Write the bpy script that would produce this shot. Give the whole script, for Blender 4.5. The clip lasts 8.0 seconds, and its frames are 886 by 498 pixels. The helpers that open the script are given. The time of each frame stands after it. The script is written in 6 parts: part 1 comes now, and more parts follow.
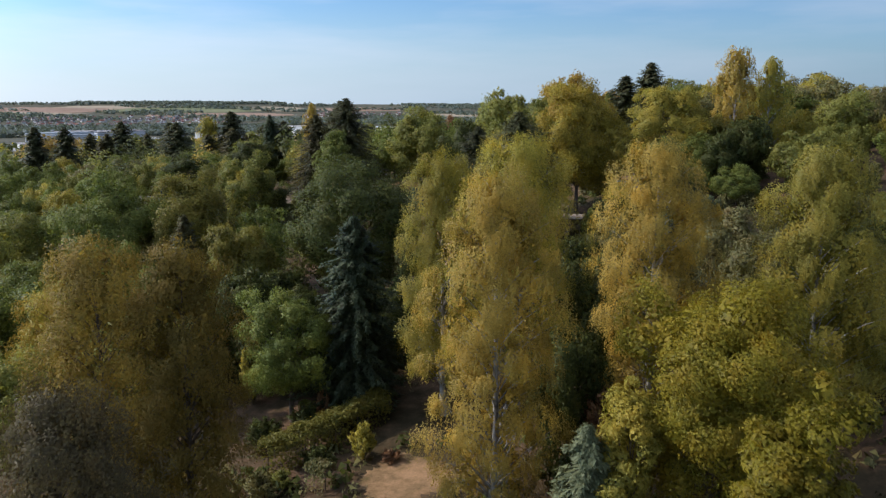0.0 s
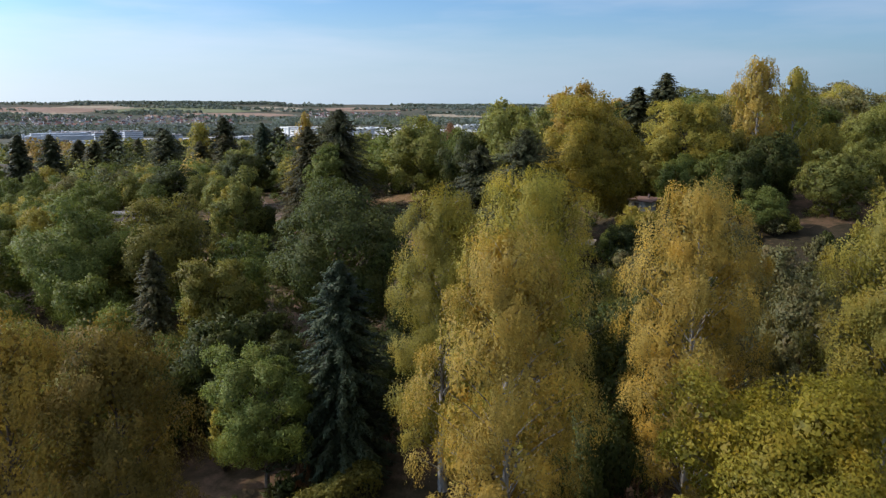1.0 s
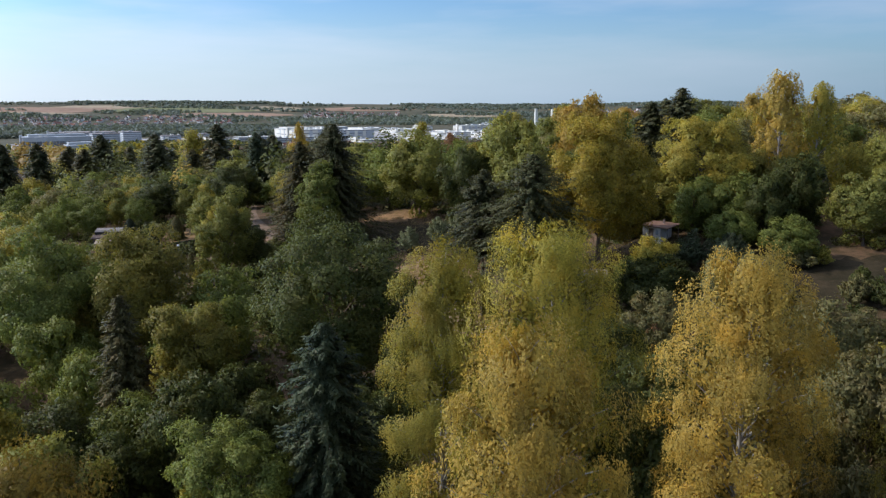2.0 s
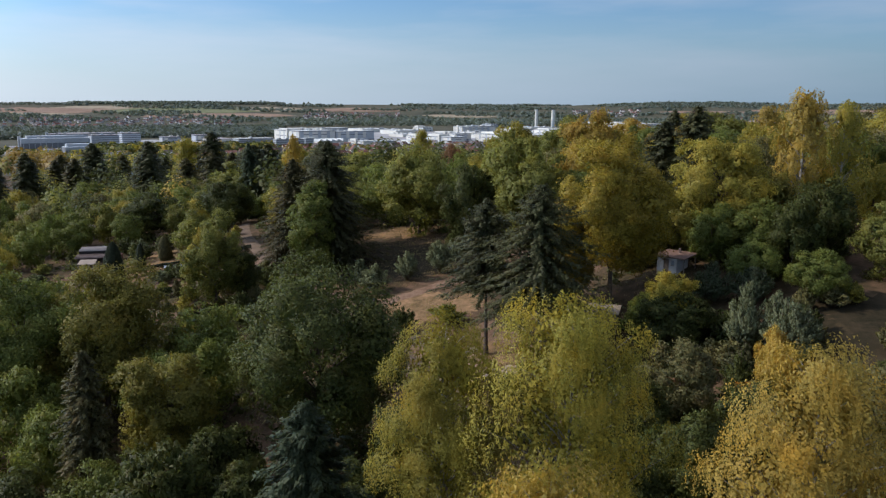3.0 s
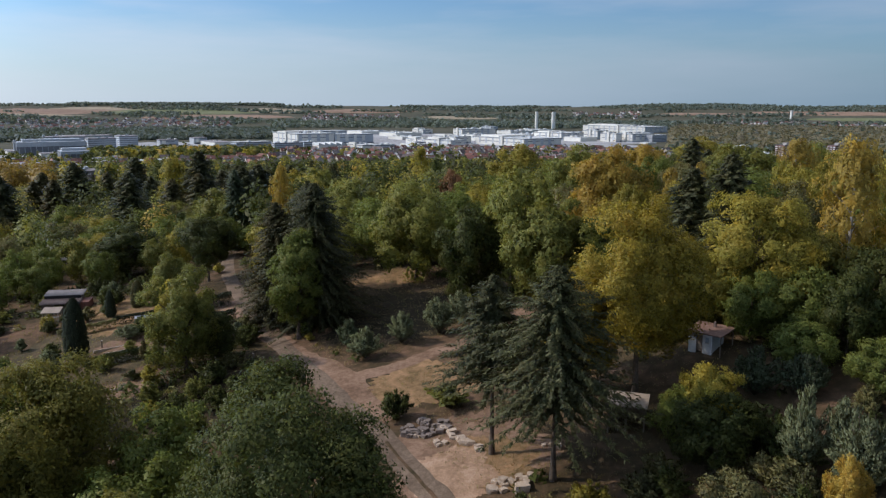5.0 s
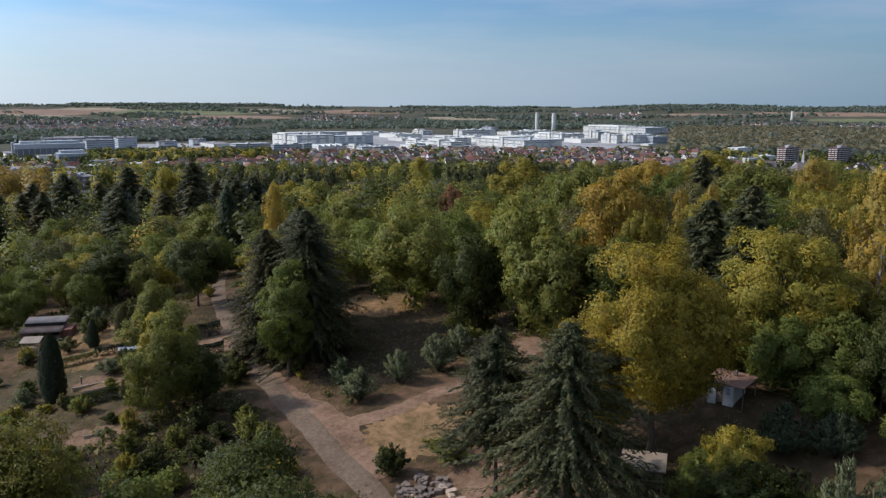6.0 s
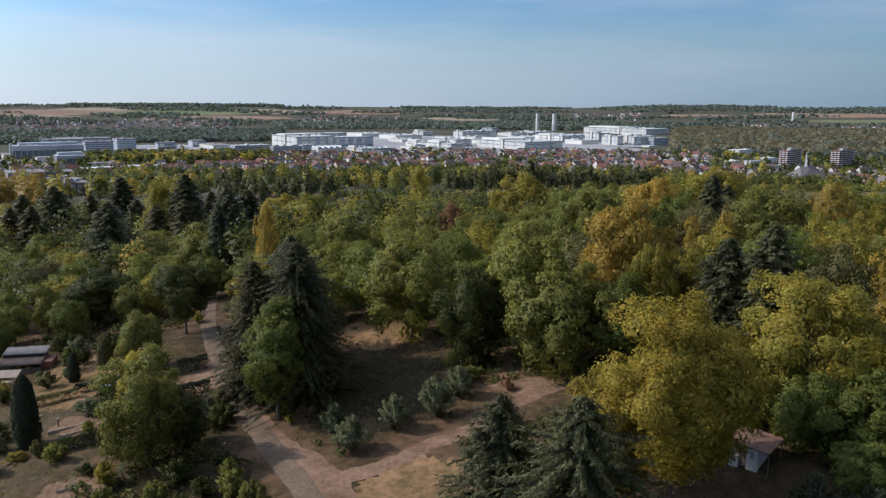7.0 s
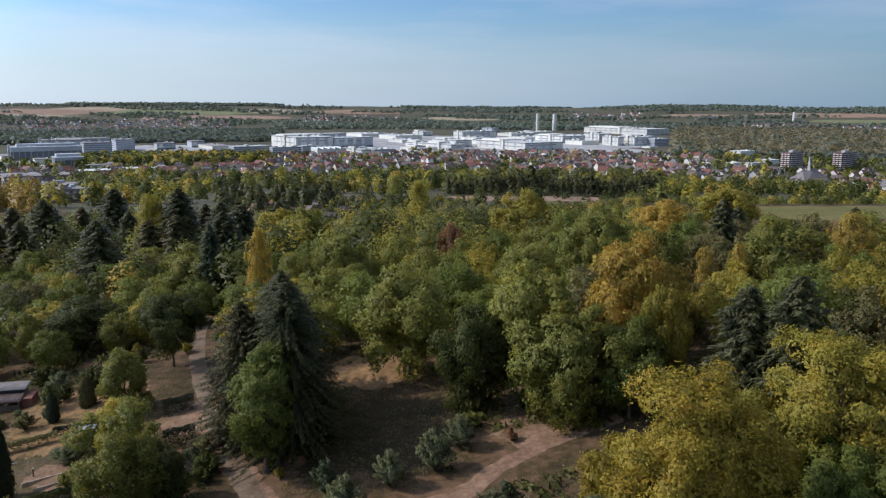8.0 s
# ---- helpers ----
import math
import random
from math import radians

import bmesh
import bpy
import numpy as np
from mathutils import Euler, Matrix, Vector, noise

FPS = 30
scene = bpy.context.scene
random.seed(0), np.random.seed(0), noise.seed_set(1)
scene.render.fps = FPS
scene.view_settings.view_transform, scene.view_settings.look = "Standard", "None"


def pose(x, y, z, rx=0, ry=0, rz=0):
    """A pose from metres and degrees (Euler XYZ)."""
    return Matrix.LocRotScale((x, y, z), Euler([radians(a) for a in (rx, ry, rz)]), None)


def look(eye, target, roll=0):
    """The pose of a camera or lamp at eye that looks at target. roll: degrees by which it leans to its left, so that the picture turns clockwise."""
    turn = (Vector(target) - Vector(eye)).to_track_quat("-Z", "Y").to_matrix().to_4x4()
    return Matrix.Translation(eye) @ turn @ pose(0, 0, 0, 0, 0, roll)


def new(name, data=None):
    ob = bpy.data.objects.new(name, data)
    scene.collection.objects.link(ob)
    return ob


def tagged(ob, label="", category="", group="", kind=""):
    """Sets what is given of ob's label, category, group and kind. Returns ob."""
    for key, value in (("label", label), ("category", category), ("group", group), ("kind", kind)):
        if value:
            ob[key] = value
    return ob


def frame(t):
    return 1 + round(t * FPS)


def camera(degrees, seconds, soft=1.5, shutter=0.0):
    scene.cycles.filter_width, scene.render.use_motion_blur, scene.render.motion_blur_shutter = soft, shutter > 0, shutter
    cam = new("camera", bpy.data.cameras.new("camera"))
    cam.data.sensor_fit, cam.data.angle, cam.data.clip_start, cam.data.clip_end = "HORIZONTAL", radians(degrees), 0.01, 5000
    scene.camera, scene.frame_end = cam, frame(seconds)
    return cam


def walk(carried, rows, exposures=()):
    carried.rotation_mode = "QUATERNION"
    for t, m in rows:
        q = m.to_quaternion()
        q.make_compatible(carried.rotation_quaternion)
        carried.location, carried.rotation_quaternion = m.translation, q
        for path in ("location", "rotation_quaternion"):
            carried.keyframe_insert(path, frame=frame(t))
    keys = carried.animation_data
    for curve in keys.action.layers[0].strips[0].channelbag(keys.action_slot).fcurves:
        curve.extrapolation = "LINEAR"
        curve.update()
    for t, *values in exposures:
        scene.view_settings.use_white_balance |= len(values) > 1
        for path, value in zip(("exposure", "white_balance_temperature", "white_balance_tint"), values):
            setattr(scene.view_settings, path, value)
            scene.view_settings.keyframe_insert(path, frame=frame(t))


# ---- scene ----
# ---- camera and walk ----
cam = camera(58.8, 8.0, 1.25, 0.2)
METRES, EYE, TILT, LEAN, TURN = 65.0, 22.0, -10.4, 0.0, 0.0
ROWS = [
    (0.0, 0.0, 0.0, 0.0, 0.0, 0.0, -0.0),
    (0.5, 0.0003, 0.073, 0.0288, -0.03, 0.0, -0.04),
    (1.0, 0.0008, 0.141, 0.0576, -0.03, -0.0, -0.06),
    (1.5, 0.0004, 0.2028, 0.0886, -0.05, -0.03, -0.07),
    (2.0, -0.0001, 0.2604, 0.1192, -0.05, -0.06, -0.04),
    (3.5, 0.0005, 0.4178, 0.2085, -0.02, -0.05, -0.08),
    (4.0, 0.0009, 0.4674, 0.2384, -0.04, -0.04, -0.1),
    (4.5, 0.0009, 0.5167, 0.2684, -0.06, -0.03, -0.13),
    (6.0, 0.0025, 0.6639, 0.3647, -0.05, -0.02, -0.13),
    (6.5, 0.0037, 0.7127, 0.3987, -0.04, -0.02, -0.16),
    (7.0, 0.0047, 0.7609, 0.4344, -0.04, -0.03, -0.19),
    (7.5, 0.0056, 0.8081, 0.4722, -0.04, -0.06, -0.23),
    (8.0, 0.0063, 0.8543, 0.5118, -0.04, -0.11, -0.22),
]
walk(cam, [(t, pose(0, 0, EYE, TILT, LEAN, TURN) @ pose(METRES * x, METRES * y, METRES * z, 90 + pitch, roll, yaw)) for t, x, y, z, yaw, pitch, roll in ROWS],
     [(0.0, 0.0, 6120, 15), (2.0, 0.0, 6120, 15), (3.5, -0.34, 6120, 15), (6.5, -0.3, 6120, 15), (8.0, -0.18, 6120, 15)])

# ---- world and sun ----
SUN_AZ, SUN_EL = -84.0, 37.0          # degrees east of the view's heading, and above the horizon
world = bpy.data.worlds.new("world")
scene.world = world
world.use_nodes = True
wt = world.node_tree
wt.nodes.clear()
sky = wt.nodes.new("ShaderNodeTexSky")
sky.sky_type = "NISHITA"
sky.sun_disc = False
sky.sun_elevation = radians(SUN_EL)
sky.sun_rotation = radians(SUN_AZ)
sky.air_density, sky.dust_density, sky.ozone_density = 1.0, 0.6, 2.0
coord = wt.nodes.new("ShaderNodeTexCoord")
stretch = wt.nodes.new("ShaderNodeMapping")
stretch.inputs["Scale"].default_value = (1.2, 2.0, 9.0)
stretch.inputs["Rotation"].default_value = (0.0, 0.12, 0.5)
cirrus = wt.nodes.new("ShaderNodeTexNoise")
cirrus.inputs["Scale"].default_value = 1.6
cirrus.inputs["Detail"].default_value = 5.0
cirrus.inputs["Roughness"].default_value = 0.55
veil = wt.nodes.new("ShaderNodeValToRGB")
veil.color_ramp.elements[0].position, veil.color_ramp.elements[0].color = 0.42, (0, 0, 0, 1)
veil.color_ramp.elements[1].position, veil.color_ramp.elements[1].color = 0.75, (0.55, 0.55, 0.55, 1)
thin = wt.nodes.new("ShaderNodeMix")
thin.data_type = "RGBA"
thin.inputs["B"].default_value = (7.2, 7.6, 8.2, 1)
back = wt.nodes.new("ShaderNodeBackground")
back.inputs["Strength"].default_value = 0.126
wout = wt.nodes.new("ShaderNodeOutputWorld")
wt.links.new(coord.outputs["Generated"], stretch.inputs["Vector"])
wt.links.new(stretch.outputs["Vector"], cirrus.inputs["Vector"])
wt.links.new(cirrus.outputs["Fac"], veil.inputs["Fac"])
above = wt.nodes.new("ShaderNodeSeparateXYZ")
wt.links.new(coord.outputs["Generated"], above.inputs["Vector"])
dome = wt.nodes.new("ShaderNodeMapRange")
dome.interpolation_type = "SMOOTHSTEP"
dome.inputs["From Min"].default_value, dome.inputs["From Max"].default_value = 0.2, 0.75
dome.inputs["To Min"].default_value, dome.inputs["To Max"].default_value = 0.0, 0.48
wt.links.new(above.outputs["Z"], dome.inputs["Value"])
cover = wt.nodes.new("ShaderNodeMath")
cover.operation = "MAXIMUM"
wt.links.new(veil.outputs["Color"], cover.inputs[0])
wt.links.new(dome.outputs["Result"], cover.inputs[1])
wt.links.new(cover.outputs[0], thin.inputs["Factor"])
cool = wt.nodes.new("ShaderNodeMix")
cool.data_type, cool.blend_type = "RGBA", "MULTIPLY"
cool.inputs["Factor"].default_value = 1.0
cool.inputs["B"].default_value = (0.74, 0.99, 1.2, 1)
wt.links.new(sky.outputs["Color"], cool.inputs["A"])
wt.links.new(cool.outputs["Result"], thin.inputs["A"])
# pale haze low over the horizon, brighter towards the sun
split = wt.nodes.new("ShaderNodeSeparateXYZ")
wt.links.new(coord.outputs["Generated"], split.inputs["Vector"])
low = wt.nodes.new("ShaderNodeMapRange")
low.interpolation_type = "SMOOTHSTEP"
low.inputs["From Min"].default_value, low.inputs["From Max"].default_value = 0.0, 0.14
low.inputs["To Min"].default_value, low.inputs["To Max"].default_value = 0.8, 0.0
wt.links.new(split.outputs["Z"], low.inputs["Value"])
side = wt.nodes.new("ShaderNodeMapRange")
side.inputs["From Min"].default_value, side.inputs["From Max"].default_value = -0.6, 0.6
wt.links.new(split.outputs["X"], side.inputs["Value"])
tone = wt.nodes.new("ShaderNodeMix")
tone.data_type = "RGBA"
tone.inputs["A"].default_value, tone.inputs["B"].default_value = (6.2, 7.0, 7.4, 1), (2.6, 4.1, 5.4, 1)
wt.links.new(side.outputs["Result"], tone.inputs["Factor"])
hazy = wt.nodes.new("ShaderNodeMix")
hazy.data_type = "RGBA"
wt.links.new(low.outputs["Result"], hazy.inputs["Factor"])
wt.links.new(thin.outputs["Result"], hazy.inputs["A"])
wt.links.new(tone.outputs["Result"], hazy.inputs["B"])
sunward = wt.nodes.new("ShaderNodeMapRange")
sunward.inputs["From Min"].default_value, sunward.inputs["From Max"].default_value = -0.5, 0.5
sunward.inputs["To Min"].default_value, sunward.inputs["To Max"].default_value = 1.08, 0.74
wt.links.new(split.outputs["X"], sunward.inputs["Value"])
glow = wt.nodes.new("ShaderNodeVectorMath")
glow.operation = "SCALE"
wt.links.new(hazy.outputs["Result"], glow.inputs[0])
wt.links.new(sunward.outputs["Result"], glow.inputs["Scale"])
# bright hazy sky round the sun itself
towards = wt.nodes.new("ShaderNodeVectorMath")
towards.operation = "DOT_PRODUCT"
towards.inputs[1].default_value = (math.sin(radians(SUN_AZ)) * math.cos(radians(SUN_EL)), math.cos(radians(SUN_AZ)) * math.cos(radians(SUN_EL)), math.sin(radians(SUN_EL)))
wt.links.new(coord.outputs["Generated"], towards.inputs[0])
aureole = wt.nodes.new("ShaderNodeMapRange")
aureole.interpolation_type = "SMOOTHSTEP"
aureole.inputs["From Min"].default_value, aureole.inputs["From Max"].default_value = 0.42, 1.0
aureole.inputs["To Min"].default_value, aureole.inputs["To Max"].default_value = 1.0, 2.2
wt.links.new(towards.outputs["Value"], aureole.inputs["Value"])
bright = wt.nodes.new("ShaderNodeVectorMath")
bright.operation = "SCALE"
wt.links.new(glow.outputs["Vector"], bright.inputs[0])
wt.links.new(aureole.outputs["Result"], bright.inputs["Scale"])
wt.links.new(bright.outputs["Vector"], back.inputs["Color"])
wt.links.new(back.outputs["Background"], wout.inputs["Surface"])

sun = new("sun", bpy.data.lights.new("sun", "SUN"))
sun.data.energy, sun.data.angle, sun.data.color = 4.1, radians(0.53), (1.0, 0.9, 0.76)
to_sun = Vector((math.sin(radians(SUN_AZ)) * math.cos(radians(SUN_EL)), math.cos(radians(SUN_AZ)) * math.cos(radians(SUN_EL)), math.sin(radians(SUN_EL))))
sun.matrix_world = look(to_sun * 50, (0, 0, 0))


# ---- materials ----
def shader(name):
    m = bpy.data.materials.new(name)
    m.use_nodes = True
    m.node_tree.nodes.clear()
    return m, m.node_tree


def node(nt, kind, links=(), **values):
    n = nt.nodes.new(kind)
    for key, value in values.items():
        n.inputs[key.replace("_", " ")].default_value = value
    for socket, source in links:
        nt.links.new(source, n.inputs[socket])
    return n


def ramp(nt, fac, stops):
    n = nt.nodes.new("ShaderNodeValToRGB")
    while len(n.color_ramp.elements) < len(stops):
        n.color_ramp.elements.new(0.5)
    for e, (p, c) in zip(n.color_ramp.elements, stops):
        e.position, e.color = p, (*c, 1)
    nt.links.new(fac, n.inputs["Fac"])
    return n.outputs["Color"]


def mixed(nt, a, b, fac, mode="MIX"):
    n = nt.nodes.new("ShaderNodeMix")
    n.data_type, n.blend_type = "RGBA", mode
    for key, v in (("Factor", fac), ("A", a), ("B", b)):
        if isinstance(v, (int, float, tuple)):
            n.inputs[key].default_value = (*v, 1) if isinstance(v, tuple) else v
        else:
            nt.links.new(v, n.inputs[key])
    return n.outputs["Result"]


def vary(nt, colour, source, low, high, rich=1.0):
    r = node(nt, "ShaderNodeMapRange", [("Value", source)], To_Min=low, To_Max=high)
    h = node(nt, "ShaderNodeHueSaturation", [("Value", r.outputs["Result"]), ("Color", colour)], Saturation=rich)
    return h.outputs["Color"]


def finish(m, nt, colour, rough=0.8, metal=0.0, bump=None, depth=0.02, spec=0.3):
    b = node(nt, "ShaderNodeBsdfPrincipled", Roughness=rough, Metallic=metal)
    b.inputs["Specular IOR Level"].default_value = spec
    if isinstance(colour, tuple):
        b.inputs["Base Color"].default_value = (*colour, 1)
    else:
        nt.links.new(colour, b.inputs["Base Color"])
    if bump is not None:
        k = node(nt, "ShaderNodeBump", [("Height", bump)], Strength=0.6, Distance=depth)
        nt.links.new(k.outputs["Normal"], b.inputs["Normal"])
    o = node(nt, "ShaderNodeOutputMaterial", [("Surface", b.outputs["BSDF"])])
    return m


def place_noise(nt, scale, detail=4, rough=0.55, space="Object"):
    c = nt.nodes.new("ShaderNodeTexCoord")
    n = node(nt, "ShaderNodeTexNoise", [("Vector", c.outputs[space])], Scale=scale, Detail=detail, Roughness=rough)
    return n.outputs["Fac"]


def leaf_material(name, dark, mid, lit, turned, spread=0.5, through_leaf=0.42, rough=0.5):
    """Foliage: leaves differ singly, in patches over the crown, and from tree to tree."""
    m, nt = shader(name)
    g = nt.nodes.new("ShaderNodeNewGeometry")
    c = ramp(nt, g.outputs["Random Per Island"], [(0.0, tuple(0.8 * v for v in dark)), (0.5, mid), (1.0, lit)])
    patch = place_noise(nt, 0.5, 3)
    p = ramp(nt, patch, [(0.62 - 0.3 * spread, (0, 0, 0)), (0.85 - 0.2 * spread, (1, 1, 1))])
    c = mixed(nt, c, turned, p)
    info = nt.nodes.new("ShaderNodeObjectInfo")
    c = vary(nt, c, info.outputs["Random"], 1.05, 1.52, 1.06)
    b = node(nt, "ShaderNodeBsdfPrincipled", [("Base Color", c)], Roughness=rough)
    b.inputs["Specular IOR Level"].default_value = 0.08
    shone = mixed(nt, c, (through_leaf * 2.0, through_leaf * 2.0, through_leaf * 1.5), 1.0, "MULTIPLY")
    t = node(nt, "ShaderNodeBsdfTranslucent", [("Color", shone)])
    x = node(nt, "ShaderNodeAddShader", [(0, b.outputs["BSDF"]), (1, t.outputs["BSDF"])])
    node(nt, "ShaderNodeOutputMaterial", [("Surface", x.outputs["Shader"])])
    return m


def plain_material(name, a, b, scale=2.0, rough=0.8, metal=0.0, relief=0.01, spec=0.3):
    """Two-tone surface with coarse stains and fine grain."""
    m, nt = shader(name)
    coarse, fine = place_noise(nt, scale), place_noise(nt, scale * 14, 6, 0.65)
    c = mixed(nt, a, b, ramp(nt, coarse, [(0.35, (0, 0, 0)), (0.65, (1, 1, 1))]))
    c = vary(nt, c, fine, 0.72, 1.28)
    info = nt.nodes.new("ShaderNodeObjectInfo")
    c = vary(nt, c, info.outputs["Random"], 0.9, 1.1)
    return finish(m, nt, c, rough, metal, fine, relief, spec)


def ground_material(name, stops, coarse=0.09, middle=0.7, fine=6.0):
    m, nt = shader(name)
    n1, n2, n3 = place_noise(nt, coarse, 5), place_noise(nt, middle, 6, 0.65), place_noise(nt, fine, 6, 0.7)
    blend = node(nt, "ShaderNodeMath", [(0, n1), (1, n2)])
    half = node(nt, "ShaderNodeMath", [(0, blend.outputs[0])])
    half.operation = "MULTIPLY"
    half.inputs[1].default_value = 0.5
    c = ramp(nt, half.outputs[0], stops)
    c = vary(nt, c, n3, 0.55, 1.6)
    return finish(m, nt, c, 0.95, 0, n3, 0.08, 0.1)


def bark_material(name, a, b, scale=5.0):
    m, nt = shader(name)
    c = nt.nodes.new("ShaderNodeTexCoord")
    s = node(nt, "ShaderNodeMapping", [("Vector", c.outputs["Object"])])
    s.inputs["Scale"].default_value = (scale, scale, scale * 0.35)
    n = node(nt, "ShaderNodeTexNoise", [("Vector", s.outputs["Vector"])], Scale=1.0, Detail=6.0, Roughness=0.7)
    return finish(m, nt, ramp(nt, n.outputs["Fac"], [(0.35, a), (0.6, b)]), 0.9, 0, n.outputs["Fac"], 0.03, 0.2)


SOIL = ground_material("ground_dry_grass", [(0.36, (0.030, 0.025, 0.012)), (0.48, (0.062, 0.043, 0.022)), (0.56, (0.106, 0.066, 0.038)), (0.68, (0.161, 0.095, 0.060))])
VALLEY = ground_material("valley_floor", [(0.36, (0.052, 0.056, 0.036)), (0.5, (0.075, 0.072, 0.046)), (0.64, (0.105, 0.092, 0.06))], 0.006, 0.05, 0.4)
STRAW = ground_material("dry_meadow", [(0.36, (0.084, 0.061, 0.024)), (0.46, (0.166, 0.105, 0.050)), (0.60, (0.285, 0.171, 0.088))], 0.2, 1.1)
# Grass below its own tone: shade is put into the colour.
SHADEGRASS = ground_material("shade_dark_grass", [(0.36, (0.017, 0.015, 0.007)), (0.48, (0.029, 0.023, 0.012)), (0.60, (0.045, 0.033, 0.018))], 0.25, 1.2)
GARDENSOIL = ground_material("garden_soil", [(0.36, (0.040, 0.036, 0.018)), (0.48, (0.072, 0.056, 0.030)), (0.60, (0.115, 0.080, 0.046))], 0.35, 1.6)
DIRT = ground_material("dirt", [(0.38, (0.122, 0.074, 0.045)), (0.5, (0.179, 0.112, 0.071)), (0.62, (0.249, 0.160, 0.106))], 0.3, 1.6)
PALEDIRT = ground_material("pale_earth", [(0.38, (0.20, 0.125, 0.075)), (0.5, (0.29, 0.185, 0.115)), (0.62, (0.37, 0.25, 0.165))], 0.3, 1.6)
ASPHALT = ground_material("worn_asphalt", [(0.38, (0.097, 0.068, 0.046)), (0.5, (0.136, 0.098, 0.067)), (0.62, (0.185, 0.135, 0.093))], 0.3, 2.2)
BARK = bark_material("bark", (0.05, 0.038, 0.028), (0.15, 0.115, 0.085))
WHITEBARK = bark_material("birch_bark", (0.09, 0.078, 0.066), (0.42, 0.39, 0.34), 2.5)
GREEN = leaf_material("leaf_green", (0.0626, 0.0675, 0.0190), (0.0819, 0.0846, 0.0238), (0.1086, 0.1071, 0.0304), (0.1196, 0.1035, 0.0247), 0.4)
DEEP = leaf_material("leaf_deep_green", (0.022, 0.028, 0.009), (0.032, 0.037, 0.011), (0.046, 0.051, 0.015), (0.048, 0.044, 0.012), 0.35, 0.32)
MIDGREEN = leaf_material("leaf_mid_green", (0.046, 0.057, 0.016), (0.063, 0.074, 0.019), (0.087, 0.097, 0.026), (0.090, 0.085, 0.022), 0.35, 0.38)
OLIVE = leaf_material("leaf_olive", (0.095, 0.089, 0.021), (0.129, 0.113, 0.027), (0.168, 0.143, 0.034), (0.180, 0.132, 0.027), 0.5)
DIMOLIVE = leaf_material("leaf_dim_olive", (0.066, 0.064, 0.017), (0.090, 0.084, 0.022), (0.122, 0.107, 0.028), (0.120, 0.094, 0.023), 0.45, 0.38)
LIME = leaf_material("leaf_lime", (0.074, 0.066, 0.011), (0.100, 0.086, 0.014), (0.132, 0.109, 0.019), (0.139, 0.098, 0.017), 0.5, 0.5)
YELLOW = leaf_material("leaf_yellow", (0.136, 0.102, 0.027), (0.180, 0.131, 0.033), (0.230, 0.163, 0.041), (0.195, 0.118, 0.031), 0.5)
TURNING = leaf_material("leaf_turning", (0.086, 0.073, 0.016), (0.117, 0.094, 0.020), (0.158, 0.122, 0.025), (0.151, 0.099, 0.020), 0.4)
BIRCHLEAF = leaf_material("leaf_birch", (0.119, 0.092, 0.028), (0.158, 0.119, 0.034), (0.206, 0.153, 0.044), (0.231, 0.150, 0.034), 0.55)
RUST = leaf_material("leaf_rust", (0.086, 0.050, 0.031), (0.114, 0.067, 0.038), (0.151, 0.090, 0.048), (0.129, 0.061, 0.033), 0.5)
ORANGE = leaf_material("leaf_orange", (0.195, 0.091, 0.024), (0.260, 0.120, 0.028), (0.325, 0.159, 0.036), (0.292, 0.120, 0.025), 0.5)
ORANGELEAF = leaf_material("leaf_amber", (0.093, 0.063, 0.021), (0.122, 0.082, 0.024), (0.153, 0.104, 0.030), (0.106, 0.083, 0.023), 0.5)
TWIG = leaf_material("needle_brownish", (0.043, 0.034, 0.019), (0.057, 0.046, 0.025), (0.078, 0.064, 0.030), (0.069, 0.052, 0.026), 0.5, 0.25)
NEEDLE = leaf_material("needle_dark", (0.033, 0.035, 0.016), (0.045, 0.046, 0.021), (0.062, 0.062, 0.027), (0.062, 0.053, 0.024), 0.3, 0.25)
NEEDLEGREY = leaf_material("needle_grey_green", (0.039, 0.036, 0.016), (0.053, 0.049, 0.022), (0.071, 0.064, 0.027), (0.071, 0.053, 0.023), 0.4, 0.25)
NEEDLEBLUE = leaf_material("needle_blue", (0.026, 0.034, 0.018), (0.036, 0.046, 0.024), (0.051, 0.059, 0.032), (0.042, 0.050, 0.024), 0.3, 0.25)
SILVER = leaf_material("leaf_silver", (0.058, 0.067, 0.035), (0.081, 0.090, 0.048), (0.108, 0.117, 0.064), (0.080, 0.087, 0.041), 0.3, 0.25)
THUJA = leaf_material("needle_thuja", (0.017, 0.020, 0.011), (0.022, 0.026, 0.014), (0.031, 0.035, 0.018), (0.028, 0.029, 0.017), 0.3, 0.15)
LARCH = leaf_material("needle_larch", (0.078, 0.060, 0.017), (0.107, 0.079, 0.021), (0.143, 0.101, 0.028), (0.137, 0.089, 0.023), 0.5, 0.35)
HEDGE = leaf_material("leaf_hedge", (0.055, 0.056, 0.025), (0.078, 0.076, 0.031), (0.112, 0.098, 0.041), (0.111, 0.079, 0.037), 0.4, 0.3)


# ---- shapes ----
PROFILE = [(-400, -14), (0, -9), (40, -6), (60, -4.8), (80, -3.0), (108, 0.1), (131, 2.6), (150, 4.0), (175, 5.2), (205, 5.5), (250, 4.5),
           (345, 0.0), (450, -8), (650, -22), (900, -36), (1200, -46), (1500, -53), (1750, -57), (3000, -57), (3500, -44), (4100, -12),
           (4600, 22), (4800, 28), (4960, 14)]


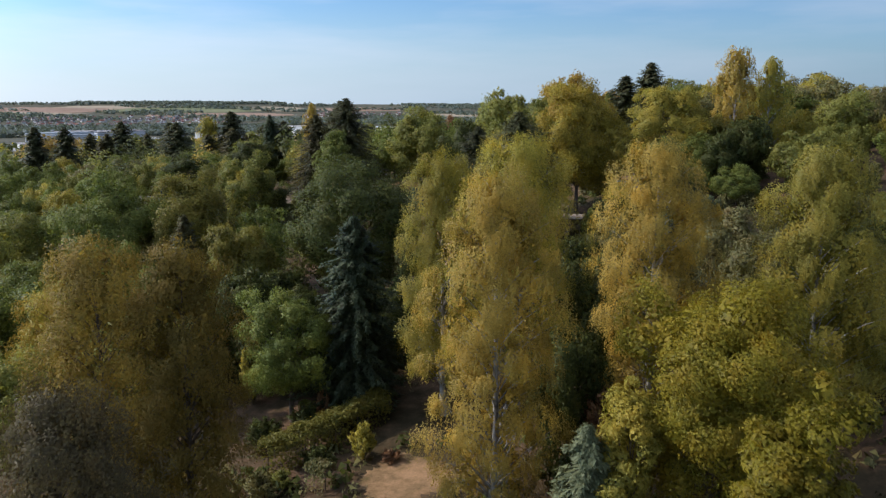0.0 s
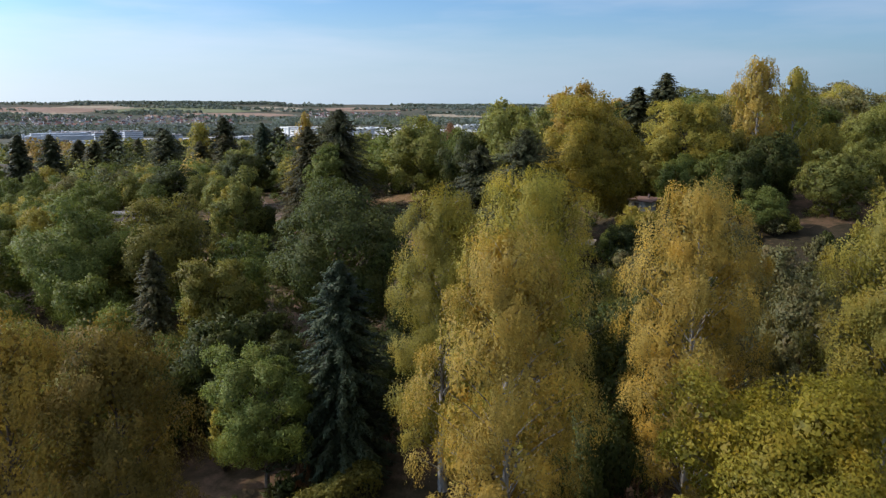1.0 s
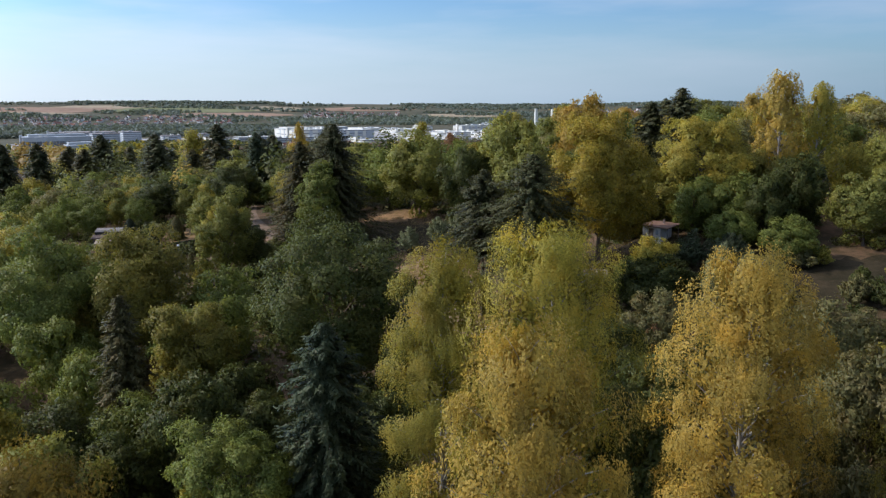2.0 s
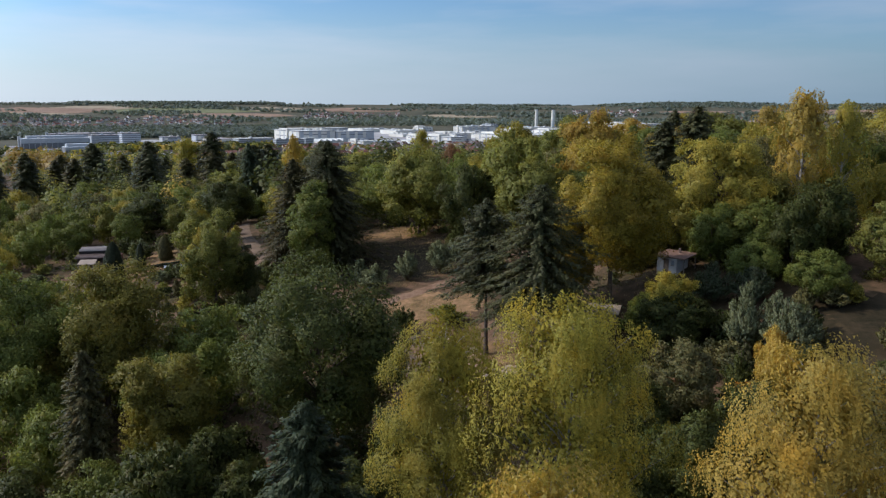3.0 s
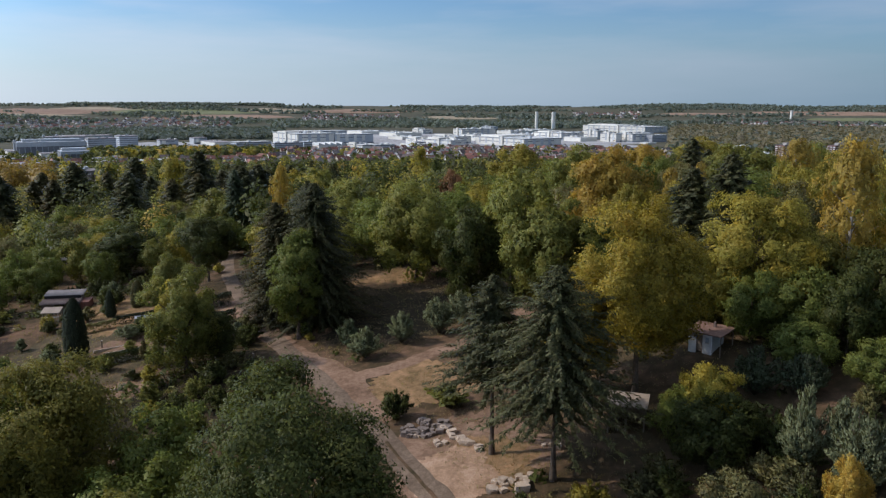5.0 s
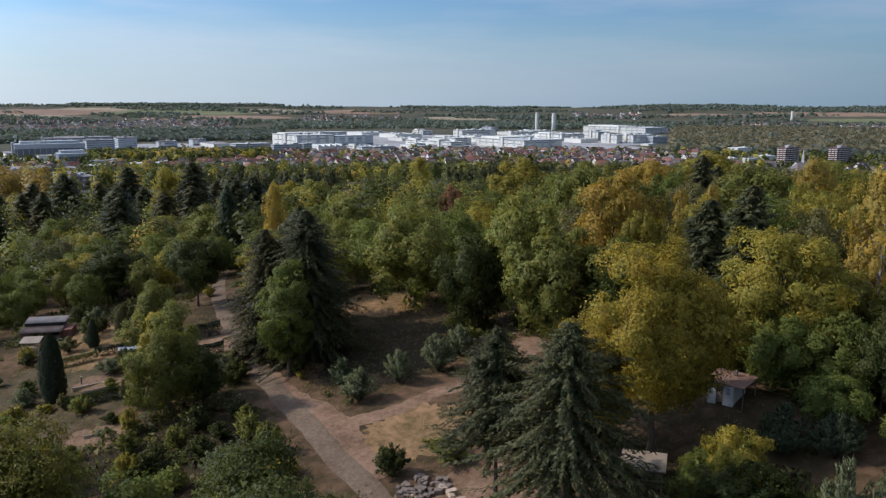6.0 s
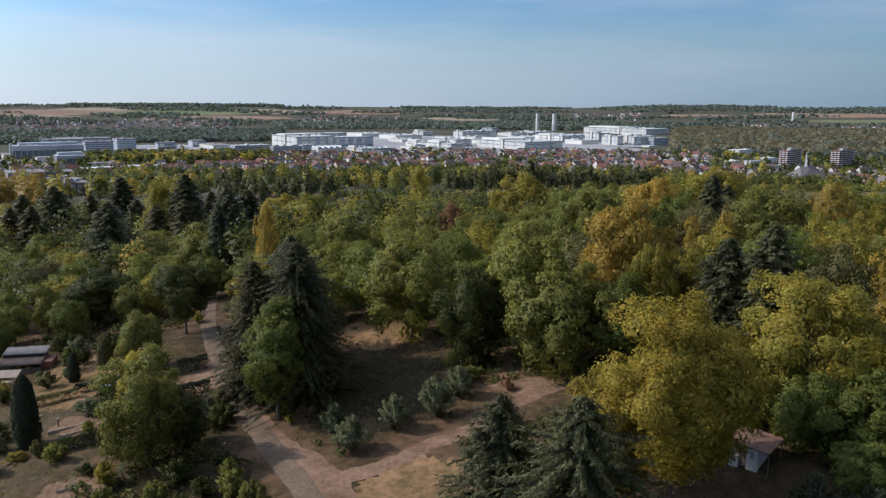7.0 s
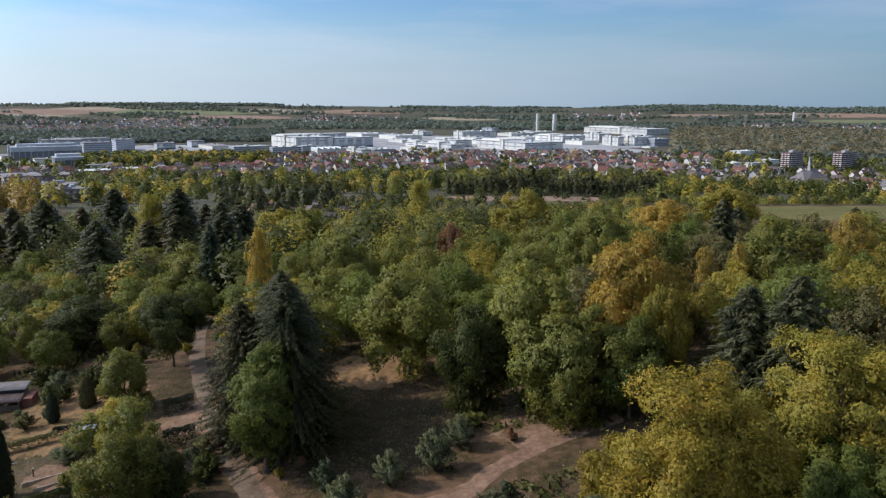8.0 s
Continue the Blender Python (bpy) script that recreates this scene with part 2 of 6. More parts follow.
def profile(y):
    """The hill's height along the way down to the valley and up the far side."""
    p = PROFILE
    if y <= p[0][0]:
        return p[0][1]
    for i in range(len(p) - 1):
        if y <= p[i + 1][0]:
            (y0, z0), (y1, z1) = p[i], p[i + 1]
            a = (p[i + 1][1] - p[i - 1][1]) / (p[i + 1][0] - p[i - 1][0]) if i else 0
            b = (p[i + 2][1] - p[i][1]) / (p[i + 2][0] - p[i][0]) if i + 2 < len(p) else 0
            h, u = y1 - y0, (y - y0) / (y1 - y0)
            return (2 * u ** 3 - 3 * u * u + 1) * z0 + (u ** 3 - 2 * u * u + u) * a * h + (3 * u * u - 2 * u ** 3) * z1 + (u ** 3 - u * u) * b * h
    return p[-1][1]


def ease(a, b, v):
    u = min(1, max(0, (v - a) / (b - a)))
    return u * u * (3 - 2 * u)


def ground(x, y):
    far = ease(300, 900, y)
    z = profile(y + (math.hypot(x, y) - y) * far)
    k, xr = 1 - ease(300, 470, y), min(max(x, -90), 70)
    z += k * (0.1 * xr + (0.0025 * min(xr, 40) ** 2 if xr > 0 else 0))
    z += 0.5 * math.exp(-((x - 8) ** 2 + (y - 106) ** 2) / 40)
    z += 2.4 * math.exp(-((x - 28) / 7.5) ** 2 - ((y - 121) / 8) ** 2)
    z += 0.16 * noise.noise((x * 0.16, y * 0.16, 0)) * (1 - ease(250, 400, y))
    hill = ease(3000, 4600, y)
    if hill > 0:
        z += hill * (14 * noise.noise((x * 0.0011, y * 0.0007, 3)) + 5 * noise.noise((x * 0.005, y * 0.003, 7)))
    return z


def mesh_object(name, verts, faces, mat, smooth=False):
    me = bpy.data.meshes.new(name)
    me.from_pydata(verts.tolist() if hasattr(verts, "tolist") else verts, [], faces.tolist() if hasattr(faces, "tolist") else faces)
    if smooth:
        me.polygons.foreach_set("use_smooth", [True] * len(me.polygons))
    me.materials.append(mat)
    return me


def part(name, me, parent, mat=None, label=""):
    """Links mesh data as one object under a thing; mat replaces the mesh's own material."""
    ob = new(name, me)
    ob.parent = parent
    if mat is not None:
        ob.material_slots[0].link = "OBJECT"
        ob.material_slots[0].material = mat
    return tagged(ob, label)


def thing(name, m, label, category, group="", kind=""):
    e = new(name)
    e.empty_display_size = 0.3
    e.matrix_basis = m
    return tagged(e, label, category, group, kind)


def unit(v):
    return v / np.maximum(np.linalg.norm(v, axis=-1, keepdims=True), 1e-6)


def sphere(rng, n):
    return unit(rng.normal(size=(n, 3)))


def cards(p, normal, length, width, rng, along=None, soft=None):
    """Leaves: one pointed blade each, at p, facing normal, long along the given axis; soft: the normal that they are shaded by."""
    n = len(p)
    normal = unit(normal)
    soft = normal if soft is None else unit(soft)
    normal = np.where((normal * soft).sum(1, keepdims=True) < 0, -normal, normal)
    if along is None:
        along = sphere(rng, n)
    a = unit(along - normal * (along * normal).sum(1, keepdims=True))
    b = np.cross(normal, a)
    length, width = np.broadcast_to(length, n)[:, None], np.broadcast_to(width, n)[:, None]
    tail = p - a * length * 0.8 - normal * length * 0.15
    v = np.stack([p + a * length, tail + b * width, tail - b * width], 1).reshape(-1, 3)
    return v, np.repeat(soft, 3, axis=0)


def leaf_mesh(name, blades, mat):
    """One mesh of blades, shaded softly by the normals of the clumps that they grow in."""
    v, soft = blades
    n = len(v)
    me = bpy.data.meshes.new(name)
    me.vertices.add(n)
    me.vertices.foreach_set("co", v.astype(np.float32).ravel())
    me.loops.add(n)
    me.loops.foreach_set("vertex_index", np.arange(n, dtype=np.int32))
    me.polygons.add(n // 3)
    me.polygons.foreach_set("loop_start", np.arange(0, n, 3, dtype=np.int32))
    me.update(calc_edges=True)
    me.attributes.new("custom_normal", "FLOAT_VECTOR", "POINT").data.foreach_set("vector", soft.astype(np.float32).ravel())
    me.materials.append(mat)
    return me


def both(a, b):
    return np.concatenate([a[0], b[0]]), np.concatenate([a[1], b[1]])


def tube(points, radii, sides=6):
    points = np.asarray(points, float)
    n = len(points)
    d = unit(np.gradient(points, axis=0))
    ref = np.where(np.abs(d[:, 2:3]) > 0.9, np.array([[1.0, 0, 0]]), np.array([[0, 0, 1.0]]))
    u = unit(np.cross(d, ref))
    w = np.cross(d, u)
    ang = np.linspace(0, 2 * np.pi, sides, endpoint=False)
    ring = u[:, None] * np.cos(ang)[None, :, None] + w[:, None] * np.sin(ang)[None, :, None]
    v = (points[:, None] + ring * np.asarray(radii, float)[:, None, None]).reshape(-1, 3)
    i, j = np.meshgrid(np.arange(n - 1), np.arange(sides), indexing="ij")
    k = (j + 1) % sides
    f = np.stack([i * sides + j, i * sides + k, (i + 1) * sides + k, (i + 1) * sides + j], -1).reshape(-1, 4)
    return v, f


def joined(chunks):
    vs, fs, base = [], [], 0
    for v, f in chunks:
        vs.append(v)
        fs.append(np.asarray(f) + base)
        base += len(v)
    return np.concatenate(vs), np.concatenate(fs)


def curve_points(a, b, sag, n=5):
    u = np.linspace(0, 1, n)[:, None]
    p = np.asarray(a) * (1 - u) + np.asarray(b) * u
    p[:, 2] += sag * 4 * (u[:, 0] * (1 - u[:, 0]))
    return p


def wood_of(rng, H, top, r0, lean=0.03, n=8):
    u = np.linspace(0, 1, n)
    x = np.cumsum(rng.normal(0, lean * H / n, n))
    y = np.cumsum(rng.normal(0, lean * H / n, n))
    x -= x[0]
    y -= y[0]
    axis = np.stack([x, y, u * top], 1)
    rad = r0 * (1 - u * 0.92) * (1 + 0.5 * np.exp(-u * 18))
    return axis, rad


def at_height(axis, z):
    return np.array([np.interp(z, axis[:, 2], axis[:, 0]), np.interp(z, axis[:, 2], axis[:, 1]), min(z, axis[-1, 2])])


def broadleaf(seed, H, R, low=0.06, boughs=24, leaves=9000, leaf=0.2, limbs=14, sides=6):
    """Trunk with limbs, and a crown of leafy boughs, each a heap of smaller clumps."""
    rng = np.random.default_rng(seed)
    axis, rad = wood_of(rng, H, H * 0.72, 0.016 * H + 0.03)
    wood = [tube(axis, rad, sides + 2)]
    mid, half = H * (1 + low) / 2, H * (1 - low) / 2
    boughs = int(boughs * (0.45 + 0.55 * max(1, half / R)))
    k = np.arange(boughs) + 0.5
    zc = np.clip(1 - 1.9 * k / boughs + rng.normal(0, 0.08, boughs), -0.95, 0.97)
    ang = 2.39996 * k + rng.normal(0, 0.3, boughs)
    ph = rng.uniform(0, 6.28, 3)
    lobe = 1 + 0.15 * np.sin(2 * ang + ph[0]) + 0.11 * np.sin(3 * ang + ph[1] + 2 * zc) + 0.08 * np.sin(5 * ang + ph[2])
    s = np.sqrt(1 - zc ** 2) * np.where(zc > 0, 1.02, 1 - 0.12 * zc ** 2)
    reach = rng.uniform(0.56, 0.86, boughs) * lobe
    reach[rng.random(boughs) < 0.16] *= 0.5
    centre = np.array([0, 0, mid])
    B = centre + np.stack([s * np.cos(ang) * R, s * np.sin(ang) * R, zc * half * 1.02], 1) * reach[:, None]
    rb = R * rng.uniform(0.2, 0.4, boughs) * math.sqrt(min(1.25, max(0.8, half / R)))
    B[:, 2] = np.minimum(np.maximum(B[:, 2], rb * 0.6), H - rb * 0.9)
    order = np.argsort(B[:, 2])
    for i in order[:: max(1, boughs // max(1, limbs))]:
        z0 = max(H * (low * 0.8 + 0.08), B[i, 2] * 0.62)
        r = 0.3 * np.interp(z0, axis[:, 2], rad) + 0.02
        wood.append(tube(curve_points(at_height(axis, z0), B[i], 0.1 * R), np.linspace(r, 0.02, 5), sides - 1))
    m = 9
    own = np.repeat(np.arange(boughs), m)
    out = unit(sphere(rng, len(own)) + 0.85 * unit(B - centre)[own] + np.array([0, 0, 0.3]))
    C = B[own] + out * (rb[own] * rng.uniform(0.55, 0.95, len(own)))[:, None]
    rc = rb[own] * rng.uniform(0.25, 0.62, len(own))
    share = rc ** 2 / (rc ** 2).sum()
    i = rng.choice(len(own), leaves, p=share)
    d = unit(sphere(rng, leaves) + 0.65 * out[i] + np.array([0, 0, 0.15]))
    far = 0.25 + 0.85 * np.sqrt(rng.random(leaves)) + 0.6 * rng.random(leaves) * (rng.random(leaves) < 0.16)
    p = C[i] + d * (rc[i] * far)[:, None] * np.array([1, 1, 0.85])
    soft = unit(d * 0.45 + unit(p - B[own[i]]) * 0.45 + unit(p - centre) * 0.6 + np.array([0, 0, 0.15]) + sphere(rng, leaves) * np.where(rng.random((leaves, 1)) < 0.3, 1.3, 0.35))
    size = leaf * rng.uniform(0.6, 1.35, leaves)
    fine = cards(p, soft + sphere(rng, leaves) * 0.75, size, size * 0.6, rng, None, soft)
    n = max(200, leaves // 5)
    j = rng.choice(boughs, n, p=rb ** 2 / (rb ** 2).sum())
    d = sphere(rng, n)
    size = np.minimum(leaf * 1.7, R * 0.12) * rng.uniform(0.7, 1.2, n)
    return joined(wood), both(fine, cards(B[j] + d * (rb[j] * 0.72)[:, None], d + sphere(rng, n) * 0.3, size, size * 0.75, rng, None, d + unit(B[j] - centre) * 0.5))


def birch_shape(seed, H, R, tips=90, strands=12, step=0.13, leaf=0.15, low=0.16, drop=1.25, dome=2.8):
    """White stem, rising limbs, and bunches of twigs that hang from them in curtains."""
    rng = np.random.default_rng(seed)
    axis, rad = wood_of(rng, H, H * 0.93, 0.011 * H + 0.02, 0.02, 10)
    wood, ps, softs = [tube(axis, rad, 8)], [], []
    nb = max(12, tips // 3)
    f = low + (0.97 - low) * ((np.arange(nb) + rng.random(nb)) / nb) ** 0.92
    g = (f - low) / (1 - low)
    ang = 2.39996 * np.arange(nb) + rng.normal(0, 0.35, nb)
    ph = rng.uniform(0, 6.28, 2)
    env = R * (1 - g ** dome) ** 0.62 * np.clip(0.6 + g * 2.2, 0, 1)
    env *= 1 + 0.15 * np.sin(2 * ang + ph[0] + f * 4) + 0.12 * np.sin(3 * ang + ph[1] - f * 6)
    rr = env * np.sqrt(rng.uniform(0.2, 0.92, nb))
    B = np.stack([rr * np.cos(ang), rr * np.sin(ang), f * H], 1)
    for i in range(nb):
        z0 = max(H * low * 0.7, B[i, 2] - 0.8 * rr[i] - 0.6)
        wood.append(tube(curve_points(at_height(axis, z0), B[i], 0.12 * rr[i]), np.linspace(0.25 * np.interp(z0, axis[:, 2], rad) + 0.012, 0.01, 5), 5))
    wide = R * rng.uniform(0.13, 0.27, nb)
    for i in range(nb):
        inner = B[i] * np.array([0.72, 0.72, 1]) - np.array([0, 0, 0.5 * wide[i]])
        radial = np.array([math.cos(ang[i]), math.sin(ang[i]), 0])
        for _ in range(3 * strands):
            q = unit(rng.normal(size=3) + radial * 0.4 + np.array([0, 0, 0.25]))
            o = B[i] + q * wide[i] * np.array([1, 1, 0.85]) * rng.uniform(0.5, 1.05)
            length = drop * rng.uniform(0.2, 1.0)
            k = max(3, int(length / step))
            u = np.linspace(0, 1, k)[:, None]
            away = radial * 0.25 * rng.random()
            ps.append(o + away * np.sqrt(u) - np.array([0, 0, length]) * u ** 1.2 + rng.normal(0, 0.07, (k, 3)))
            n_ = unit(o - inner) * 0.6 + radial * 0.65 + np.array([0, 0, 0.3]) + rng.normal(0, 0.22, 3)
            softs.append(np.tile(n_, (k, 1)) + np.array([0, 0, -0.35]) * u)
    p, soft = np.concatenate(ps), unit(np.concatenate(softs))
    keep = p[:, 2] > 0.4
    p, soft = p[keep], soft[keep]
    along = np.tile(np.array([0, 0, -1.0]), (len(p), 1)) + sphere(rng, len(p)) * 1.1
    size = leaf * rng.uniform(0.6, 1.3, len(p))
    fine = cards(p, soft + sphere(rng, len(p)) * 0.7, size, size * 0.55, rng, along, soft)
    n = max(200, len(p) // 6)
    i = rng.integers(0, nb, n)
    d = sphere(rng, n)
    q = B[i] * np.array([0.62, 0.62, 0.97]) + d * wide[i][:, None] * 0.7 - np.array([0, 0, 0.5 * drop]) * rng.random((n, 1))
    q[:, 2] = np.maximum(q[:, 2], 0.5)
    size = leaf * 2.0 * rng.uniform(0.7, 1.2, n)
    return joined(wood), both(fine, cards(q, d + unit(q * np.array([1, 1, 0])), size, size * 0.7, rng, None, d * 0.4 + unit(q * np.array([1, 1, 0]))))


def conifer(seed, H, R, whorl=0.5, spokes=7, sprays=9, spray=0.42, low=0.06, droop=0.3, shape=0.85, hang=0.5, ragged=0.2, width=0.3):
    """Straight stem with whorls of drooping boughs, each fringed with sprays."""
    rng = np.random.default_rng(seed)
    axis, rad = wood_of(rng, H, H * 0.99, 0.011 * H + 0.03, 0.006, 10)
    wood, ps, al, ns, sz, so = [tube(axis, rad, 8)], [], [], [], [], []
    z = H * low
    while z < H * 0.985:
        f = z / H
        reach = R * min((1 - f) ** shape, 2.3 * (1 - f) + 0.015) * (0.75 + 0.25 * min(1, f / (low + 0.12)))
        n = max(4, int(spokes * (0.6 + 0.5 * (1 - f))))
        a0 = rng.uniform(0, 6.28)
        for i in range(n):
            ang = a0 + 6.283 * i / n + rng.normal(0, 0.2)
            r = max(0.18, reach * (1 + rng.normal(0, ragged)))
            out = np.array([math.cos(ang), math.sin(ang), 0])
            k = max(3, int(sprays * (0.35 + 0.65 * r / R)))
            u = (np.arange(k) + 0.7) / k
            fall = droop * r * (1 if f < 0.8 else 0.3)
            zz = z + 0.12 * r * u - fall * u ** 1.4 * 1.2 + 0.16 * r * np.clip(u - 0.75, 0, 1) * 4 * 0.4
            line = at_height(axis, z) * np.array([1, 1, 0]) + out * (r * u)[:, None]
            line[:, 2] = zz
            if i % 2 == 0 and r > 0.8:
                wood.append(tube(np.vstack([at_height(axis, z), line[k // 2], line[-1]]), [0.012 * r + 0.012, 0.012, 0.006], 4))
            for side in (-1, 1, 0, 2):
                across = np.cross(out, [0, 0, 1]) * (side if side != 2 else rng.uniform(-0.6, 0.6))
                a = out * (0.65 if side else 1.0) + across * 0.8 + np.array([0, 0, -hang if side else -hang * 0.4])
                if side == 2:
                    a = out * 0.2 + across + np.array([0, 0, -1.1])
                s = spray * (1 - 0.35 * u) * rng.uniform(0.7, 1.25, k) * min(1, 0.5 + r / R)
                aa = unit(np.tile(a, (k, 1)) + rng.normal(0, 0.18, (k, 3)))
                ps.append(line + aa * s[:, None] * 0.75 + rng.normal(0, 0.09, (k, 3)))
                al.append(aa)
                ns.append(np.tile(np.array([0, 0, 1.0]) + out * 0.5, (k, 1)) + rng.normal(0, 0.35, (k, 3)))
                sz.append(s)
                so.append(np.tile(out * (0.9 if side == 2 else 0.6) + across * 0.35 + np.array([0, 0, 0.0 if side == 2 else 0.35]), (k, 1)) + rng.normal(0, 0.14, (k, 3)))
        z += whorl * (0.75 + 0.5 * rng.random()) * (1.0 if f < 0.75 else 0.6)
    p, a, n_, s, soft = (np.concatenate(v) for v in (ps, al, ns, sz, so))
    return joined(wood), cards(p, n_, s, s * width, rng, a, soft)


def plume_bush(seed, H, R, plumes=44, per=60, leaf=0.16, upright=0.8):
    """A rounded heap of upright leafy shoots from one root: juniper, olive-like and common shrubs."""
    rng = np.random.default_rng(seed)
    wood, ps, al, ns, so = [], [], [], [], []
    ph = rng.uniform(0, 6.28, 2)
    for i in range(plumes):
        ang, q = rng.uniform(0, 6.28), math.sqrt(rng.random())
        lobe = 1 + 0.16 * math.sin(2 * ang + ph[0]) + 0.12 * math.sin(3 * ang + ph[1])
        top = np.array([math.cos(ang) * R * q * 0.85 * lobe, math.sin(ang) * R * q * 0.85 * lobe, H * math.sqrt(max(0.06, 1 - 0.9 * q * q)) * rng.uniform(0.72, 1.0)])
        foot = np.array([0.0, 0.0, -0.05])
        wood.append(tube(curve_points(foot, top, 0.08 * q * H, 5), [0.0, 0.03, 0.022, 0.015, 0.008], 3))
        u = 0.3 + 0.7 * rng.random(per) ** 0.6
        c = curve_points(foot, top, 0.08 * q * H, 9)[np.minimum(8, (u * 8).astype(int))] + (top - foot) * 0.06 * rng.random((per, 1))
        d = sphere(rng, per) * np.array([1, 1, 0.6])
        ps.append(c + d * (R * 0.24 * np.sqrt(np.clip(1.12 - u, 0, 1)))[:, None])
        al.append(unit(top - foot) * upright + d * 0.7 + rng.normal(0, 0.3, (per, 3)))
        ns.append(d + rng.normal(0, 0.4, (per, 3)))
        so.append(d * 0.6 + unit(top * np.array([1, 1, 0.5])) * 0.6 + np.array([0, 0, 0.2]) + rng.normal(0, 0.3, (per, 3)))
    p, a, n_, soft = (np.concatenate(v) for v in (ps, al, ns, so))
    p[:, 2] = np.maximum(p[:, 2], 0.05)
    size = leaf * rng.uniform(0.6, 1.3, len(p))
    return joined(wood), cards(p, n_, size, size * 0.4, rng, a, soft)


LIBRARY = {}


def stocked(key, build):
    if key not in LIBRARY:
        w, c = build()
        trunk = mesh_object("trunk", *w, BARK, True)
        if key[0] == "plume":
            bm = bmesh.new()
            bm.from_mesh(trunk)
            bmesh.ops.remove_doubles(bm, verts=bm.verts, dist=0.0005)
            bm.to_mesh(trunk)
            bm.free()
        LIBRARY[key] = (trunk, leaf_mesh("crown", c, GREEN))
    return LIBRARY[key]


def planted(name, data, x, y, scale, leaf, bark, label, category, turn=0.0, group="", sink=0.1):
    e = thing(name, pose(x, y, ground(x, y) - sink, 0, 0, turn) @ Matrix.Diagonal((*scale, 1)), label, category, group)
    part("trunk", data[0], e, bark)
    part("crown", data[1], e, leaf)
    return e


PLANTED = []


def broad_tree(x, y, H, R, leaf=None, label="broad-leaved tree with a rounded green crown", near=1, seed=None, low=0.06, bark=None, name="broadleaf_tree", category="tree", group=""):
    """near 0: its own fine crown; 1: a shared middle one; 2: a shared coarse one."""
    k = len(PLANTED)
    PLANTED.append((x, y, R))
    seed = k if seed is None else seed
    leaf, bark = leaf or GREEN, bark or BARK
    if near == 0:
        size = 0.09 if y < 80 else 0.135
        w, c = broadleaf(seed, H, R, low, int(24 + 3 * R), int(min(90000, 5.2 * R * (R + H) / size ** 2)), size, 26)
        return planted(name, (mesh_object("trunk", *w, bark, True), leaf_mesh("crown", c, leaf)), x, y, (1, 1, 1), leaf, bark, label, category, 0, group)
    v = seed % (6 if near == 1 else 4)
    if near == 1:
        data = stocked(("broad", 1, v), lambda: broadleaf(100 + v, 12, 5, (0.0, 0.03, 0.0, 0.05, 0.0, 0.02)[v], 36, 14500, 0.18, 12))
    else:
        data = stocked(("broad", 2, v), lambda: broadleaf(200 + v, 12, 5, (0.0, 0.02, 0.0, 0.0)[v], 36, 8500, 0.185, 4, sides=4))
    return planted(name, data, x, y, (R / 5, R / 5, H / 12), leaf, bark, label, category, (seed * 77) % 360, group)


def birch_tree(x, y, H, R, leaf=None, label="birch with hanging yellow-green twigs and a white stem", near=1, seed=0, low=0.16, group=""):
    PLANTED.append((x, y, R))
    leaf = leaf or BIRCHLEAF
    if near == 0:
        w, c = birch_shape(seed, H, R, int(130 + 32 * R), 26, 0.065, 0.066, low)
        return planted("birch_tree", (mesh_object("trunk", *w, WHITEBARK, True), leaf_mesh("crown", c, leaf)), x, y, (1, 1, 1), leaf, WHITEBARK, label, "tree", 0, group)
    v = seed % 2
    if near == 1:
        data = stocked(("birch", 1, v), lambda: birch_shape(300 + v, 18, 4.2, 230, 7, 0.16, 0.17, 0.1, 1.4, 3.0))
    else:
        data = stocked(("birch", 2, v), lambda: birch_shape(310 + v, 18, 4.2, 160, 5, 0.3, 0.27, 0.08, 1.4, 3.0))
    return planted("birch_tree", data, x, y, (R / 4.2, R / 4.2, H / 18), leaf, WHITEBARK, label, "tree", (seed * 131) % 360, group)


def spruce_tree(x, y, H, R, leaf=None, label="dark green spruce with drooping boughs", near=1, seed=0, low=0.06, group="", shape=0.45, droop=0.4):
    PLANTED.append((x, y, R))
    leaf = leaf or NEEDLE
    if near == 0:
        w, c = conifer(seed, H, R * 1.35, 0.5, 15, 34, 0.36, low, droop, shape, 0.75, 0.24, 0.34)
        return planted("spruce_tree", (mesh_object("trunk", *w, BARK, True), leaf_mesh("crown", c, leaf)), x, y, (1, 1, 1), leaf, BARK, label, "tree", 0, group)
    v = seed % 3
    if near == 1:
        data = stocked(("spruce", 1, v), lambda: conifer(400 + v, 18, 4.5, 0.46, 11, 14, 0.5, 0.04, 0.36, 0.55, 0.6, 0.22, 0.38))
    else:
        data = stocked(("spruce", 2, v), lambda: conifer(410 + v, 18, 4.5, 0.62, 8, 8, 0.85, 0.03, 0.38, 0.55, 0.7, 0.16, 0.42))
    return planted("spruce_tree", data, x, y, (R / 3.6, R / 3.6, H / 18), leaf, BARK, label, "tree", (seed * 97) % 360, group)


# ---- the ground, one sheet to the far ridge ----
def spaced(stops):
    out = []
    for a, b, s in stops:
        out.extend(np.arange(a, b, s).tolist())
    return out


